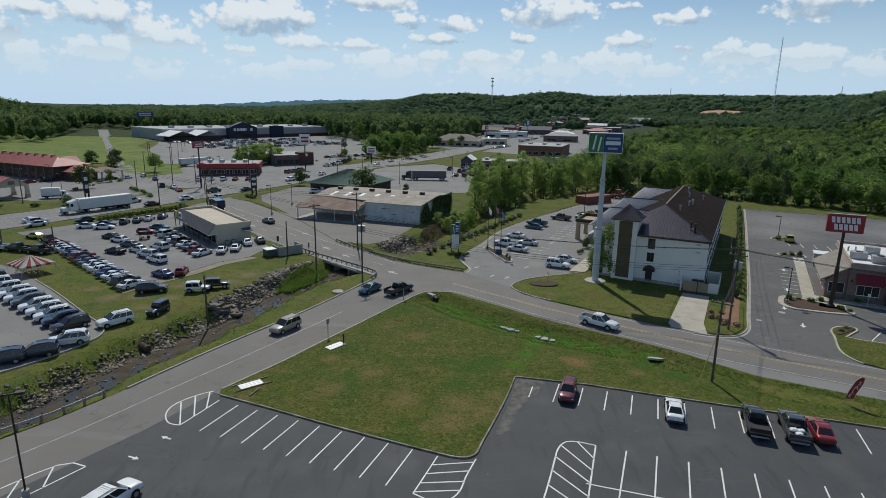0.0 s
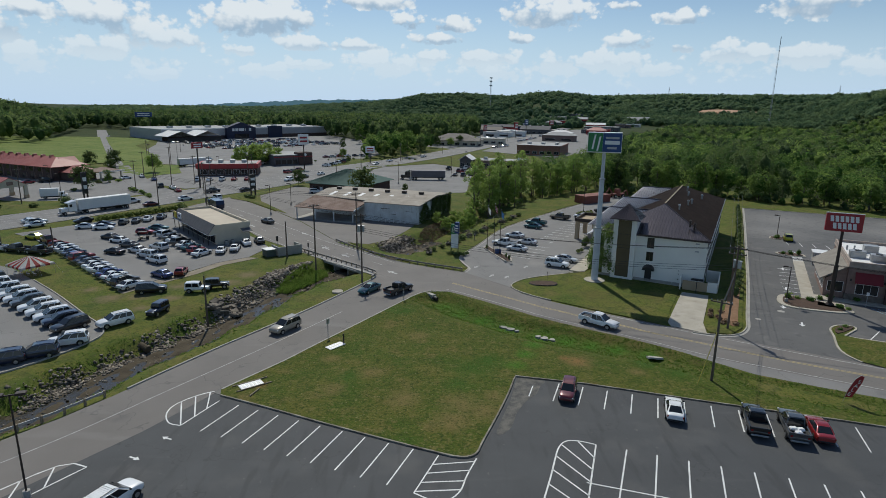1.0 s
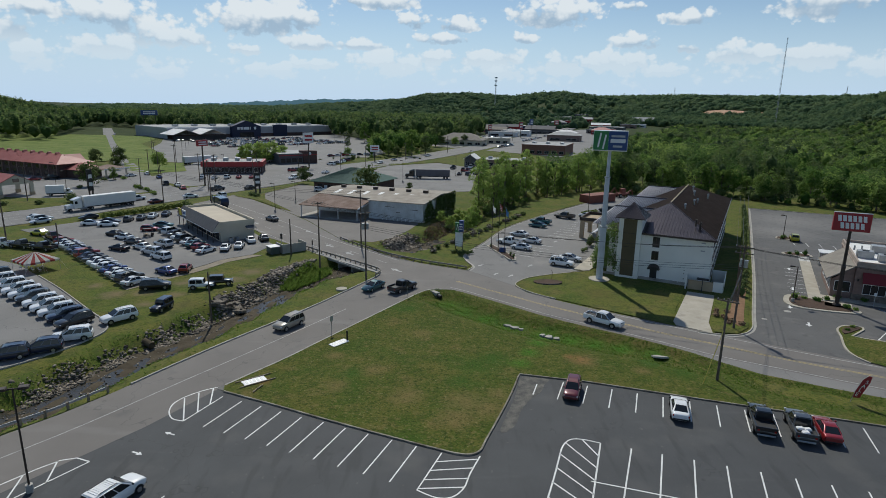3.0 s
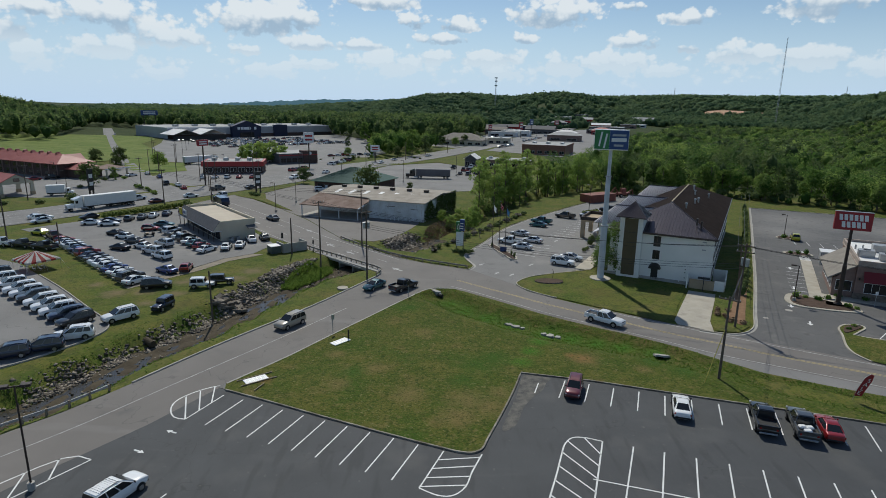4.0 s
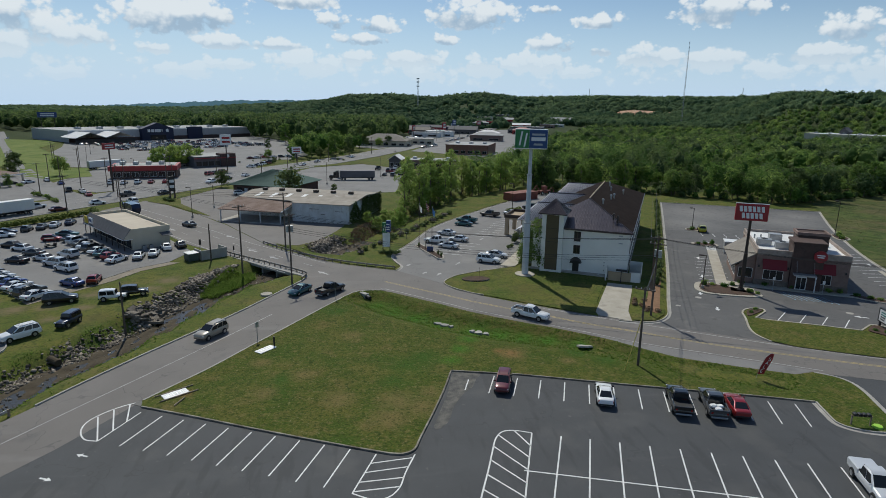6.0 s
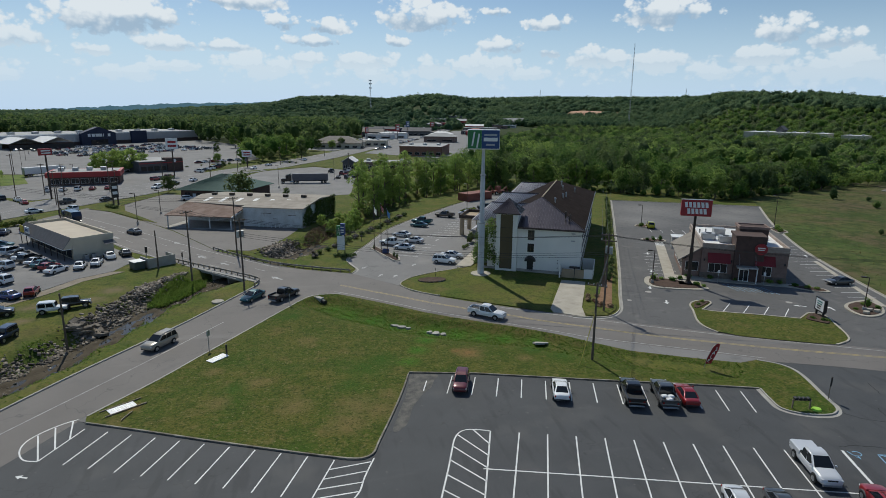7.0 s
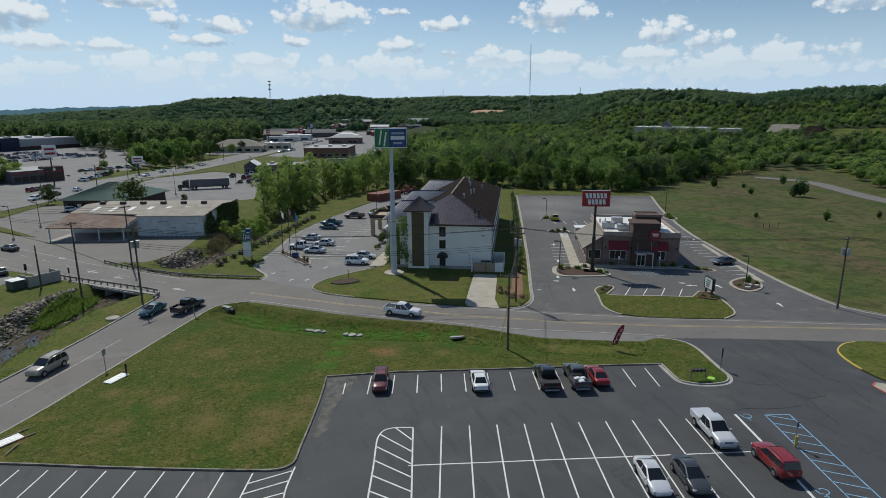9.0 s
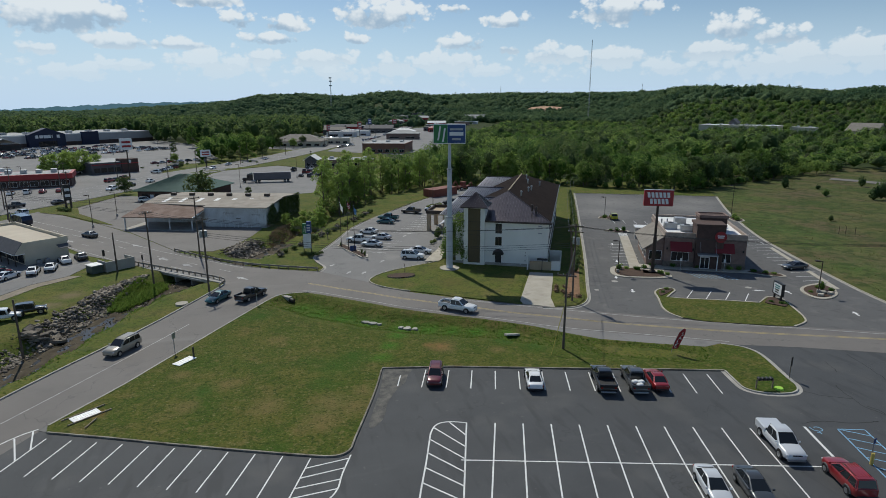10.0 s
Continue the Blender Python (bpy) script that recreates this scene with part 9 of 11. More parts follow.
for x, y, r, h in ((33.0, 128.5, .9, 2.6), (33.8, 130.2, .8, 2.4), (30.2, 122.8, .6, .8), (31.2, 124.2, .6, .8), (30.6, 111.2, .75, 1.0), (35.0, 105.6, .5, .7), (33.6, 106.5, .5, .7)):
    bush(x, y, r, h, LEAFD, "dark clipped shrub beside the hotel", "hotel shrubs")
for k in range(30):                       # row of conifers between hotel and diner
    p = Vector((46.5, 83.5)).lerp(Vector((93.5, 178.5)), k / 29)
    if k > 2:
        bush(p.x - .4 + rng.uniform(-.2, .2), p.y, .75, rng.uniform(1.6, 3.4), LEAFD, "narrow dark evergreen in a screening row", "evergreen row", n=110)
for k in range(9):
    bush(42.6 + rng.uniform(-1.2, 2.4), 79.5 + k * .75 + rng.uniform(-.4, .4), rng.uniform(.3, .6), rng.uniform(.4, .8), surface("dry_shrub", (.16, .09, .05), (.22, .15, .08), big=1, fine=.1, bump=0, per_island=.4), "low brown dry shrub in pine straw", "dry shrubs")
for x, y, r, h in ((59.4, 92.6, .7, 1.3), (62.6, 91.6, .8, .7), (65.4, 88.2, .7, .6), (64.6, 92.2, .6, .7), (61.0, 92.6, .5, .5), (82.6, 84.4, .6, .6), (84.0, 83.0, .6, .6), (85.0, 82.0, .5, .5), (66.8, 93.0, .6, .8), (74.2, 89.6, .5, .7), (81.0, 86.2, .6, .8), (79.4, 86.9, .6, .8), (70.5, 91.6, .6, .7),
                   (85.6, 73.4, .4, .5), (86.4, 71.4, .5, .6), (85.2, 72.2, .6, 1.7), (82.4, 71.6, .4, .4), (60.2, 79.2, .4, .5), (58.7, 78.0, .4, .4), (72.2, 69.2, .4, .4), (73.0, 68.2, .4, .45), (73.6, 67.9, .4, .4), (78.0, 124.0, .6, .9), (76.6, 124.4, .5, .7), (79.3, 123.2, .6, 1.4), (84.0, 140.6, .6, .8), (85.0, 141.8, .6, .8),
                   (118.0, 130.0, .8, 1.6), (116.6, 127.6, .8, 1.2), (119.6, 132.0, .7, .9), (66.0, 87.0, .5, .5)):
    bush(x, y, r, h, LEAF2, "small green shrub in a mulched bed", "diner shrubs")
for k in range(22):
    x, y = -73 + rng.uniform(-4, 26), 330 + rng.uniform(-14, 26)
    if k % 2:
        x, y = -40 + rng.uniform(-14, 26), 340 + rng.uniform(-6, 14)
    bush(x, y, rng.uniform(.6, 1.1), rng.uniform(.7, 1.2), LEAFD, "low dark parking-lot shrub", "car park shrubs", n=40)

# tufts and weeds
def tufts(name, x, y, z, h, w, material, seed, label):
    rs = np.random.RandomState(seed)
    n = len(x)
    P = np.stack([x, y, z - .02], -1)
    vs, fs = [], []
    for k in range(3):                     # three bent blades each
        a = rs.uniform(0, 2 * np.pi, n)
        t = np.stack([np.cos(a), np.sin(a), 0 * a], -1) * (w * .42)[:, None]
        out = np.stack([rs.normal(0, .55, n), rs.normal(0, .55, n), rs.uniform(.7, 1.1, n)], -1) * np.maximum(h, w * .6)[:, None]
        base = P + np.stack([rs.normal(0, 1, n), rs.normal(0, 1, n), 0 * a], -1) * (w * .5)[:, None]
        vs.append(np.stack([base - t, base + t, base + out], 1).reshape(-1, 3))
        fs.append(np.arange(3 * n).reshape(-1, 3) + k * 3 * n)
    return tagged(new(name, raw_mesh(name, np.concatenate(vs), [np.concatenate(fs)], material)), label, "grass", kind="stuff")


rs = np.random.RandomState(12)
x, y = scatter(301, 60000, ISLE)
d = line_dist(x, y, DITCH)
keep = (line_dist(x, y, isle_edge) > .25) & (rs.uniform(0, 1, len(x)) < np.where(d < 4, .6, .48))
x, y, d = x[keep], y[keep], d[keep]
e = line_dist(x, y, isle_edge)
z = np.array([isle_height(a, b) for a, b in zip(x, y)])
hh = np.where(d < 3.5, rs.uniform(.06, .22, len(x)), rs.uniform(.015, .05, len(x)))
GT = surface("grass_tufts", (0.080, 0.118, 0.018), (0.20, 0.180, 0.050), big=5.5, fine=.4, rough=.9, bump=0, contrast=2.2, per_island=.5, translucent=.5, spec=.1)
GW = surface("weed_leaves", (0.100, 0.175, 0.028), (0.190, 0.260, 0.060), big=3, fine=.3, rough=.85, bump=0, contrast=1.6, per_island=.5, translucent=.55, spec=.1)
i = d < 3.5
tufts("grass_tufts", x[~i], y[~i], z[~i], hh[~i], rs.uniform(.05, .13, (~i).sum()), GT, 1, "short uneven grass tufts on the island")
tufts("ditch_weeds", x[i], y[i], z[i], hh[i], rs.uniform(.10, .26, i.sum()), GW, 2, "lush green weeds along the ditch")
cr = curve(CREEK[:15], 6)
x, y = scatter(303, 60000, [(-60, 42), (-30, 42), (-8, 100), (0, 125), (16, 160), (4, 166), (-14, 132), (-34, 112), (-46, 84), (-64, 56)])
d = line_dist(x, y, flat(cr))
keep = (d > 2.2) & (d < 7.5) & (rs.uniform(0, 1, len(x)) < np.where(d < 5.5, .45, .2))
for pts in (DEALER, flat(LOWER) + [(-100, 40), (-125, 80)], [(-66, 8), (-41.8, 46.6), (-35.8, 55.9), (-28.6, 70.1), (-19.7, 86.2), (-12.6, 101.5), (-14.5, 107.3), (-26, 117), (-42, 132), (-24, 131), (-11, 116), (-4, 112), (5, 107), (30, 80), (0, 40)]):
    keep &= ~inside(x, y, pts)
x, y, d = x[keep], y[keep], d[keep]
tufts("bank_weeds", x, y, land(x, y), np.where(d < 5, rs.uniform(.06, .22, len(x)), rs.uniform(.04, .12, len(x))), rs.uniform(.10, .28, len(x)), GW, 3, "tall green and brown weeds on the creek banks")
x, y = scatter(304, 34000, [(91, 60), (102, 92), (126, 138), (146, 166), (165, 184), (225, 205), (300, 190), (260, 0), (110, 45)])
tufts("field_grass", x, y, np.full(len(x), .02), rs.uniform(.04, .16, len(x)), rs.uniform(.12, .34, len(x)), surface("dry_field_grass", (0.085, 0.105, 0.032), (0.185, 0.165, 0.080), big=16, fine=.6, rough=.9, bump=0, contrast=2.4, per_island=.45, translucent=.5, spec=.1), 4, "rough knee-high grass in the field")
x, y = scatter(307, 5200, [(-6, 138), (-2, 134), (3, 144), (8, 160), (1, 160), (-4, 150)])
k = line_dist(x, y, CREEK) > 1.6
x, y = x[k], y[k]
tufts("dry_brush", x, y, land(x, y), rs.uniform(.12, .45, len(x)), rs.uniform(.15, .4, len(x)), surface("dead_brush", (.13, .085, .05), (.24, .175, .105), big=2, fine=.3, bump=0, contrast=2, per_island=.5, translucent=.2), 7, "dead brown brush on the slope below the warehouse")

rg = random.Random(44)
for k in range(46):                       # scrub where the field meets the wood
    x, y = rg.uniform(160, 262), rg.uniform(186, 240)
    if inside(np.array([x]), np.array([y]), [(150, 186), (168, 180), (214, 208), (262, 206), (276, 222), (268, 240), (230, 236), (204, 228), (180, 206)])[0] and math.hypot(x - 228, y - 198) > 9:
        r = rg.uniform(.8, 2.4)
        bush(x, y, r, r * rg.uniform(1.0, 1.8), rg.choice((LEAF2, LEAF_DEEP, LEAF_MID)), "low scrubby bush at the field's far edge", "scrub", n=70)
for x, y, r, h in ((181.4, 177, 1.6, 4.6), (190.5, 171, .9, 1.8), (178.9, 157, 1.1, 2.6), (212.6, 172, 1.5, 4.4), (188, 144.5, 2.3, 7.2), (186.2, 145.6, 1.6, 4.6), (154.3, 109.5, 1.0, 3.4), (140.7, 120.5, .7, 1.8), (171, 106.5, .8, 2.4)):
    bush(x, y, r, h, LEAF_DEEP if r > 1.3 or r < .95 else LEAF_MID, "lone green sapling standing in the rough field", "field saplings", z=0, n=130)
sp = thing("survey_stakes", Matrix.Identity(4), "three dark posts standing in the rough field", "posts")
for x, y in ((128.0, 106.8), (129.4, 106.2), (131.4, 105.4)):
    part("post", cyl(x, y, 0, 1.9, .06, seg=6), BRONZE, sp)
# shrubs at the foot of the wood
for k in range(90):
    f = k / 90 * (len(edge) - 1)
    p = edge[int(f)]
    r = rg.uniform(.8, 2.0)
    bush(p[0] + rg.uniform(-3, 2), p[1] - rg.uniform(0, 4.5), r, r * rg.uniform(1.2, 2.4), rg.choice((LEAF_DEEP, LEAF_DEEP, LEAF_MID, LEAF2)), "leafy shrub at the foot of the wood", "wood's-edge shrubs", n=80)

# stones on the creek banks
CUBE_V = np.array([(a, b, c) for a in (-1, 1) for b in (-1, 1) for c in (-1, 1)], float)
CUBE_F = np.array([(0, 1, 3, 2), (4, 6, 7, 5), (0, 4, 5, 1), (2, 3, 7, 6), (0, 2, 6, 4), (1, 5, 7, 3)])


def stones(name, x, y, z, s, seed, label):
    """Broken angular stones, each tipped its own way."""
    rs = np.random.RandomState(seed)
    n = len(x)
    v = CUBE_V[None] * rs.uniform(.45, 1.1, (n, 8, 3)) * (s[:, None] * np.stack([rs.uniform(.7, 1.25, n), rs.uniform(.45, .9, n), rs.uniform(.25, .6, n)], -1))[:, None]
    for i, j, spread in ((1, 2, .6), (0, 2, .6), (0, 1, 3.14)):
        a = rs.uniform(-spread, spread, n)
        c, q = np.cos(a)[:, None], np.sin(a)[:, None]
        vi, vj = v[..., i] * c - v[..., j] * q, v[..., i] * q + v[..., j] * c
        v[..., i], v[..., j] = vi, vj
    v = v + np.stack([x, y, z], -1)[:, None]
    f = (CUBE_F[None] + (np.arange(n) * 8)[:, None, None]).reshape(-1, 4)
    return tagged(new(name, raw_mesh(name, v.reshape(-1, 3), [f], ROCK)), label, "stones", kind="stuff")


rs = np.random.RandomState(8)
xs, ys, ss = [], [], []
for (cx, cy), spread, n, top in (((-38.6, 70.5), 2.2, 300, .36), ((-41.8, 65.0), 2.2, 130, .32), ((-36.0, 79.0), 2.4, 400, .38), ((-34.5, 86.5), 2.7, 620, .45), ((-32.6, 92.0), 2.8, 760, .45), ((-31.5, 98.0), 2.5, 700, .42), ((-31.0, 104.5), 2.4, 620, .5), ((-28.5, 110.5), 2.2, 520, .5),
                                 ((-9.6, 133.5), 3.0, 900, .5), ((-12.0, 129.5), 2.8, 800, .5), ((-6.5, 130), 3.2, 900, .45), ((-9.0, 125.0), 3.0, 300, .4), ((-45.2, 57.5), 2.2, 380, .32), ((-44.2, 61.0), 2.0, 360, .34), ((-41.8, 66.5), 2.0, 360, .36), ((-38.8, 73.0), 2.2, 380, .36), ((-48.4, 52.0), 2.0, 220, .3), ((4, 146), 4, 200, .5), ((14, 170), 4, 160, .5), ((-22.5, 106.5), 1.6, 120, .4), ((-25.5, 99.5), 1.4, 120, .35)):
    xs.append(rs.normal(cx, spread * .45, n))
    ys.append(rs.normal(cy, spread * .7, n))
    ss.append(.09 + (top - .09) * rs.uniform(0, 1, n) ** 2.4)
x, y, s = np.concatenate(xs), np.concatenate(ys), np.concatenate(ss)
k = (line_dist(x, y, flat(cr)) < 7.5) & (line_dist(x, y, flat(cr)) > 1.3)
x, y, s = x[k], y[k], s[k]
stones("riprap", x, y, np.maximum(land(x, y), -1.75) + s * .12, s, 4, "grey broken riprap stone on the creek bank")
x, y = scatter(330, 6000, [(-47, 48), (-42, 48), (-33, 74), (-26, 96), (-16, 110), (-26, 113), (-32, 96), (-40, 74)])
d = line_dist(x, y, flat(cr))
k = (d < 4.2) & (rs.uniform(0, 1, len(x)) < .55 + .45 * np.sin(x * .7 + y * .5))
stones("creek_stones", x[k], y[k], np.maximum(land(x[k], y[k]), -1.74) + .02, .05 + .16 * rs.uniform(0, 1, k.sum()) ** 2, 5, "small pale stones in the creek bed")
for k in range(14):
    x, y = -34.4 + rng.uniform(-1.8, 1.6), 87.0 + rng.uniform(-2.4, 2.6)
    w, l = rng.uniform(.35, .7), rng.uniform(.7, 1.3)
    m = pose(x, y, max(land1(x, y), -1.7) + .2, rng.uniform(-22, 22), rng.uniform(-25, 25), rng.uniform(0, 180))
    solo("rock_slab", box(-l, l, -w, w, -.14, .12, bevel=.05, m=m), ROCK, "broken slab of pale concrete on the creek bank", "rock", "rock slabs")
rs = np.random.RandomState(19)
x, y = scatter(340, 7000, [(-29.6, 97.0), (-27.4, 97.0), (-24.6, 102.5), (-22.6, 108.0), (-23.8, 111.5), (-27.6, 110.0), (-29.4, 103.5)])
tufts("creek_weeds", x, y, np.maximum(land(x, y), -1.75), rs.uniform(.3, .95, len(x)), rs.uniform(.12, .3, len(x)), GW, 8, "lush tall green weeds in the creek")
x, y = scatter(341, 30000, [(-50, 44), (-40, 44), (-27, 84), (-18, 104), (-22, 114), (-34, 112), (-46, 74)])
d = line_dist(x, y, flat(cr))
k = (d > 1.6) & (d < 5.5) & (np.sin(x * .8 + 1.7 * np.sin(y * .35)) + np.sin(y * .9 - x * .3) > .75)
x, y = x[k], y[k]
tufts("bank_weeds", x, y, np.maximum(land(x, y), -1.75), rs.uniform(.08, .30, len(x)), rs.uniform(.08, .2, len(x)), GW, 9, "clumps of green weeds among the stones")

# ---- bridge, rails and drains ----
br = thing("road_bridge", Matrix.Identity(4), "low concrete road bridge over the creek", "bridge")
part("deck", strip([(-27.5, 118.2), (-12.5, 104.2)], .5, -.6, -.55, .05), CONC, br)
part("abutment", strip([(-27.0, 118.6), (-12.2, 105.0)], 9.6, 9.2, -2.4, -.3), CONC, br)
for i in range(4):
    p = Vector((-25.0, 116.0)).lerp(Vector((-15.2, 106.8)), i / 3)
    m = Matrix.Translation((p.x, p.y, 0)) @ Matrix.Rotation(radians(47), 4, "Z")
    part("pier", box(-.3, 9.5, -.18, .18, -2.3, -.7, m=m), CONC, br, "grey concrete bridge pier")
for (x, y), a in (((-26.6, 117.4), 215), ((-13.6, 105.4), 260)):
    part("wing_wall", box(0, 4.2, -.15, .15, -2.3, -.1, m=Matrix.Translation((x, y, 0)) @ Matrix.Rotation(radians(a), 4, "Z")), CONC, br)


def guardrail(pts, label, every=1.9, material=None, blocks=True):
    root = thing("guardrail", Matrix.Identity(4), label, "guardrail")
    mt = material or RUSTRAIL
    bm = strip(pts, .05, -.03, .42, .52)
    part("rail", bm, mt, root)
    part("rail", strip(pts, .05, -.03, .60, .70), mt, root)
    part("rail_web", strip(pts, .015, -.005, .5, .62), mt, root)
    L = [Vector(p) for p in pts]
    total = sum((b - a).length for a, b in zip(L, L[1:]))
    n = int(total / every)
    for i in range(n + 1):
        s = total * i / n
        for a, b in zip(L, L[1:]):
            if s <= (b - a).length + 1e-6:
                p = a.lerp(b, s / (b - a).length)
                break
            s -= (b - a).length
        part("post", box(p.x - .1, p.x + .1, p.y - .1, p.y + .1, -.5, .74), LUMBER if blocks else mt, root)
    return root


guardrail(flat(curve([(-33.2, 124.2), (-26.5, 117.6), (-14.2, 106.4), (-12.4, 103.6), (-12.9, 101.0)], 4)), "weathered steel guardrail along the bridge", 1.6)
guardrail(flat(curve([(-24.8, 131.0), (-18.5, 123.2), (-10.9, 115.8), (-4.6, 111.6), (4.0, 107.2)], 4)), "weathered steel guardrail above the creek", 1.9)
guardrail([(-43.6, 45.2), (-42.0, 47.6), (-39.2, 51.0), (-36.6, 55.6)], "galvanised guardrail beside the side road", 2.0, STEEL)
solo("drain_pipe", tube([(-40.9, 71.8, -.95), (-39.4, 70.7, -1.1)], .46, 14), MUD, "grey corrugated drain pipe in the bank", "pipe")
cv = thing("culvert", Matrix.Identity(4), "concrete culvert headwall at the ditch", "culvert")
part("headwall", prism([(-2.7, 93.3), (-2.0, 93.6), (-.9, 92.3), (-1.5, 91.8)], -.8, .10), CONC, cv)
part("pipe_mouth", tube([(-1.3, 92.1, -.40), (-.7, 91.5, -.46)], .36, 12), TRIMBLK, cv)
solo("manhole_ring", prism([(-17.8 + .95 * math.cos(a * .5236), 93.2 + .95 * math.sin(a * .5236)) for a in range(12)], -.05, .22), CONC_LT, "pale concrete manhole ring in the verge", "manhole")
dg = solo("drain_grate", prism([(-25.4, 56.9), (-23.9, 58.6), (-22.9, 57.6), (-24.2, 56.3)], -.1, .03), BLACKMETAL, "dark iron storm drain grate", "drain")
for k, (x, y, r) in enumerate(((9.4, 79.6, .55), (10.3, 78.9, .7), (11.2, 78.3, .45), (14.0, 76.2, .55), (14.8, 75.6, .75), (15.8, 75.0, .5))):
    ring = [(r * math.cos(a) * (1 + .3 * math.sin(a * 3 + k)), .65 * r * math.sin(a) * (1 + .2 * math.cos(a * 2 + k))) for a in [j * .7 for j in range(9)]]
    solo("flat_stone", prism(ring, -.3, .1, m=pose(x, y, isle_height(x, y) + .12, 10 - 5 * k, 8, 25 * k)), CONC, "pale flat stone in the ditch", "stone", "ditch stones")
solo("concrete_slab", prism([(-1.3, -.5), (-.6, .8), (.5, .95), (1.25, .2), (.9, -.7), (-.3, -.95)], -.12, .1, m=pose(27.9, 68.2, isle_height(27.9, 68.2) + .22, -14, 10, 20)), CONC, "broken pale concrete slab in the ditch", "slab")


def fallen_sign(x, y, rot, post):
    root = thing("fallen_sign", place(x, y, rot, .14), "white sign panel lying flat on the grass", "sign")
    part("panel", box(-1.3, 1.3, -.6, .6, 0, .06), SIGN_WHITE, root)
    for k in range(5):
        part("lettering_bar", box(-1.0 + k * .42, -.72 + k * .42, -.35, .35, .06, .068), STEEL, root)
    if post:
        part("post", box(1.35, 1.5, -.08, .08, -.1, 1.3), BLACKMETAL, root)
    else:
        for v in (-.75, .75):
            part("timber", box(-1.9, 2.2, v - .05, v + .05, 0, .1), LUMBER, root)
        part("timber", box(-2.4, -.6, -1.6, -1.5, .05, .15, m=Matrix.Rotation(.6, 4, "Z")), LUMBER, root)
    return root


fallen_sign(-14.0, 69.9, 50, True)
fallen_sign(-21.6, 58.6, 38, False)

# ---- poles and wires ----
def utility_pole(x, y, h, arms=1, trans=0, rot=0.0, lean=(0, 0), label="weathered wooden utility pole with crossarm", z=0.0):
    root = thing("utility_pole", place(x, y, rot, z), label, "utility pole")
    part("pole", tube([(0, 0, -.6), (lean[0], lean[1], h)], [.17, .11], 8), WOOD, root)
    for k in range(arms):
        zz = h - .35 - k * .9
        f = zz / h
        part("crossarm", box(-1.2 + lean[0] * f, 1.2 + lean[0] * f, -.07 + lean[1] * f, .07 + lean[1] * f, zz - .07, zz + .07), WOOD, root)
        for u in (-1.1, -.45, .45, 1.1):
            part("insulator", cyl(u + lean[0] * f, lean[1] * f, zz + .07, zz + .25, .05, seg=6), STEEL, root)
    for k in range(trans):
        a = k * 2.1
        part("transformer", cyl(lean[0] * .8 + .42 * math.cos(a), lean[1] * .8 + .42 * math.sin(a), h * .74, h * .74 + 1.1, .28, seg=10), STEEL, root)
    return root


def wire(a, b, sag=.5, r=.022, label="thin black overhead wire", group="overhead wires"):
    A, B = Vector(a), Vector(b)
    pts = [A.lerp(B, i / 12) - Vector((0, 0, sag * 4 * (i / 12) * (1 - i / 12))) for i in range(13)]
    return solo("overhead_wire", tube(pts, r, 4), TRIMBLK, label, "wire", group)


utility_pole(-24.8, 108.6, 12.6, 1, 0, 45)
utility_pole(-14.4, 99.2, 12.6, 1, 2, 45)
utility_pole(-19.0, 124.8, 12.6, 1, 0, 45, label="tall wooden utility pole beside the warehouse")
utility_pole(-32.5, 116.4, 7.6, 0, 0, 0, label="short bare wooden pole beside the bins")
utility_pole(-35.0, 80.0, 7.4, 0, 0, 0, label="bare wooden pole on the creek bank", z=-.8)
utility_pole(32.2, 61.2, 10.2, 1, 0, -38, label="wooden utility pole with crossarm at the lot's edge")
utility_pole(42.2, 78.2, 12.6, 2, 2, -38, label="tall wooden pole with transformers in pine straw")
utility_pole(87.1, 57.2, 11.5, 1, 3, 20, label="leaning wooden pole with transformers in the field")
utility_pole(-82.6, 118.2, 5.4, 0, 0, 0, label="thick dark pole beside the dealer's row")
utility_pole(-95.5, 120.5, 12, 0, 0, 0, label="thin wooden pole beside the lot")
for x, y, h in ((-67.5, 163, 11), (-85, 170.6, 11), (-103, 219, 15), (-91, 226, 11), (-70, 214, 10), (-78, 232, 11), (-118, 236, 11), (-126, 244, 11), (-84, 202, 11), (-110, 206, 11), (-98, 228, 11), (-146, 290, 11), (-160, 316, 11), (-42, 300, 10), (-64, 250, 10), (-24, 334, 10), (0, 392, 11), (30, 470, 11), (60, 545, 12), (96, 640, 12),
                (140, 760, 12), (-48, 262, 10), (12, 300, 9), (-130, 176, 11), (-140, 300, 11), (-86, 262, 9)):
    utility_pole(x, y, h, 1, 0, 60, label="distant wooden utility pole along the highway")
T1, T2, T3, T4, T5, T6 = (-24.8, 108.6, 12.3), (-14.4, 99.2, 12.3), (-19, 124.8, 12.3), (32.2, 61.2, 9.9), (42.2, 78.2, 12.2), (87.1, 57.2, 11.2)
for o in (-1.0, 0, 1.0):
    q = Vector((o * .7, o * .7, 0))
    wire(Vector(T1) + q, Vector((-67.5, 163, 10.6)) + q, .9)
    wire(Vector(T1) + q, Vector(T2) + q, .3)
    wire(Vector(T2) + q, Vector(T5) + Vector((o * .8, -o * .5, 0)), 1.3)
    wire(Vector(T5) + Vector((o * .8, -o * .5, 0)), Vector(T6) + q, 1.0)
    wire(Vector(T6) + q, (140 + o, 20, 11.4), 1.0)
    wire(Vector(T5) + Vector((o * .8, -o * .5, -.9)), (78 + o, 150, 9.5), 1.6)
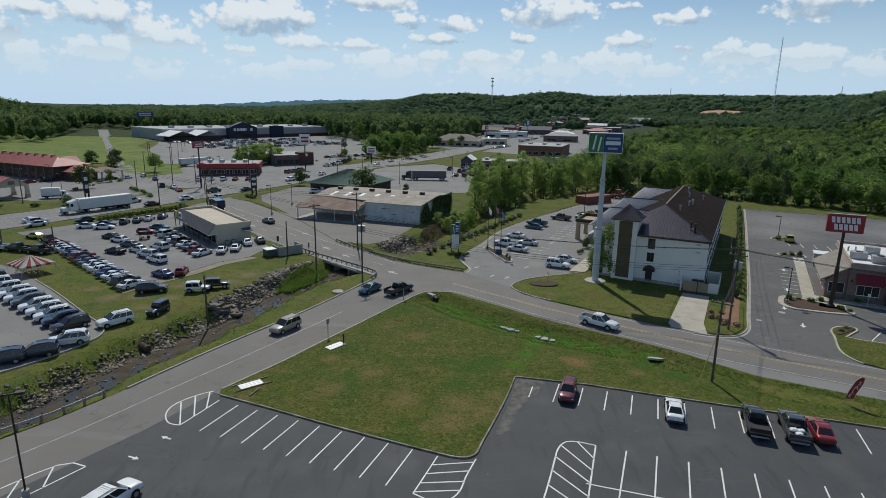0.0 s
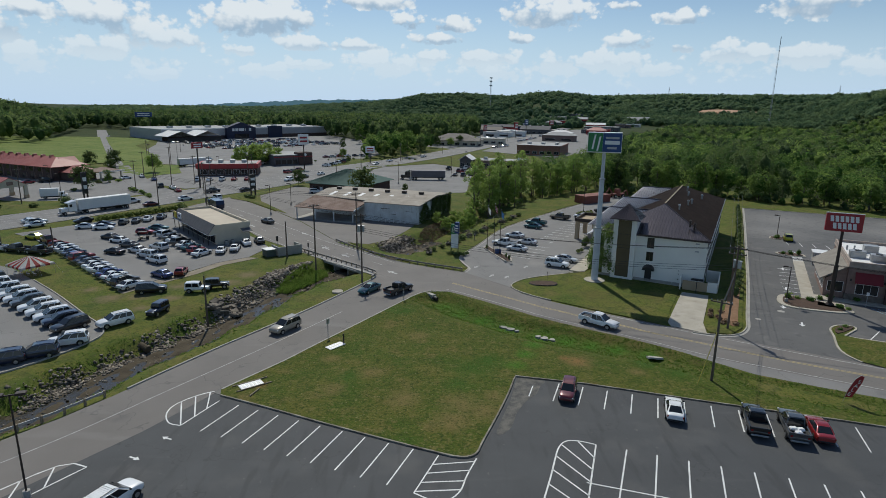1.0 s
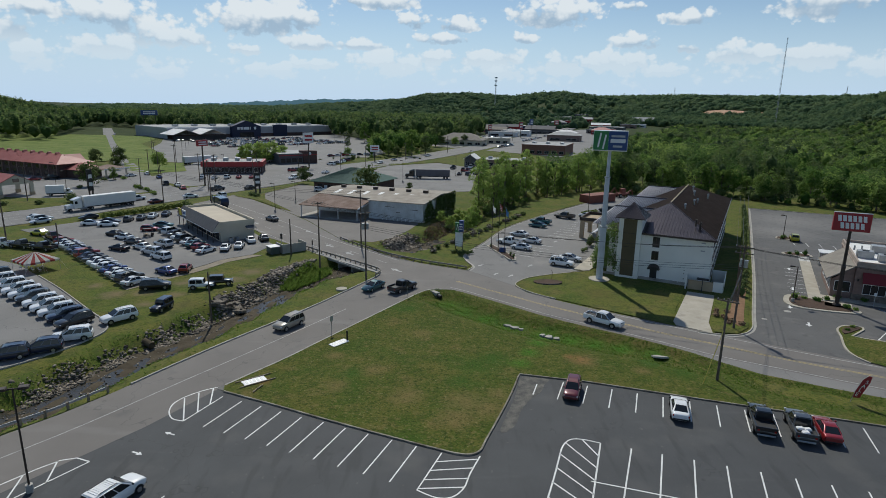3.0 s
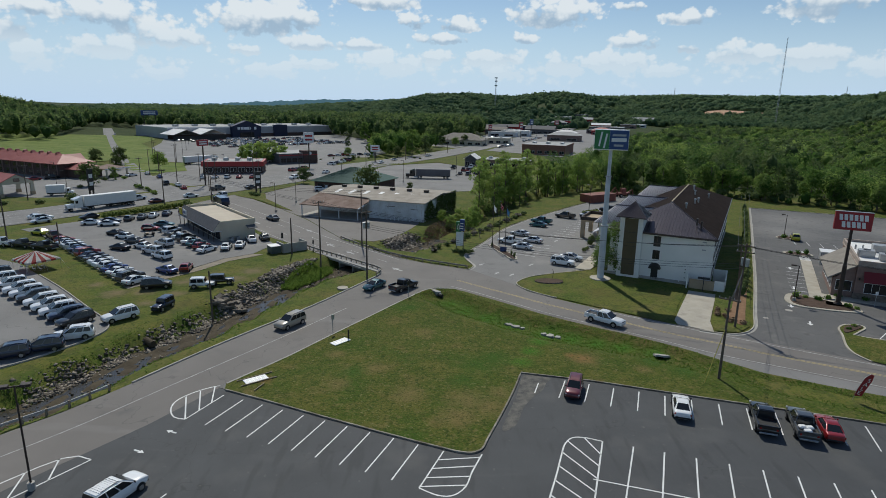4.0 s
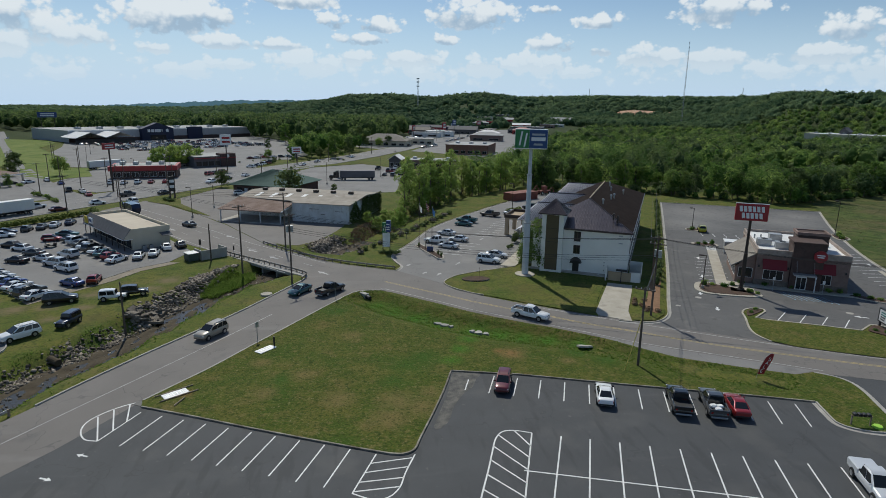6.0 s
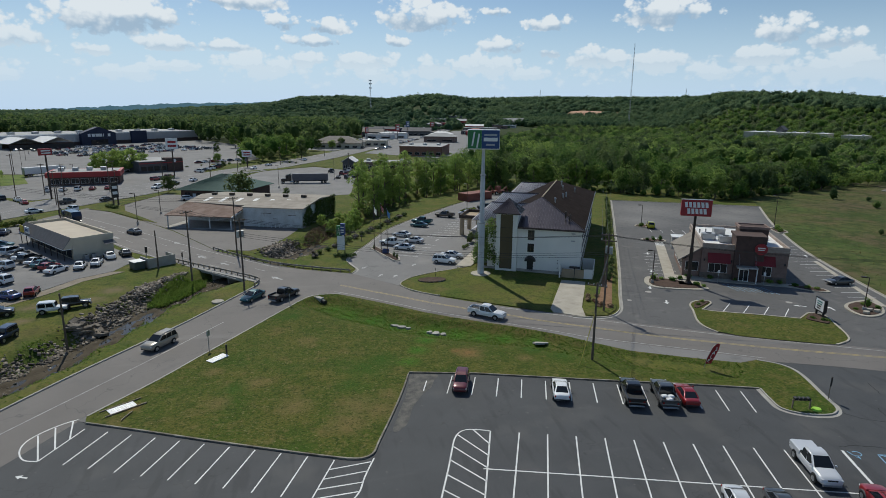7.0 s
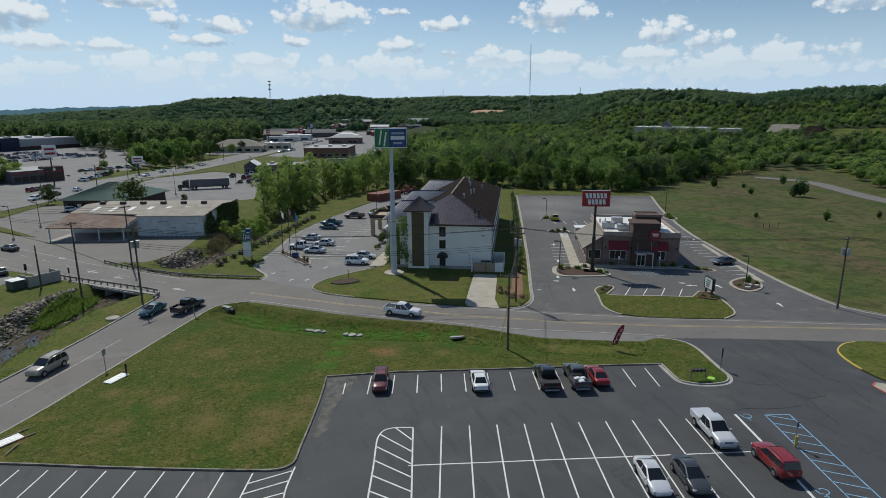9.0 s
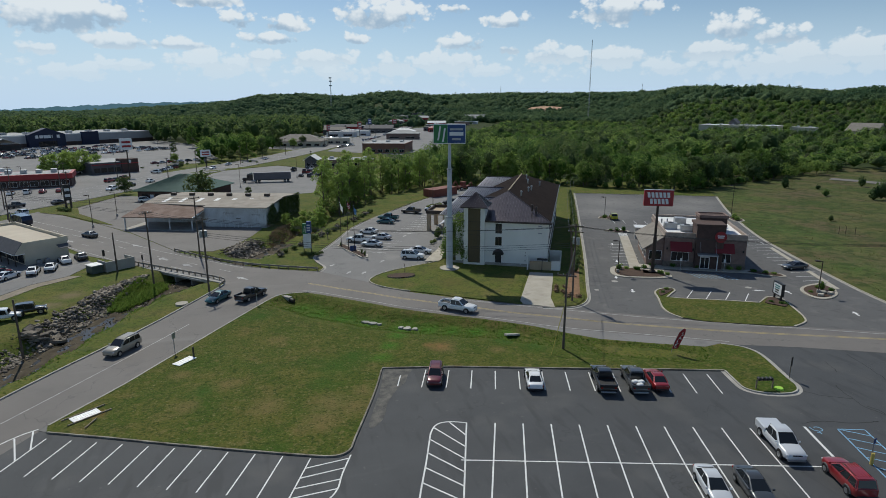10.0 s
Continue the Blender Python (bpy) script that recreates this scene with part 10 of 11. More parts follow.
for k in range(3):
    wire(Vector(T3) - Vector((0, 0, .4 * k)), Vector((-85, 170.6, 10.5 - k * .4)), 1.1)
    wire(Vector(T2) - Vector((0, 0, 2.2 + .35 * k)), Vector((42.2, 78.2, 9.6 - .35 * k)), 1.4)
    wire(Vector(T4) - Vector((0, 0, .2 + .3 * k)), Vector(T5) - Vector((0, 0, 3.2 + .3 * k)), .4)
wire(T2, T3, .4)
solo("guy_wire", tube([(32.2, 61.2, 6.5), (30.0, 60.0, .1)], .05, 5), surface("yellow_guard", (.5, .42, .08), (.4, .34, .08), rough=.6, bump=0), "yellow-sleeved guy wire beside the pole", "wire")


def light_pole(x, y, h, heads=1, rot=0.0, label="dark metal parking-lot lamp on a slim pole", base=True, mt=None):
    root = thing("lamp_post", place(x, y, rot), label, "lamp post")
    mt = mt or BRONZE
    if base:
        part("base", cyl(0, 0, -.1, .7, .28, seg=10), CONC, root)
    part("pole", cyl(0, 0, .6 if base else -.1, h, .085, .065, 8), mt, root)
    for k in range(heads):
        s = 1 if k == 0 else -1
        part("arm", box(min(0, s * .5), max(0, s * .5), -.04, .04, h - .12, h - .02), mt, root)
        part("lamp_head", box(min(s * .4, s * 1.15), max(s * .4, s * 1.15), -.28, .28, h - .12, h + .10, bevel=.04), mt, root)
    return root


light_pole(-33.4, 38.8, 9.2, 2, 20, "tall dark parking-lot lamp with square heads")
light_pole(58.0, 90.8, 6.2, 1, 150)
light_pole(84.4, 141.0, 5.9, 1, 150)
light_pole(83.3, 71.0, 5.6, 1, 150)
light_pole(118.4, 131.8, 9.0, 1, 150)
for x, y, h in ((42.0, 168.5, 9), (-49.6, 164.2, 8.5), (-48.0, 181, 7), (-32, 205, 9), (-18, 236, 9), (4, 262, 9), (-120, 180, 9), (-140, 205, 9), (-150, 330, 10), (-170, 380, 10), (-130, 380, 10), (-110, 430, 10), (-150, 450, 10), (-190, 430, 10), (-90, 470, 10), (-70, 400, 10), (-100, 260, 8)):
    light_pole(x, y, h, 1, 200, "slim parking-lot lamp post in a far lot")

# ---- signs ----
def hotel_sign():
    root = thing("hotel_pole_sign", place(28.6, 102.2, -17), "tall white steel pole carrying a green and blue box sign", "sign")
    p = part("pole", cyl(0, 0, -.2, 10.0, .62, .58, 16), POLEWHITE, root, "tapering white steel pole")
    part("pole_middle", cyl(0, 0, 10.0, 19.0, .47, .42, 16), POLEWHITE, p)
    part("pole_top", cyl(0, 0, 19.0, 24.0, .32, .30, 14), POLEWHITE, p)
    part("collar", cyl(0, 0, 9.9, 10.15, .70, .70, 16), STEEL, p)
    part("collar", cyl(0, 0, 18.9, 19.1, .54, .54, 16), STEEL, p)
    c = part("sign_cabinet", box(-2.9, 2.9, -.95, .95, 23.7, 27.2, bevel=.04), SIGN_WHITE, root, "white edged sign cabinet")
    for s in (-1, 1):
        y = .962 * s
        a, b = (-2.85, -.35) if s < 0 else (.35, 2.85)
        part("green_panel", box(a, b, y - .01, y + .01, 23.85, 27.1), SIGN_GREEN, c)
        a2, b2 = (-.33, 2.85) if s < 0 else (-2.85, .33)
        part("blue_panel", box(a2, b2, y - .01, y + .01, 23.85, 27.1), SIGN_BLUE, c)
        yy = .978 * s
        for k, (x0, x1, z0, z1) in enumerate(((-2.2, -1.9, 24.3, 26.8), (-1.35, -1.05, 24.0, 26.5))):
            part("emblem_bar", slab([(x0, yy, z0), (x0 + .3, yy, z0), (x0 + .7, yy, z1), (x0 + .4, yy, z1)] if s < 0 else [(-x0, yy, z0), (-x0 - .3, yy, z0), (-x0 - .7, yy, z1), (-x0 - .4, yy, z1)], .01), SIGN_WHITE, c)
        part("emblem_bar", slab([(-2.5 * -s * -1, yy, 25.2), (-.5 * -s * -1, yy, 25.7), (-.5 * -s * -1, yy, 25.85), (-2.5 * -s * -1, yy, 25.35)], .01), SIGN_WHITE, c)
        cx = (a2 + b2) / 2
        for z0, z1, w in ((26.1, 26.45, 1.15), (25.15, 25.8, 1.25), (24.35, 24.7, .8)):
            part("lettering_bar", box(cx - w, cx + w, yy - .008, yy + .008, z0, z1), SIGN_WHITE if z0 == 25.15 else STEEL, c)
    part("base_pad", cyl(0, 0, .02, .19, 1.9, seg=20), CONC_LT, root)
    return root


hotel_sign()


def diner_sign():
    root = thing("diner_pole_sign", place(64.5, 89.5, -24), "dark steel pole with a red rectangular diner sign", "sign")
    part("pole", cyl(0, 0, 0, 6.8, .34, .32, 12), BRONZE, root)
    part("pole_top", cyl(0, 0, 6.8, 12.8, .24, .22, 12), BRONZE, root)
    part("base_flange", cyl(0, 0, .1, .45, .7, .5, 12), BRONZE, root)
    c = part("sign_cabinet", box(-2.55, 2.55, -.35, .35, 12.6, 15.5, bevel=.05), SIGN_RED, root, "red sign cabinet with white lettering")
    part("sign_edge", box(-2.58, 2.58, -.3, .3, 15.42, 15.56), STEEL, c)
    for s in (-1, 1):
        for z0, n, x0 in ((14.15, 6, -1.95), (13.0, 5, -1.75)):
            for k in range(n):
                x = x0 + k * .68
                part("lettering_bar", slab([(s * -x * -1, s * .362, z0), (s * -(x + .48) * -1, s * .362, z0), (s * -(x + .62) * -1, s * .362, z0 + .95), (s * -(x + .14) * -1, s * .362, z0 + .95)], .012), SIGN_WHITE, c)
    part("base_pad", prism([(-1.8, -1.3), (2.0, -1.6), (2.3, 1.3), (-1.5, 1.5)], 0, .19), CONC_LT, root)
    return root


diner_sign()
mn = thing("hotel_monument_sign", place(2.6, 121.6, -15) @ Matrix.Diagonal((.62, .8, .98, 1)), "tall green and blue roadside panel sign", "sign")
part("cabinet", box(-1.0, .75, -.4, .4, 4.4, 6.6, bevel=.03), SIGN_GREEN, mn)
part("cabinet", box(.4, 1.9, -.55, .55, 4.6, 7.1, bevel=.03), SIGN_BLUE, mn)
for z in (6.2, 5.6, 5.1):
    part("lettering_bar", box(.6, 1.7, -.58, -.55, z, z + .25), SIGN_WHITE, mn)
part("emblem_bar", slab([(-.6, -.41, 4.9), (-.4, -.41, 4.9), (0, -.41, 6.2), (-.2, -.41, 6.2)], .01), SIGN_WHITE, mn)
part("emblem_bar", slab([(0, -.41, 4.7), (.2, -.41, 4.7), (.5, -.41, 6.0), (.3, -.41, 6.0)], .01), SIGN_WHITE, mn)
part("panel", box(-.9, 1.7, -.25, .25, 1.2, 4.4, bevel=.02), SIGN_WHITE, mn, "pale blank lower panel")
for x in (-.85, 1.65):
    part("post", box(x - .12, x + .12, -.15, .15, -.2, 4.6), BRONZE, mn)
for k in range(6):
    bush(1.6 + k * .75, 119.8 - .2 * k + (k % 2) * .9, .6, .8, LEAFD, "dark shrub beneath the roadside sign", "sign shrubs")


def small_sign(x, y, h, w, ht, face, rot, label, pole=None, round_=False):
    root = thing("road_sign", place(x, y, rot, .1), label, "sign")
    part("post", box(-.04, .04, -.03, .03, -.3, h), pole or STEEL, root)
    if round_:
        part("panel", cyl(0, 0, -.015, .015, w / 2, seg=8, m=Matrix.Translation((0, -.06, h - ht / 2)) @ Matrix.Rotation(math.pi / 2, 4, "X")), face, root)
    else:
        part("panel", box(-w / 2, w / 2, -.06, -.035, h - ht, h), face, root)
    return root


small_sign(-6.3, 89.8, 2.6, .8, .8, BLACKMETAL, 40, "octagonal stop sign seen from behind", round_=True)
small_sign(-15.6, 73.2, 2.6, .6, .75, STEEL, 60, "grey metal road sign on a post")
small_sign(53.3, 46.9, 2.6, .35, 1.1, TRIMBLK, 20, "narrow dark sign on a timber post", LUMBER)
small_sign(-37.2, 126.0, 2.2, .5, 1.2, BLACKMETAL, 40, "narrow dark sign beside the road")
small_sign(-28.8, 119.8, 2.2, .3, 1.0, BLACKMETAL, 40, "dark marker post at the bridge")
small_sign(46.8, 31.8, 2.4, .3, .5, SIGN_BLUE, 10, "blue accessible-parking sign on a post")
small_sign(70.2, 89.0, 2.4, .4, .6, SIGN_WHITE, -27, "small white sign before the diner")
small_sign(77.4, 86.0, 2.4, .4, .6, SIGN_WHITE, -27, "small white sign before the diner")
solo("bollard", cyl(46.8, 31.7, 0, 1.1, .14, seg=10), YELLOW_KERB, "yellow steel bollard at the stall's end", "bollard")
solo("bollard", cyl(71.2, 92.6, 0, 1.0, .1, seg=8), BLACKMETAL, "dark bollard near the diner", "bollard")

fl = thing("feather_flag", place(44.8, 56.6, -20, .05), "red feather flag reading SALE on a pole", "flag")
part("pole", tube([(0, 0, 0), (.25, 0, 1.4), (.75, 0, 2.8), (1.25, 0, 3.35)], .025, 5), STEEL, fl)
bm = bmesh.new()
slab([(.05, 0, .55), (.75, 0, .6), (1.45, 0, 2.5), (1.55, 0, 3.2), (1.25, 0, 3.3), (.72, 0, 2.75), (.25, 0, 1.45)], .02, bm)
cloth = part("cloth", bm, SIGN_RED, fl)
for k, ch in enumerate("SALE"):
    cu = bpy.data.curves.new("letter", "FONT")
    cu.body, cu.size, cu.extrude, cu.align_x = ch, .62, .004, "CENTER"
    dg2 = new("letter", cu)
    me = bpy.data.meshes.new_from_object(dg2)
    bpy.data.objects.remove(dg2)
    me.materials.append(SIGN_WHITE)
    lt2 = new("letter", me)
    lt2.parent = cloth
    lt2.matrix_basis = Matrix.Translation((1.12 - k * .24, -.03, 2.35 - k * .52)) @ Matrix.Rotation(math.pi / 2, 4, "X") @ Matrix.Rotation(radians(-14), 4, "Z")

mb = thing("mailbox_rack", place(48.6, 45.6, -14, .12), "row of black letterboxes with a green tub", "letterbox")
for x in (-.9, .9):
    part("post", box(x - .06, x + .06, -.06, .06, -.2, 1.0), LUMBER, mb)
part("beam", box(-1.0, 1.0, -.08, .08, .92, 1.0), LUMBER, mb)
for k in range(4):
    part("letterbox", box(-.85 + k * .44, -.5 + k * .44, -.28, .28, 1.0, 1.3, bevel=.08), BLACKMETAL, mb)
solo("lid", cyl(50.0, 45.0, .12, .3, .5, .42, 12), surface("lime_plastic", (.35, .62, .05), (.3, .55, .05), rough=.5, bump=0), "lime green plastic lid on the grass", "lid")
mb2 = thing("mailbox", place(7.9, 134.6, 60, .1), "black letterbox on a post", "letterbox")
part("post", box(-.06, .06, -.06, .06, -.2, 1.0), LUMBER, mb2)
part("letterbox", box(-.35, .35, -.2, .2, 1.0, 1.4, bevel=.08), BLACKMETAL, mb2)

# flagpoles in their island
solo("planted_island", prism([(9.3, 127.0), (10.8, 128.4), (14.9, 117.0), (14.6, 114.6), (13.4, 114.4)], -.1, .16), CONC_LT, "kerbed island with mulch and flagpoles", "island", kind="structure")
solo("mulch_bed", prism([(9.7, 126.7), (10.7, 127.6), (14.5, 116.9), (14.2, 115.0), (13.6, 114.9)], .1, .2), MULCH, "dark mulch inside a kerbed island", "mulch bed", kind="structure")
FLAGC = (SIGN_WHITE, SIGN_RED, surface("flag_blue", (.18, .32, .5), (.15, .28, .45), rough=.8, bump=0))
for (x, y, h), c in zip(((10.2, 124.9, 10.0), (11.5, 122.6, 10.8), (12.6, 120.2, 10.0)), FLAGC):
    fp = thing("flagpole", place(x, y, -30), "dark slender flagpole with a hanging flag", "flagpole", "flagpoles")
    part("pole", cyl(0, 0, 0, h, .08, .05, 8), BRONZE, fp)
    part("ball", cyl(0, 0, h, h + .14, .09, seg=8), STEEL, fp)
    bm = bmesh.new()
    rows2 = [[bm.verts.new((.06 + u * .62, .10 * math.sin(u * 9 + v), h - .2 - v * 1.25 - u * .75)) for u in np.linspace(0, 1, 8)] for v in (0, 1)]
    for a in range(7):
        bm.faces.new((rows2[0][a], rows2[0][a + 1], rows2[1][a + 1], rows2[1][a]))
    bmesh.ops.solidify(bm, geom=bm.faces[:], thickness=.02)
    f = part("flag", bm, c, fp)
    if c is SIGN_RED:
        for k in range(3):
            bm = bmesh.new()
            q = [[bm.verts.new((.06 + u * .62, .10 * math.sin(u * 9 + v * .3) - .03, h - .38 - k * .36 - v * .14 - u * .75)) for u in np.linspace(0, 1, 8)] for v in (0, 1)]
            for a in range(7):
                bm.faces.new((q[0][a], q[0][a + 1], q[1][a + 1], q[1][a]))
            part("stripe", bm, SIGN_WHITE, f)
solo("info_sign", box(11.6, 13.0, 120.9, 121.1, .2, 1.2), SIGN_BLUE, "low blue notice board in the mulch", "sign")
for x, y in ((10.2, 125.6), (13.8, 118.0), (14.2, 116.4), (12.2, 121.6)):
    bush(x, y, .35, 1.2, LEAFD, "small dark conical evergreen", "island evergreens")
bed = [(18.6 + 2.6 * math.cos(a * .3927), 99.4 + 1.5 * math.sin(a * .3927)) for a in range(16)]
solo("mulch_bed", prism(bed, .05, .26), MULCH, "oval dark mulch bed on the lawn", "mulch bed", kind="structure")
kerb(bed, 1, closed=True, material=CONC, z=.1)
solo("sapling", tube([(19.6, 101.3, .2), (19.7, 101.3, 1.4), (19.5, 101.2, 1.9)], .05, 5), BARK, "thin bare sapling beside the bed", "sapling")

# hotel and diner kerbed islands
def bed_island(pts, label, mat_in=None):
    c = flat(curve(pts, 4, True))
    solo("planted_island", prism(c, -.1, .15), CONC_LT, label, "island", kind="structure")
    cx, cy = sum(p[0] for p in c) / len(c), sum(p[1] for p in c) / len(c)
    inner = [(cx + (x - cx) * .82, cy + (y - cy) * .82) for x, y in c]
    solo("mulch_bed", prism(inner, .1, .19), mat_in or MULCH, "dark mulch with small shrubs", "mulch bed", kind="structure")


bed_island([(56.6, 90.6), (58.6, 94.2), (60.4, 94.6), (62.4, 93.0), (64.4, 91.0), (66.4, 87.4), (65.6, 85.4), (62.0, 86.0), (57.4, 88.0)], "kerbed planted island beneath the diner sign")
bed_island([(81.6, 72.8), (83.4, 74.4), (86.0, 75.2), (88.6, 75.2), (88.6, 73.2), (87.2, 71.0), (85.4, 69.3), (82.9, 68.3), (81.0, 68.6), (80.6, 70.2)], "kerbed planted island with rocks")
bed_island([(75.4, 124.6), (76.4, 126.2), (80.6, 124.6), (80.2, 122.0), (77.6, 122.6)], "kerbed planted island beside the diner")
bed_island([(82.6, 141.2), (84.4, 143.2), (86.8, 142.2), (85.4, 139.6), (83.4, 139.6)], "kerbed island with a lamp behind the diner")
bed_island([(115.4, 126.6), (118.0, 133.0), (120.6, 133.0), (118.8, 127.0)], "kerbed island with shrubs at the outer row")
bed_island([(81.2, 85.4), (83.4, 84.8), (86.4, 82.2), (86.0, 80.2), (83.4, 81.6)], "kerbed bed at the diner's corner")
bed_island([(39.6, 166.0), (41.6, 165.0), (44.0, 167.6), (46.2, 172.4), (44.4, 173.6), (41.4, 170.0)], "kerbed planted island in the hotel lot")
ISLE_KERB = flat(curve([(54.3, 66.9), (53.8, 69.2), (54.4, 71.8), (56.4, 75.7), (57.7, 78.5), (59.6, 79.9), (61.6, 79.6), (61.2, 78.5)], 4)) + [(57.9, 76.0)]
ISLE_KERB += [(59.1, 74.9), (65.5, 72.0), (70.3, 69.5)] + flat(curve([(73.4, 71.4), (74.4, 71.2), (75.0, 69.9), (73.3, 66.1), (71.5, 62.6), (69.9, 60.9), (67.2, 60.0)], 4))
plot("grass_island", ISLE_KERB + [(65.0, 60.8), (61.4, 62.4), (56.5, 64.9)], GRASS, "grass island before the diner, open to the road", z=.11)
kerb(ISLE_KERB, 1, material=CONC_LT, w=.26, label="pale concrete kerb round the diner's grass island")
solo("mulch_bed", prism(flat(curve([(71.2, 69.4), (73.4, 71.1), (74.3, 70.9), (74.7, 69.8), (73.6, 67.6), (72.6, 67.0), (71.6, 68.2)], 3, True)), .08, .21), MULCH, "dark mulch beneath the reader board", "mulch bed", kind="structure")
solo("mulch_bed", prism(flat(curve([(57.4, 76.6), (58.2, 78.4), (59.7, 79.5), (61.2, 79.3), (60.9, 78.6)], 3, True)), .08, .21), MULCH, "dark mulch in the island's rounded tip", "mulch bed", kind="structure")
rsn = thing("reader_board", place(74.1, 70.0, 254, .1), "white reader-board sign in a black frame on mulch", "sign")
part("board", box(-1.15, 1.15, -.2, .2, .95, 2.75, bevel=.03), SIGN_WHITE, rsn)
for z in (.82, 2.75):
    part("board_frame", box(-1.29, 1.29, -.23, .23, z, z + .13), BLACKMETAL, rsn)
for x in (-1.22, 1.22):
    part("board_frame", box(x - .07, x + .07, -.23, .23, .95, 2.75), BLACKMETAL, rsn)
TEAL = surface("sign_teal", (.05, .22, .20), (.04, .18, .17), rough=.5, bump=0)
for k, z in enumerate((2.25, 1.9, 1.55, 1.2)):
    part("lettering_bar", box(-.7, .65 - .12 * k, -.225, -.2, z, z + .18), TEAL if k < 2 else BLACKMETAL, rsn)
for x in (-.95, .95):
    part("post", box(x - .1, x + .1, -.12, .12, -.25, .82), BLACKMETAL, rsn)
for x, y, r in ((54.6, 86.2, .55), (74.7, 76.8, .55), (49.0, 82.5, .4)):
    ring = [(x + r * math.cos(a * .5236), y + r * math.sin(a * .5236)) for a in range(12)]
    solo("manhole_cover", prism(ring, 0, .03), CONC, "round concrete-ringed manhole cover", "manhole")
for x, y in ((83.9, 70.6), (84.6, 69.9), (82.3, 69.6)):
    solo("boulder", prism([(x + .55 * math.cos(a), y + .4 * math.sin(a)) for a in (0, 1, 2, 3, 4.2, 5.3)], .1, .55), CONC_LT, "pale landscape boulder in the mulch", "boulder", "island boulders")

# bins beside the dealer
dm = thing("bin_enclosure", place(-34.6, 118.9, 40), "grey block bin enclosure with a dark skip", "enclosure")
part("block_wall", box(-1.2, 4.2, -1.8, -1.55, -.1, 1.9), CONC, dm)
part("block_wall", box(3.95, 4.2, -1.54, 1.6, -.1, 1.9), CONC, dm)
part("block_wall", box(-1.2, -.95, -1.54, 1.6, -.1, 1.9), CONC, dm)
part("skip", box(-3.6, -1.6, -1.4, 1.0, 0, 1.5, bevel=.08), surface("skip_green", (.05, .07, .06), (.07, .09, .08), rough=.6, bump=0), dm)
part("skip_lid", box(-3.7, -1.5, -1.5, 1.1, 1.5, 1.62), STEEL, dm)

# striped tent
tn = thing("striped_tent", place(-76.2, 101.9, 58) @ Matrix.Diagonal((.62, .62, .80, 1)), "red and white striped peaked marquee on the grass", "tent")
TW = surface("tent_white", (.80, .78, .76), (.72, .70, .68), rough=.7, bump=0, translucent=.3)
TR = surface("tent_red", (.50, .07, .07), (.42, .06, .06), rough=.7, bump=0, translucent=.3)
n = 7
for side in range(4):
    Rm = Matrix.Rotation(side * math.pi / 2, 4, "Z")
    for k in range(n):
        a, b = -4.6 + 9.2 * k / n, -4.6 + 9.2 * (k + 1) / n
        bm = bmesh.new()
        q = [(a, -4.6, 2.5), (b, -4.6, 2.5), (b * .04, -.18, 4.2), (a * .04, -.18, 4.2)]
        v = [bm.verts.new(Rm @ Vector(p)) for p in q]
        bm.faces.new(v)
        v2 = [bm.verts.new(Rm @ Vector(p)) for p in ((a, -4.6, 2.5), (b, -4.6, 2.5), (b, -4.66, 2.1), (a, -4.66, 2.1))]
        bm.faces.new(v2[::-1])
        bmesh.ops.solidify(bm, geom=bm.faces[:], thickness=.015)
        part("canvas_stripe", bm, TR if k % 2 else TW, tn)
for x in (-4.5, 0, 4.5):
    for y in (-4.5, 4.5):
        part("tent_pole", cyl(x, y, -.1, 2.5, .04, seg=6), STEEL, tn)
        part("guy_rope", tube([(x, y, 2.45), (x * 1.25, y * 1.42, 0)], .02, 4), SIGN_WHITE, tn)
part("tent_pole", cyl(0, 0, -.1, 4.2, .05, seg=6), STEEL, tn)
for k in range(7):
    x, y = -78.2 + (k % 4) * 1.2, 100.4 + (k // 4) * 2.2
    ch = thing("folding_chair", place(x, y, k * 50), "white folding chair beneath the tent", "chair", "chairs beneath the tent")
    part("seat", box(-.22, .22, -.22, .22, .42, .46), SIGN_WHITE, ch)
    part("backrest", box(-.22, .22, .2, .23, .6, .88), SIGN_WHITE, ch)
    for sx in (-.2, .2):
        part("leg", tube([(sx, -.22, 0), (sx, .22, .88)], .015, 4), STEEL, ch)
        part("leg", tube([(sx, .25, 0), (sx, -.1, .45)], .015, 4), STEEL, ch)

# a small trailer and stand on the dealer's lot
cart = thing("utility_cart", place(-69.6, 130.4, 20), "small open golf cart with brown seat", "cart")
part("floor_pan", box(-1.1, 1.1, -.5, .5, .3, .45, bevel=.04), TRIMBLK, cart)
part("roof", box(-1.0, .8, -.55, .55, 1.85, 1.95, bevel=.03), BRONZE, cart)
part("seat", box(-.7, -.1, -.45, .45, .45, .8, bevel=.06), TAN, cart)
part("cowl", box(.6, 1.2, -.5, .5, .4, .9, bevel=.08), BRONZE, cart)
for x in (-.9, .75):
    for y in (-.5, .5):
        part("roof_post", box(x - .03, x + .03, y - .03, y + .03, .45, 1.85), BLACKMETAL, cart)
wheels_for(cart, (-.8, .85), .5, .22)

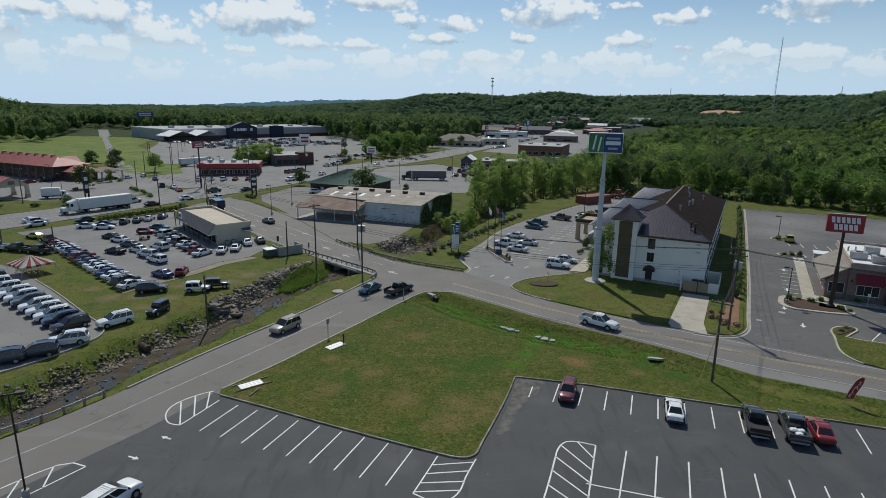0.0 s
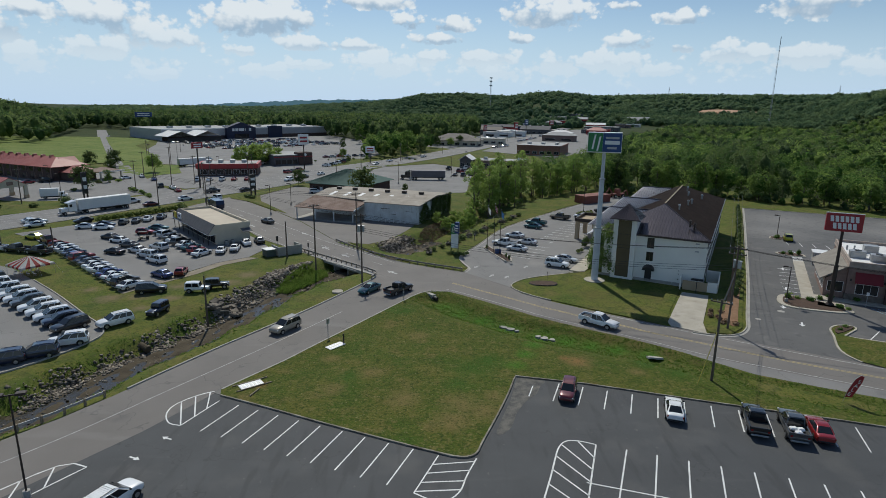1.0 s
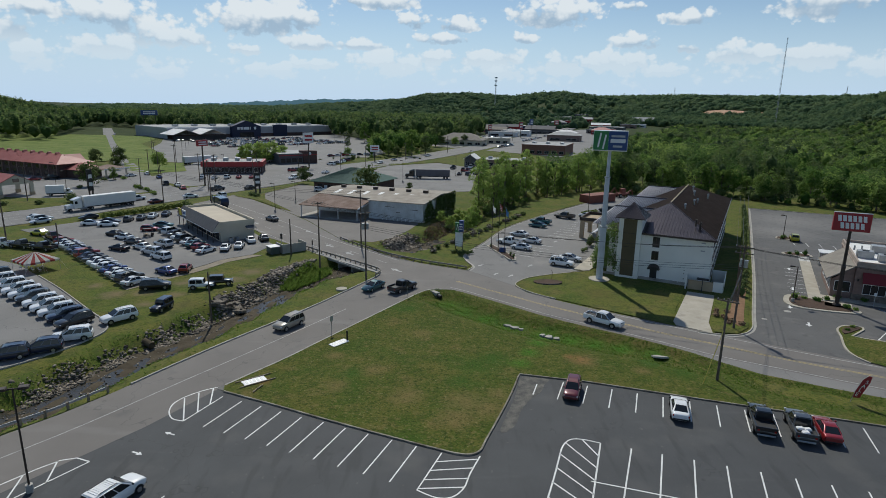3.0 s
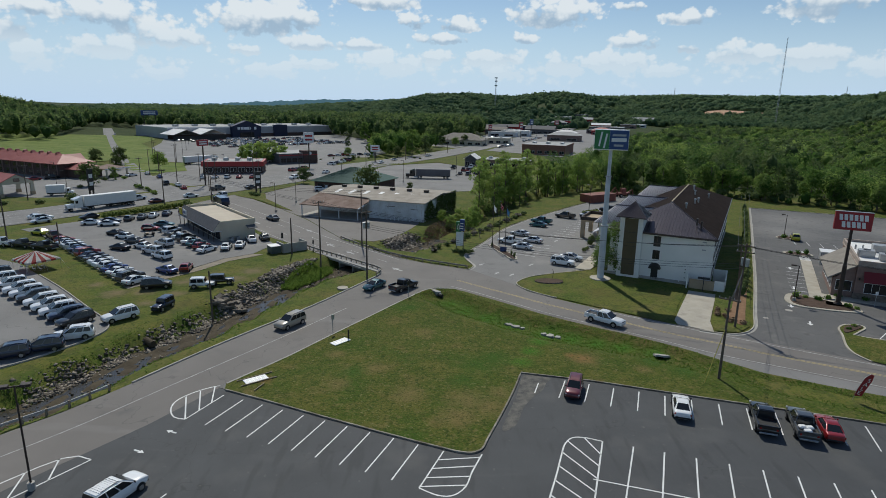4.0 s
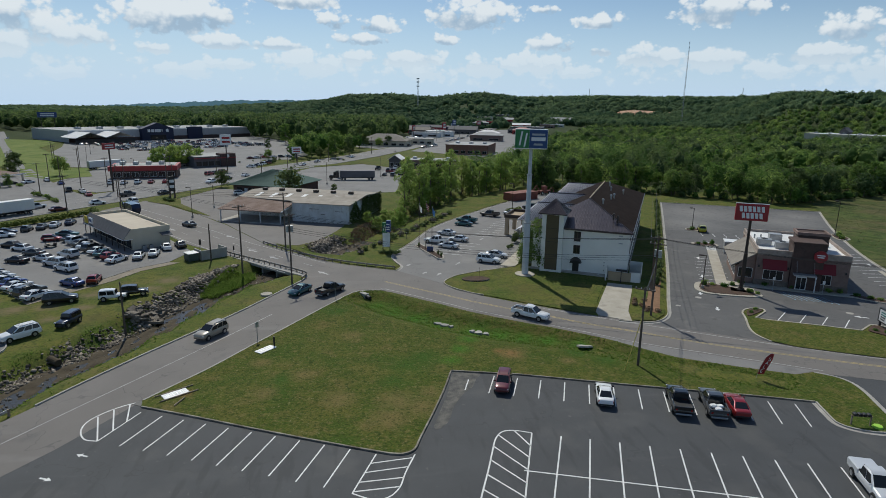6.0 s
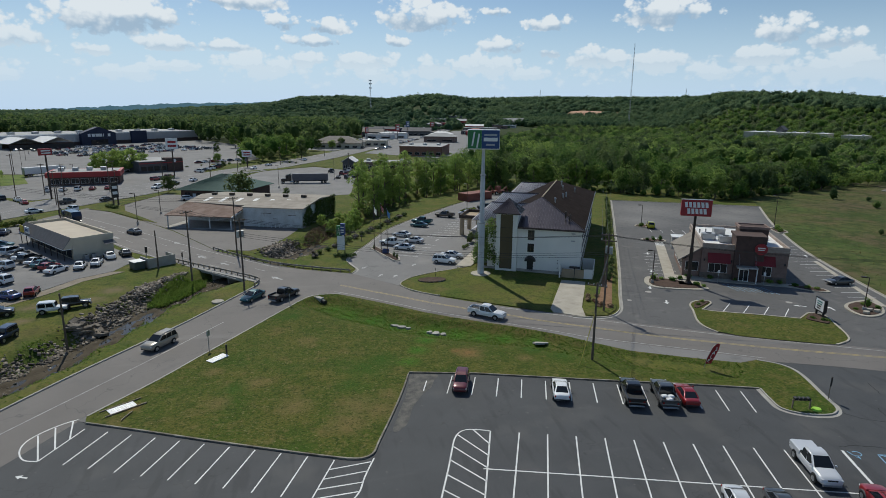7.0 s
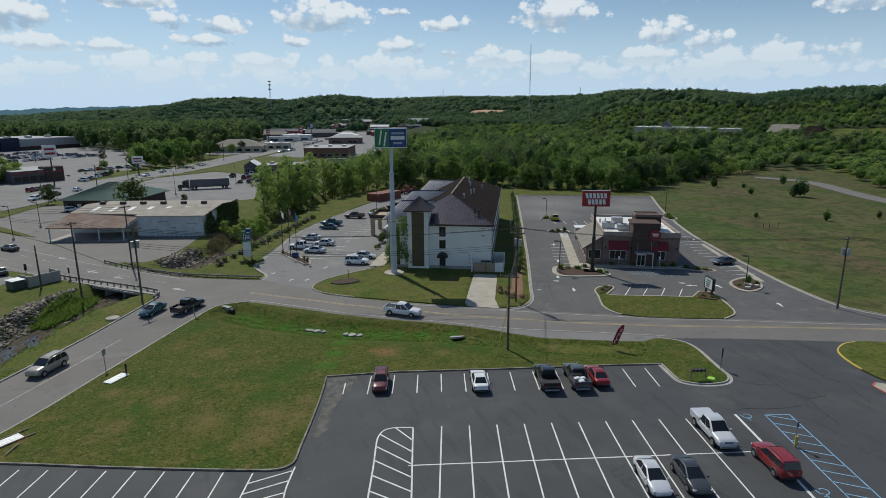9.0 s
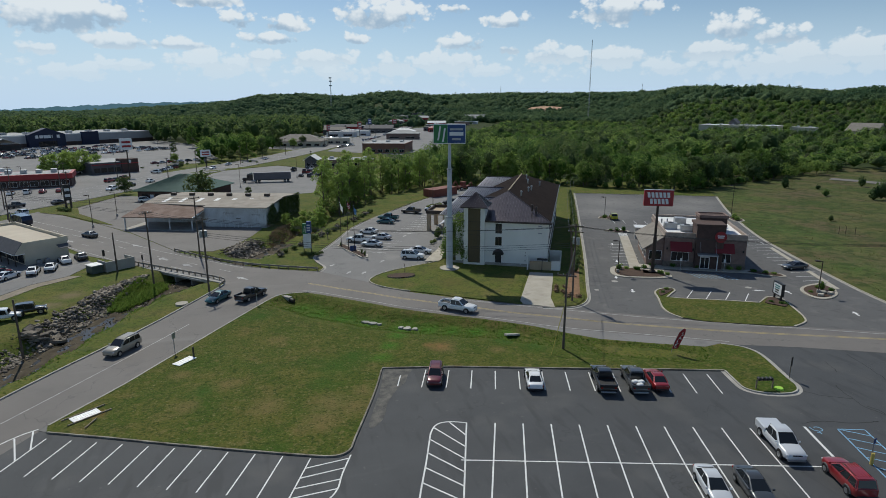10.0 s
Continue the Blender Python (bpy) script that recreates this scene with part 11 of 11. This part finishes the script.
# pylons along the highway
def pylon(x, y, h, w, ht, face, label, poles=1, rot=60):
    root = thing("pylon_sign", place(x, y, rot), label, "sign")
    for k in range(poles):
        u = 0 if poles == 1 else (-w * .35 if k == 0 else w * .35)
        part("pole", cyl(u, 0, -.3, h - ht, .3, .26, 10), BRONZE, root)
    c = part("cabinet", box(-w / 2, w / 2, -.35, .35, h - ht, h, bevel=.05), face, root)
    for s in (-1, 1):
        for k in range(2):
            part("lettering_bar", box(-w * .36, w * .36, s * .37 - .01, s * .37 + .01, h - ht * (.42 + .36 * k), h - ht * (.24 + .36 * k)), SIGN_WHITE if face is not SIGN_WHITE else SIGN_RED, c)
    return root


pylon(-91, 216, 17, 4.6, 2.2, SIGN_RED, "tall red restaurant pylon sign")
pylon(-66, 200, 7.4, 2.0, 5.0, BLACKMETAL, "dark two-pole panel sign at the corner", 2, 30)
pylon(-68, 286, 17, 5, 5, SIGN_WHITE, "tall white roadside pylon sign", 1, 30)
pylon(-306, 608, 21, 16, 5, SIGN_BLUE, "high blue store sign on two poles", 2, 40)
pylon(-40, 322, 9, 5, 3.4, SIGN_WHITE, "white and red roadside panel sign", 1, 20)
pylon(-116, 186, 9, 1.6, 7.0, BLACKMETAL, "dark double-post motel sign", 2, 60)
pylon(74, 600, 16, 9, 7, SIGN_RED, "red roadside pylon sign far along the highway")
pylon(90, 640, 18, 9, 6, SIGN_BLUE, "blue roadside pylon sign far along the highway")
pylon(128, 700, 16, 14, 5, SIGN_RED, "wide red roadside sign far along the highway")
pylon(40, 560, 14, 6, 5, SIGN_RED, "small red pylon sign across the highway")

# masts on the skyline
def lattice_mast(x, y, z0, h, w, label, guy=False):
    root = thing("radio_mast", place(x, y, 20, z0), label, "mast")
    for k in range(3):
        a = k * 2.094
        part("leg", tube([(w * math.cos(a), w * math.sin(a), 0), (w * .35 * math.cos(a), w * .35 * math.sin(a), h)], w * .10, 4), STEEL, root)
    bm = bmesh.new()
    n = 22
    for i in range(n):
        f0, f1 = i / n, (i + 1) / n
        for k in range(3):
            a, b = k * 2.094, (k + 1) * 2.094
            r0, r1 = w * (1 - .65 * f0), w * (1 - .65 * f1)
            tube([(r0 * math.cos(a), r0 * math.sin(a), h * f0), (r1 * math.cos(b), r1 * math.sin(b), h * f1)], w * .06, 3, bm)
    part("bracing", bm, STEEL, root)
    if not guy:
        for z in (.72, .86, .97):
            part("antenna", box(-w * 1.2, w * 1.2, -w * 1.2, w * 1.2, h * z, h * z + h * .035), STEEL, root)
    return root


lattice_mast(117, 1490, land1(117, 1490), 78 - land1(117, 1490) + 22, 2.2, "grey lattice telephone mast on the hill")
lattice_mast(540, 985, 6, 140, 1.5, "very tall thin lattice radio mast", True)
lattice_mast(880, 2350, 60, 52, 2.6, "distant thin radio mast on the ridge", True)
lattice_mast(1250, 1900, 70, 40, 2.4, "distant thin radio mast on the ridge", True)
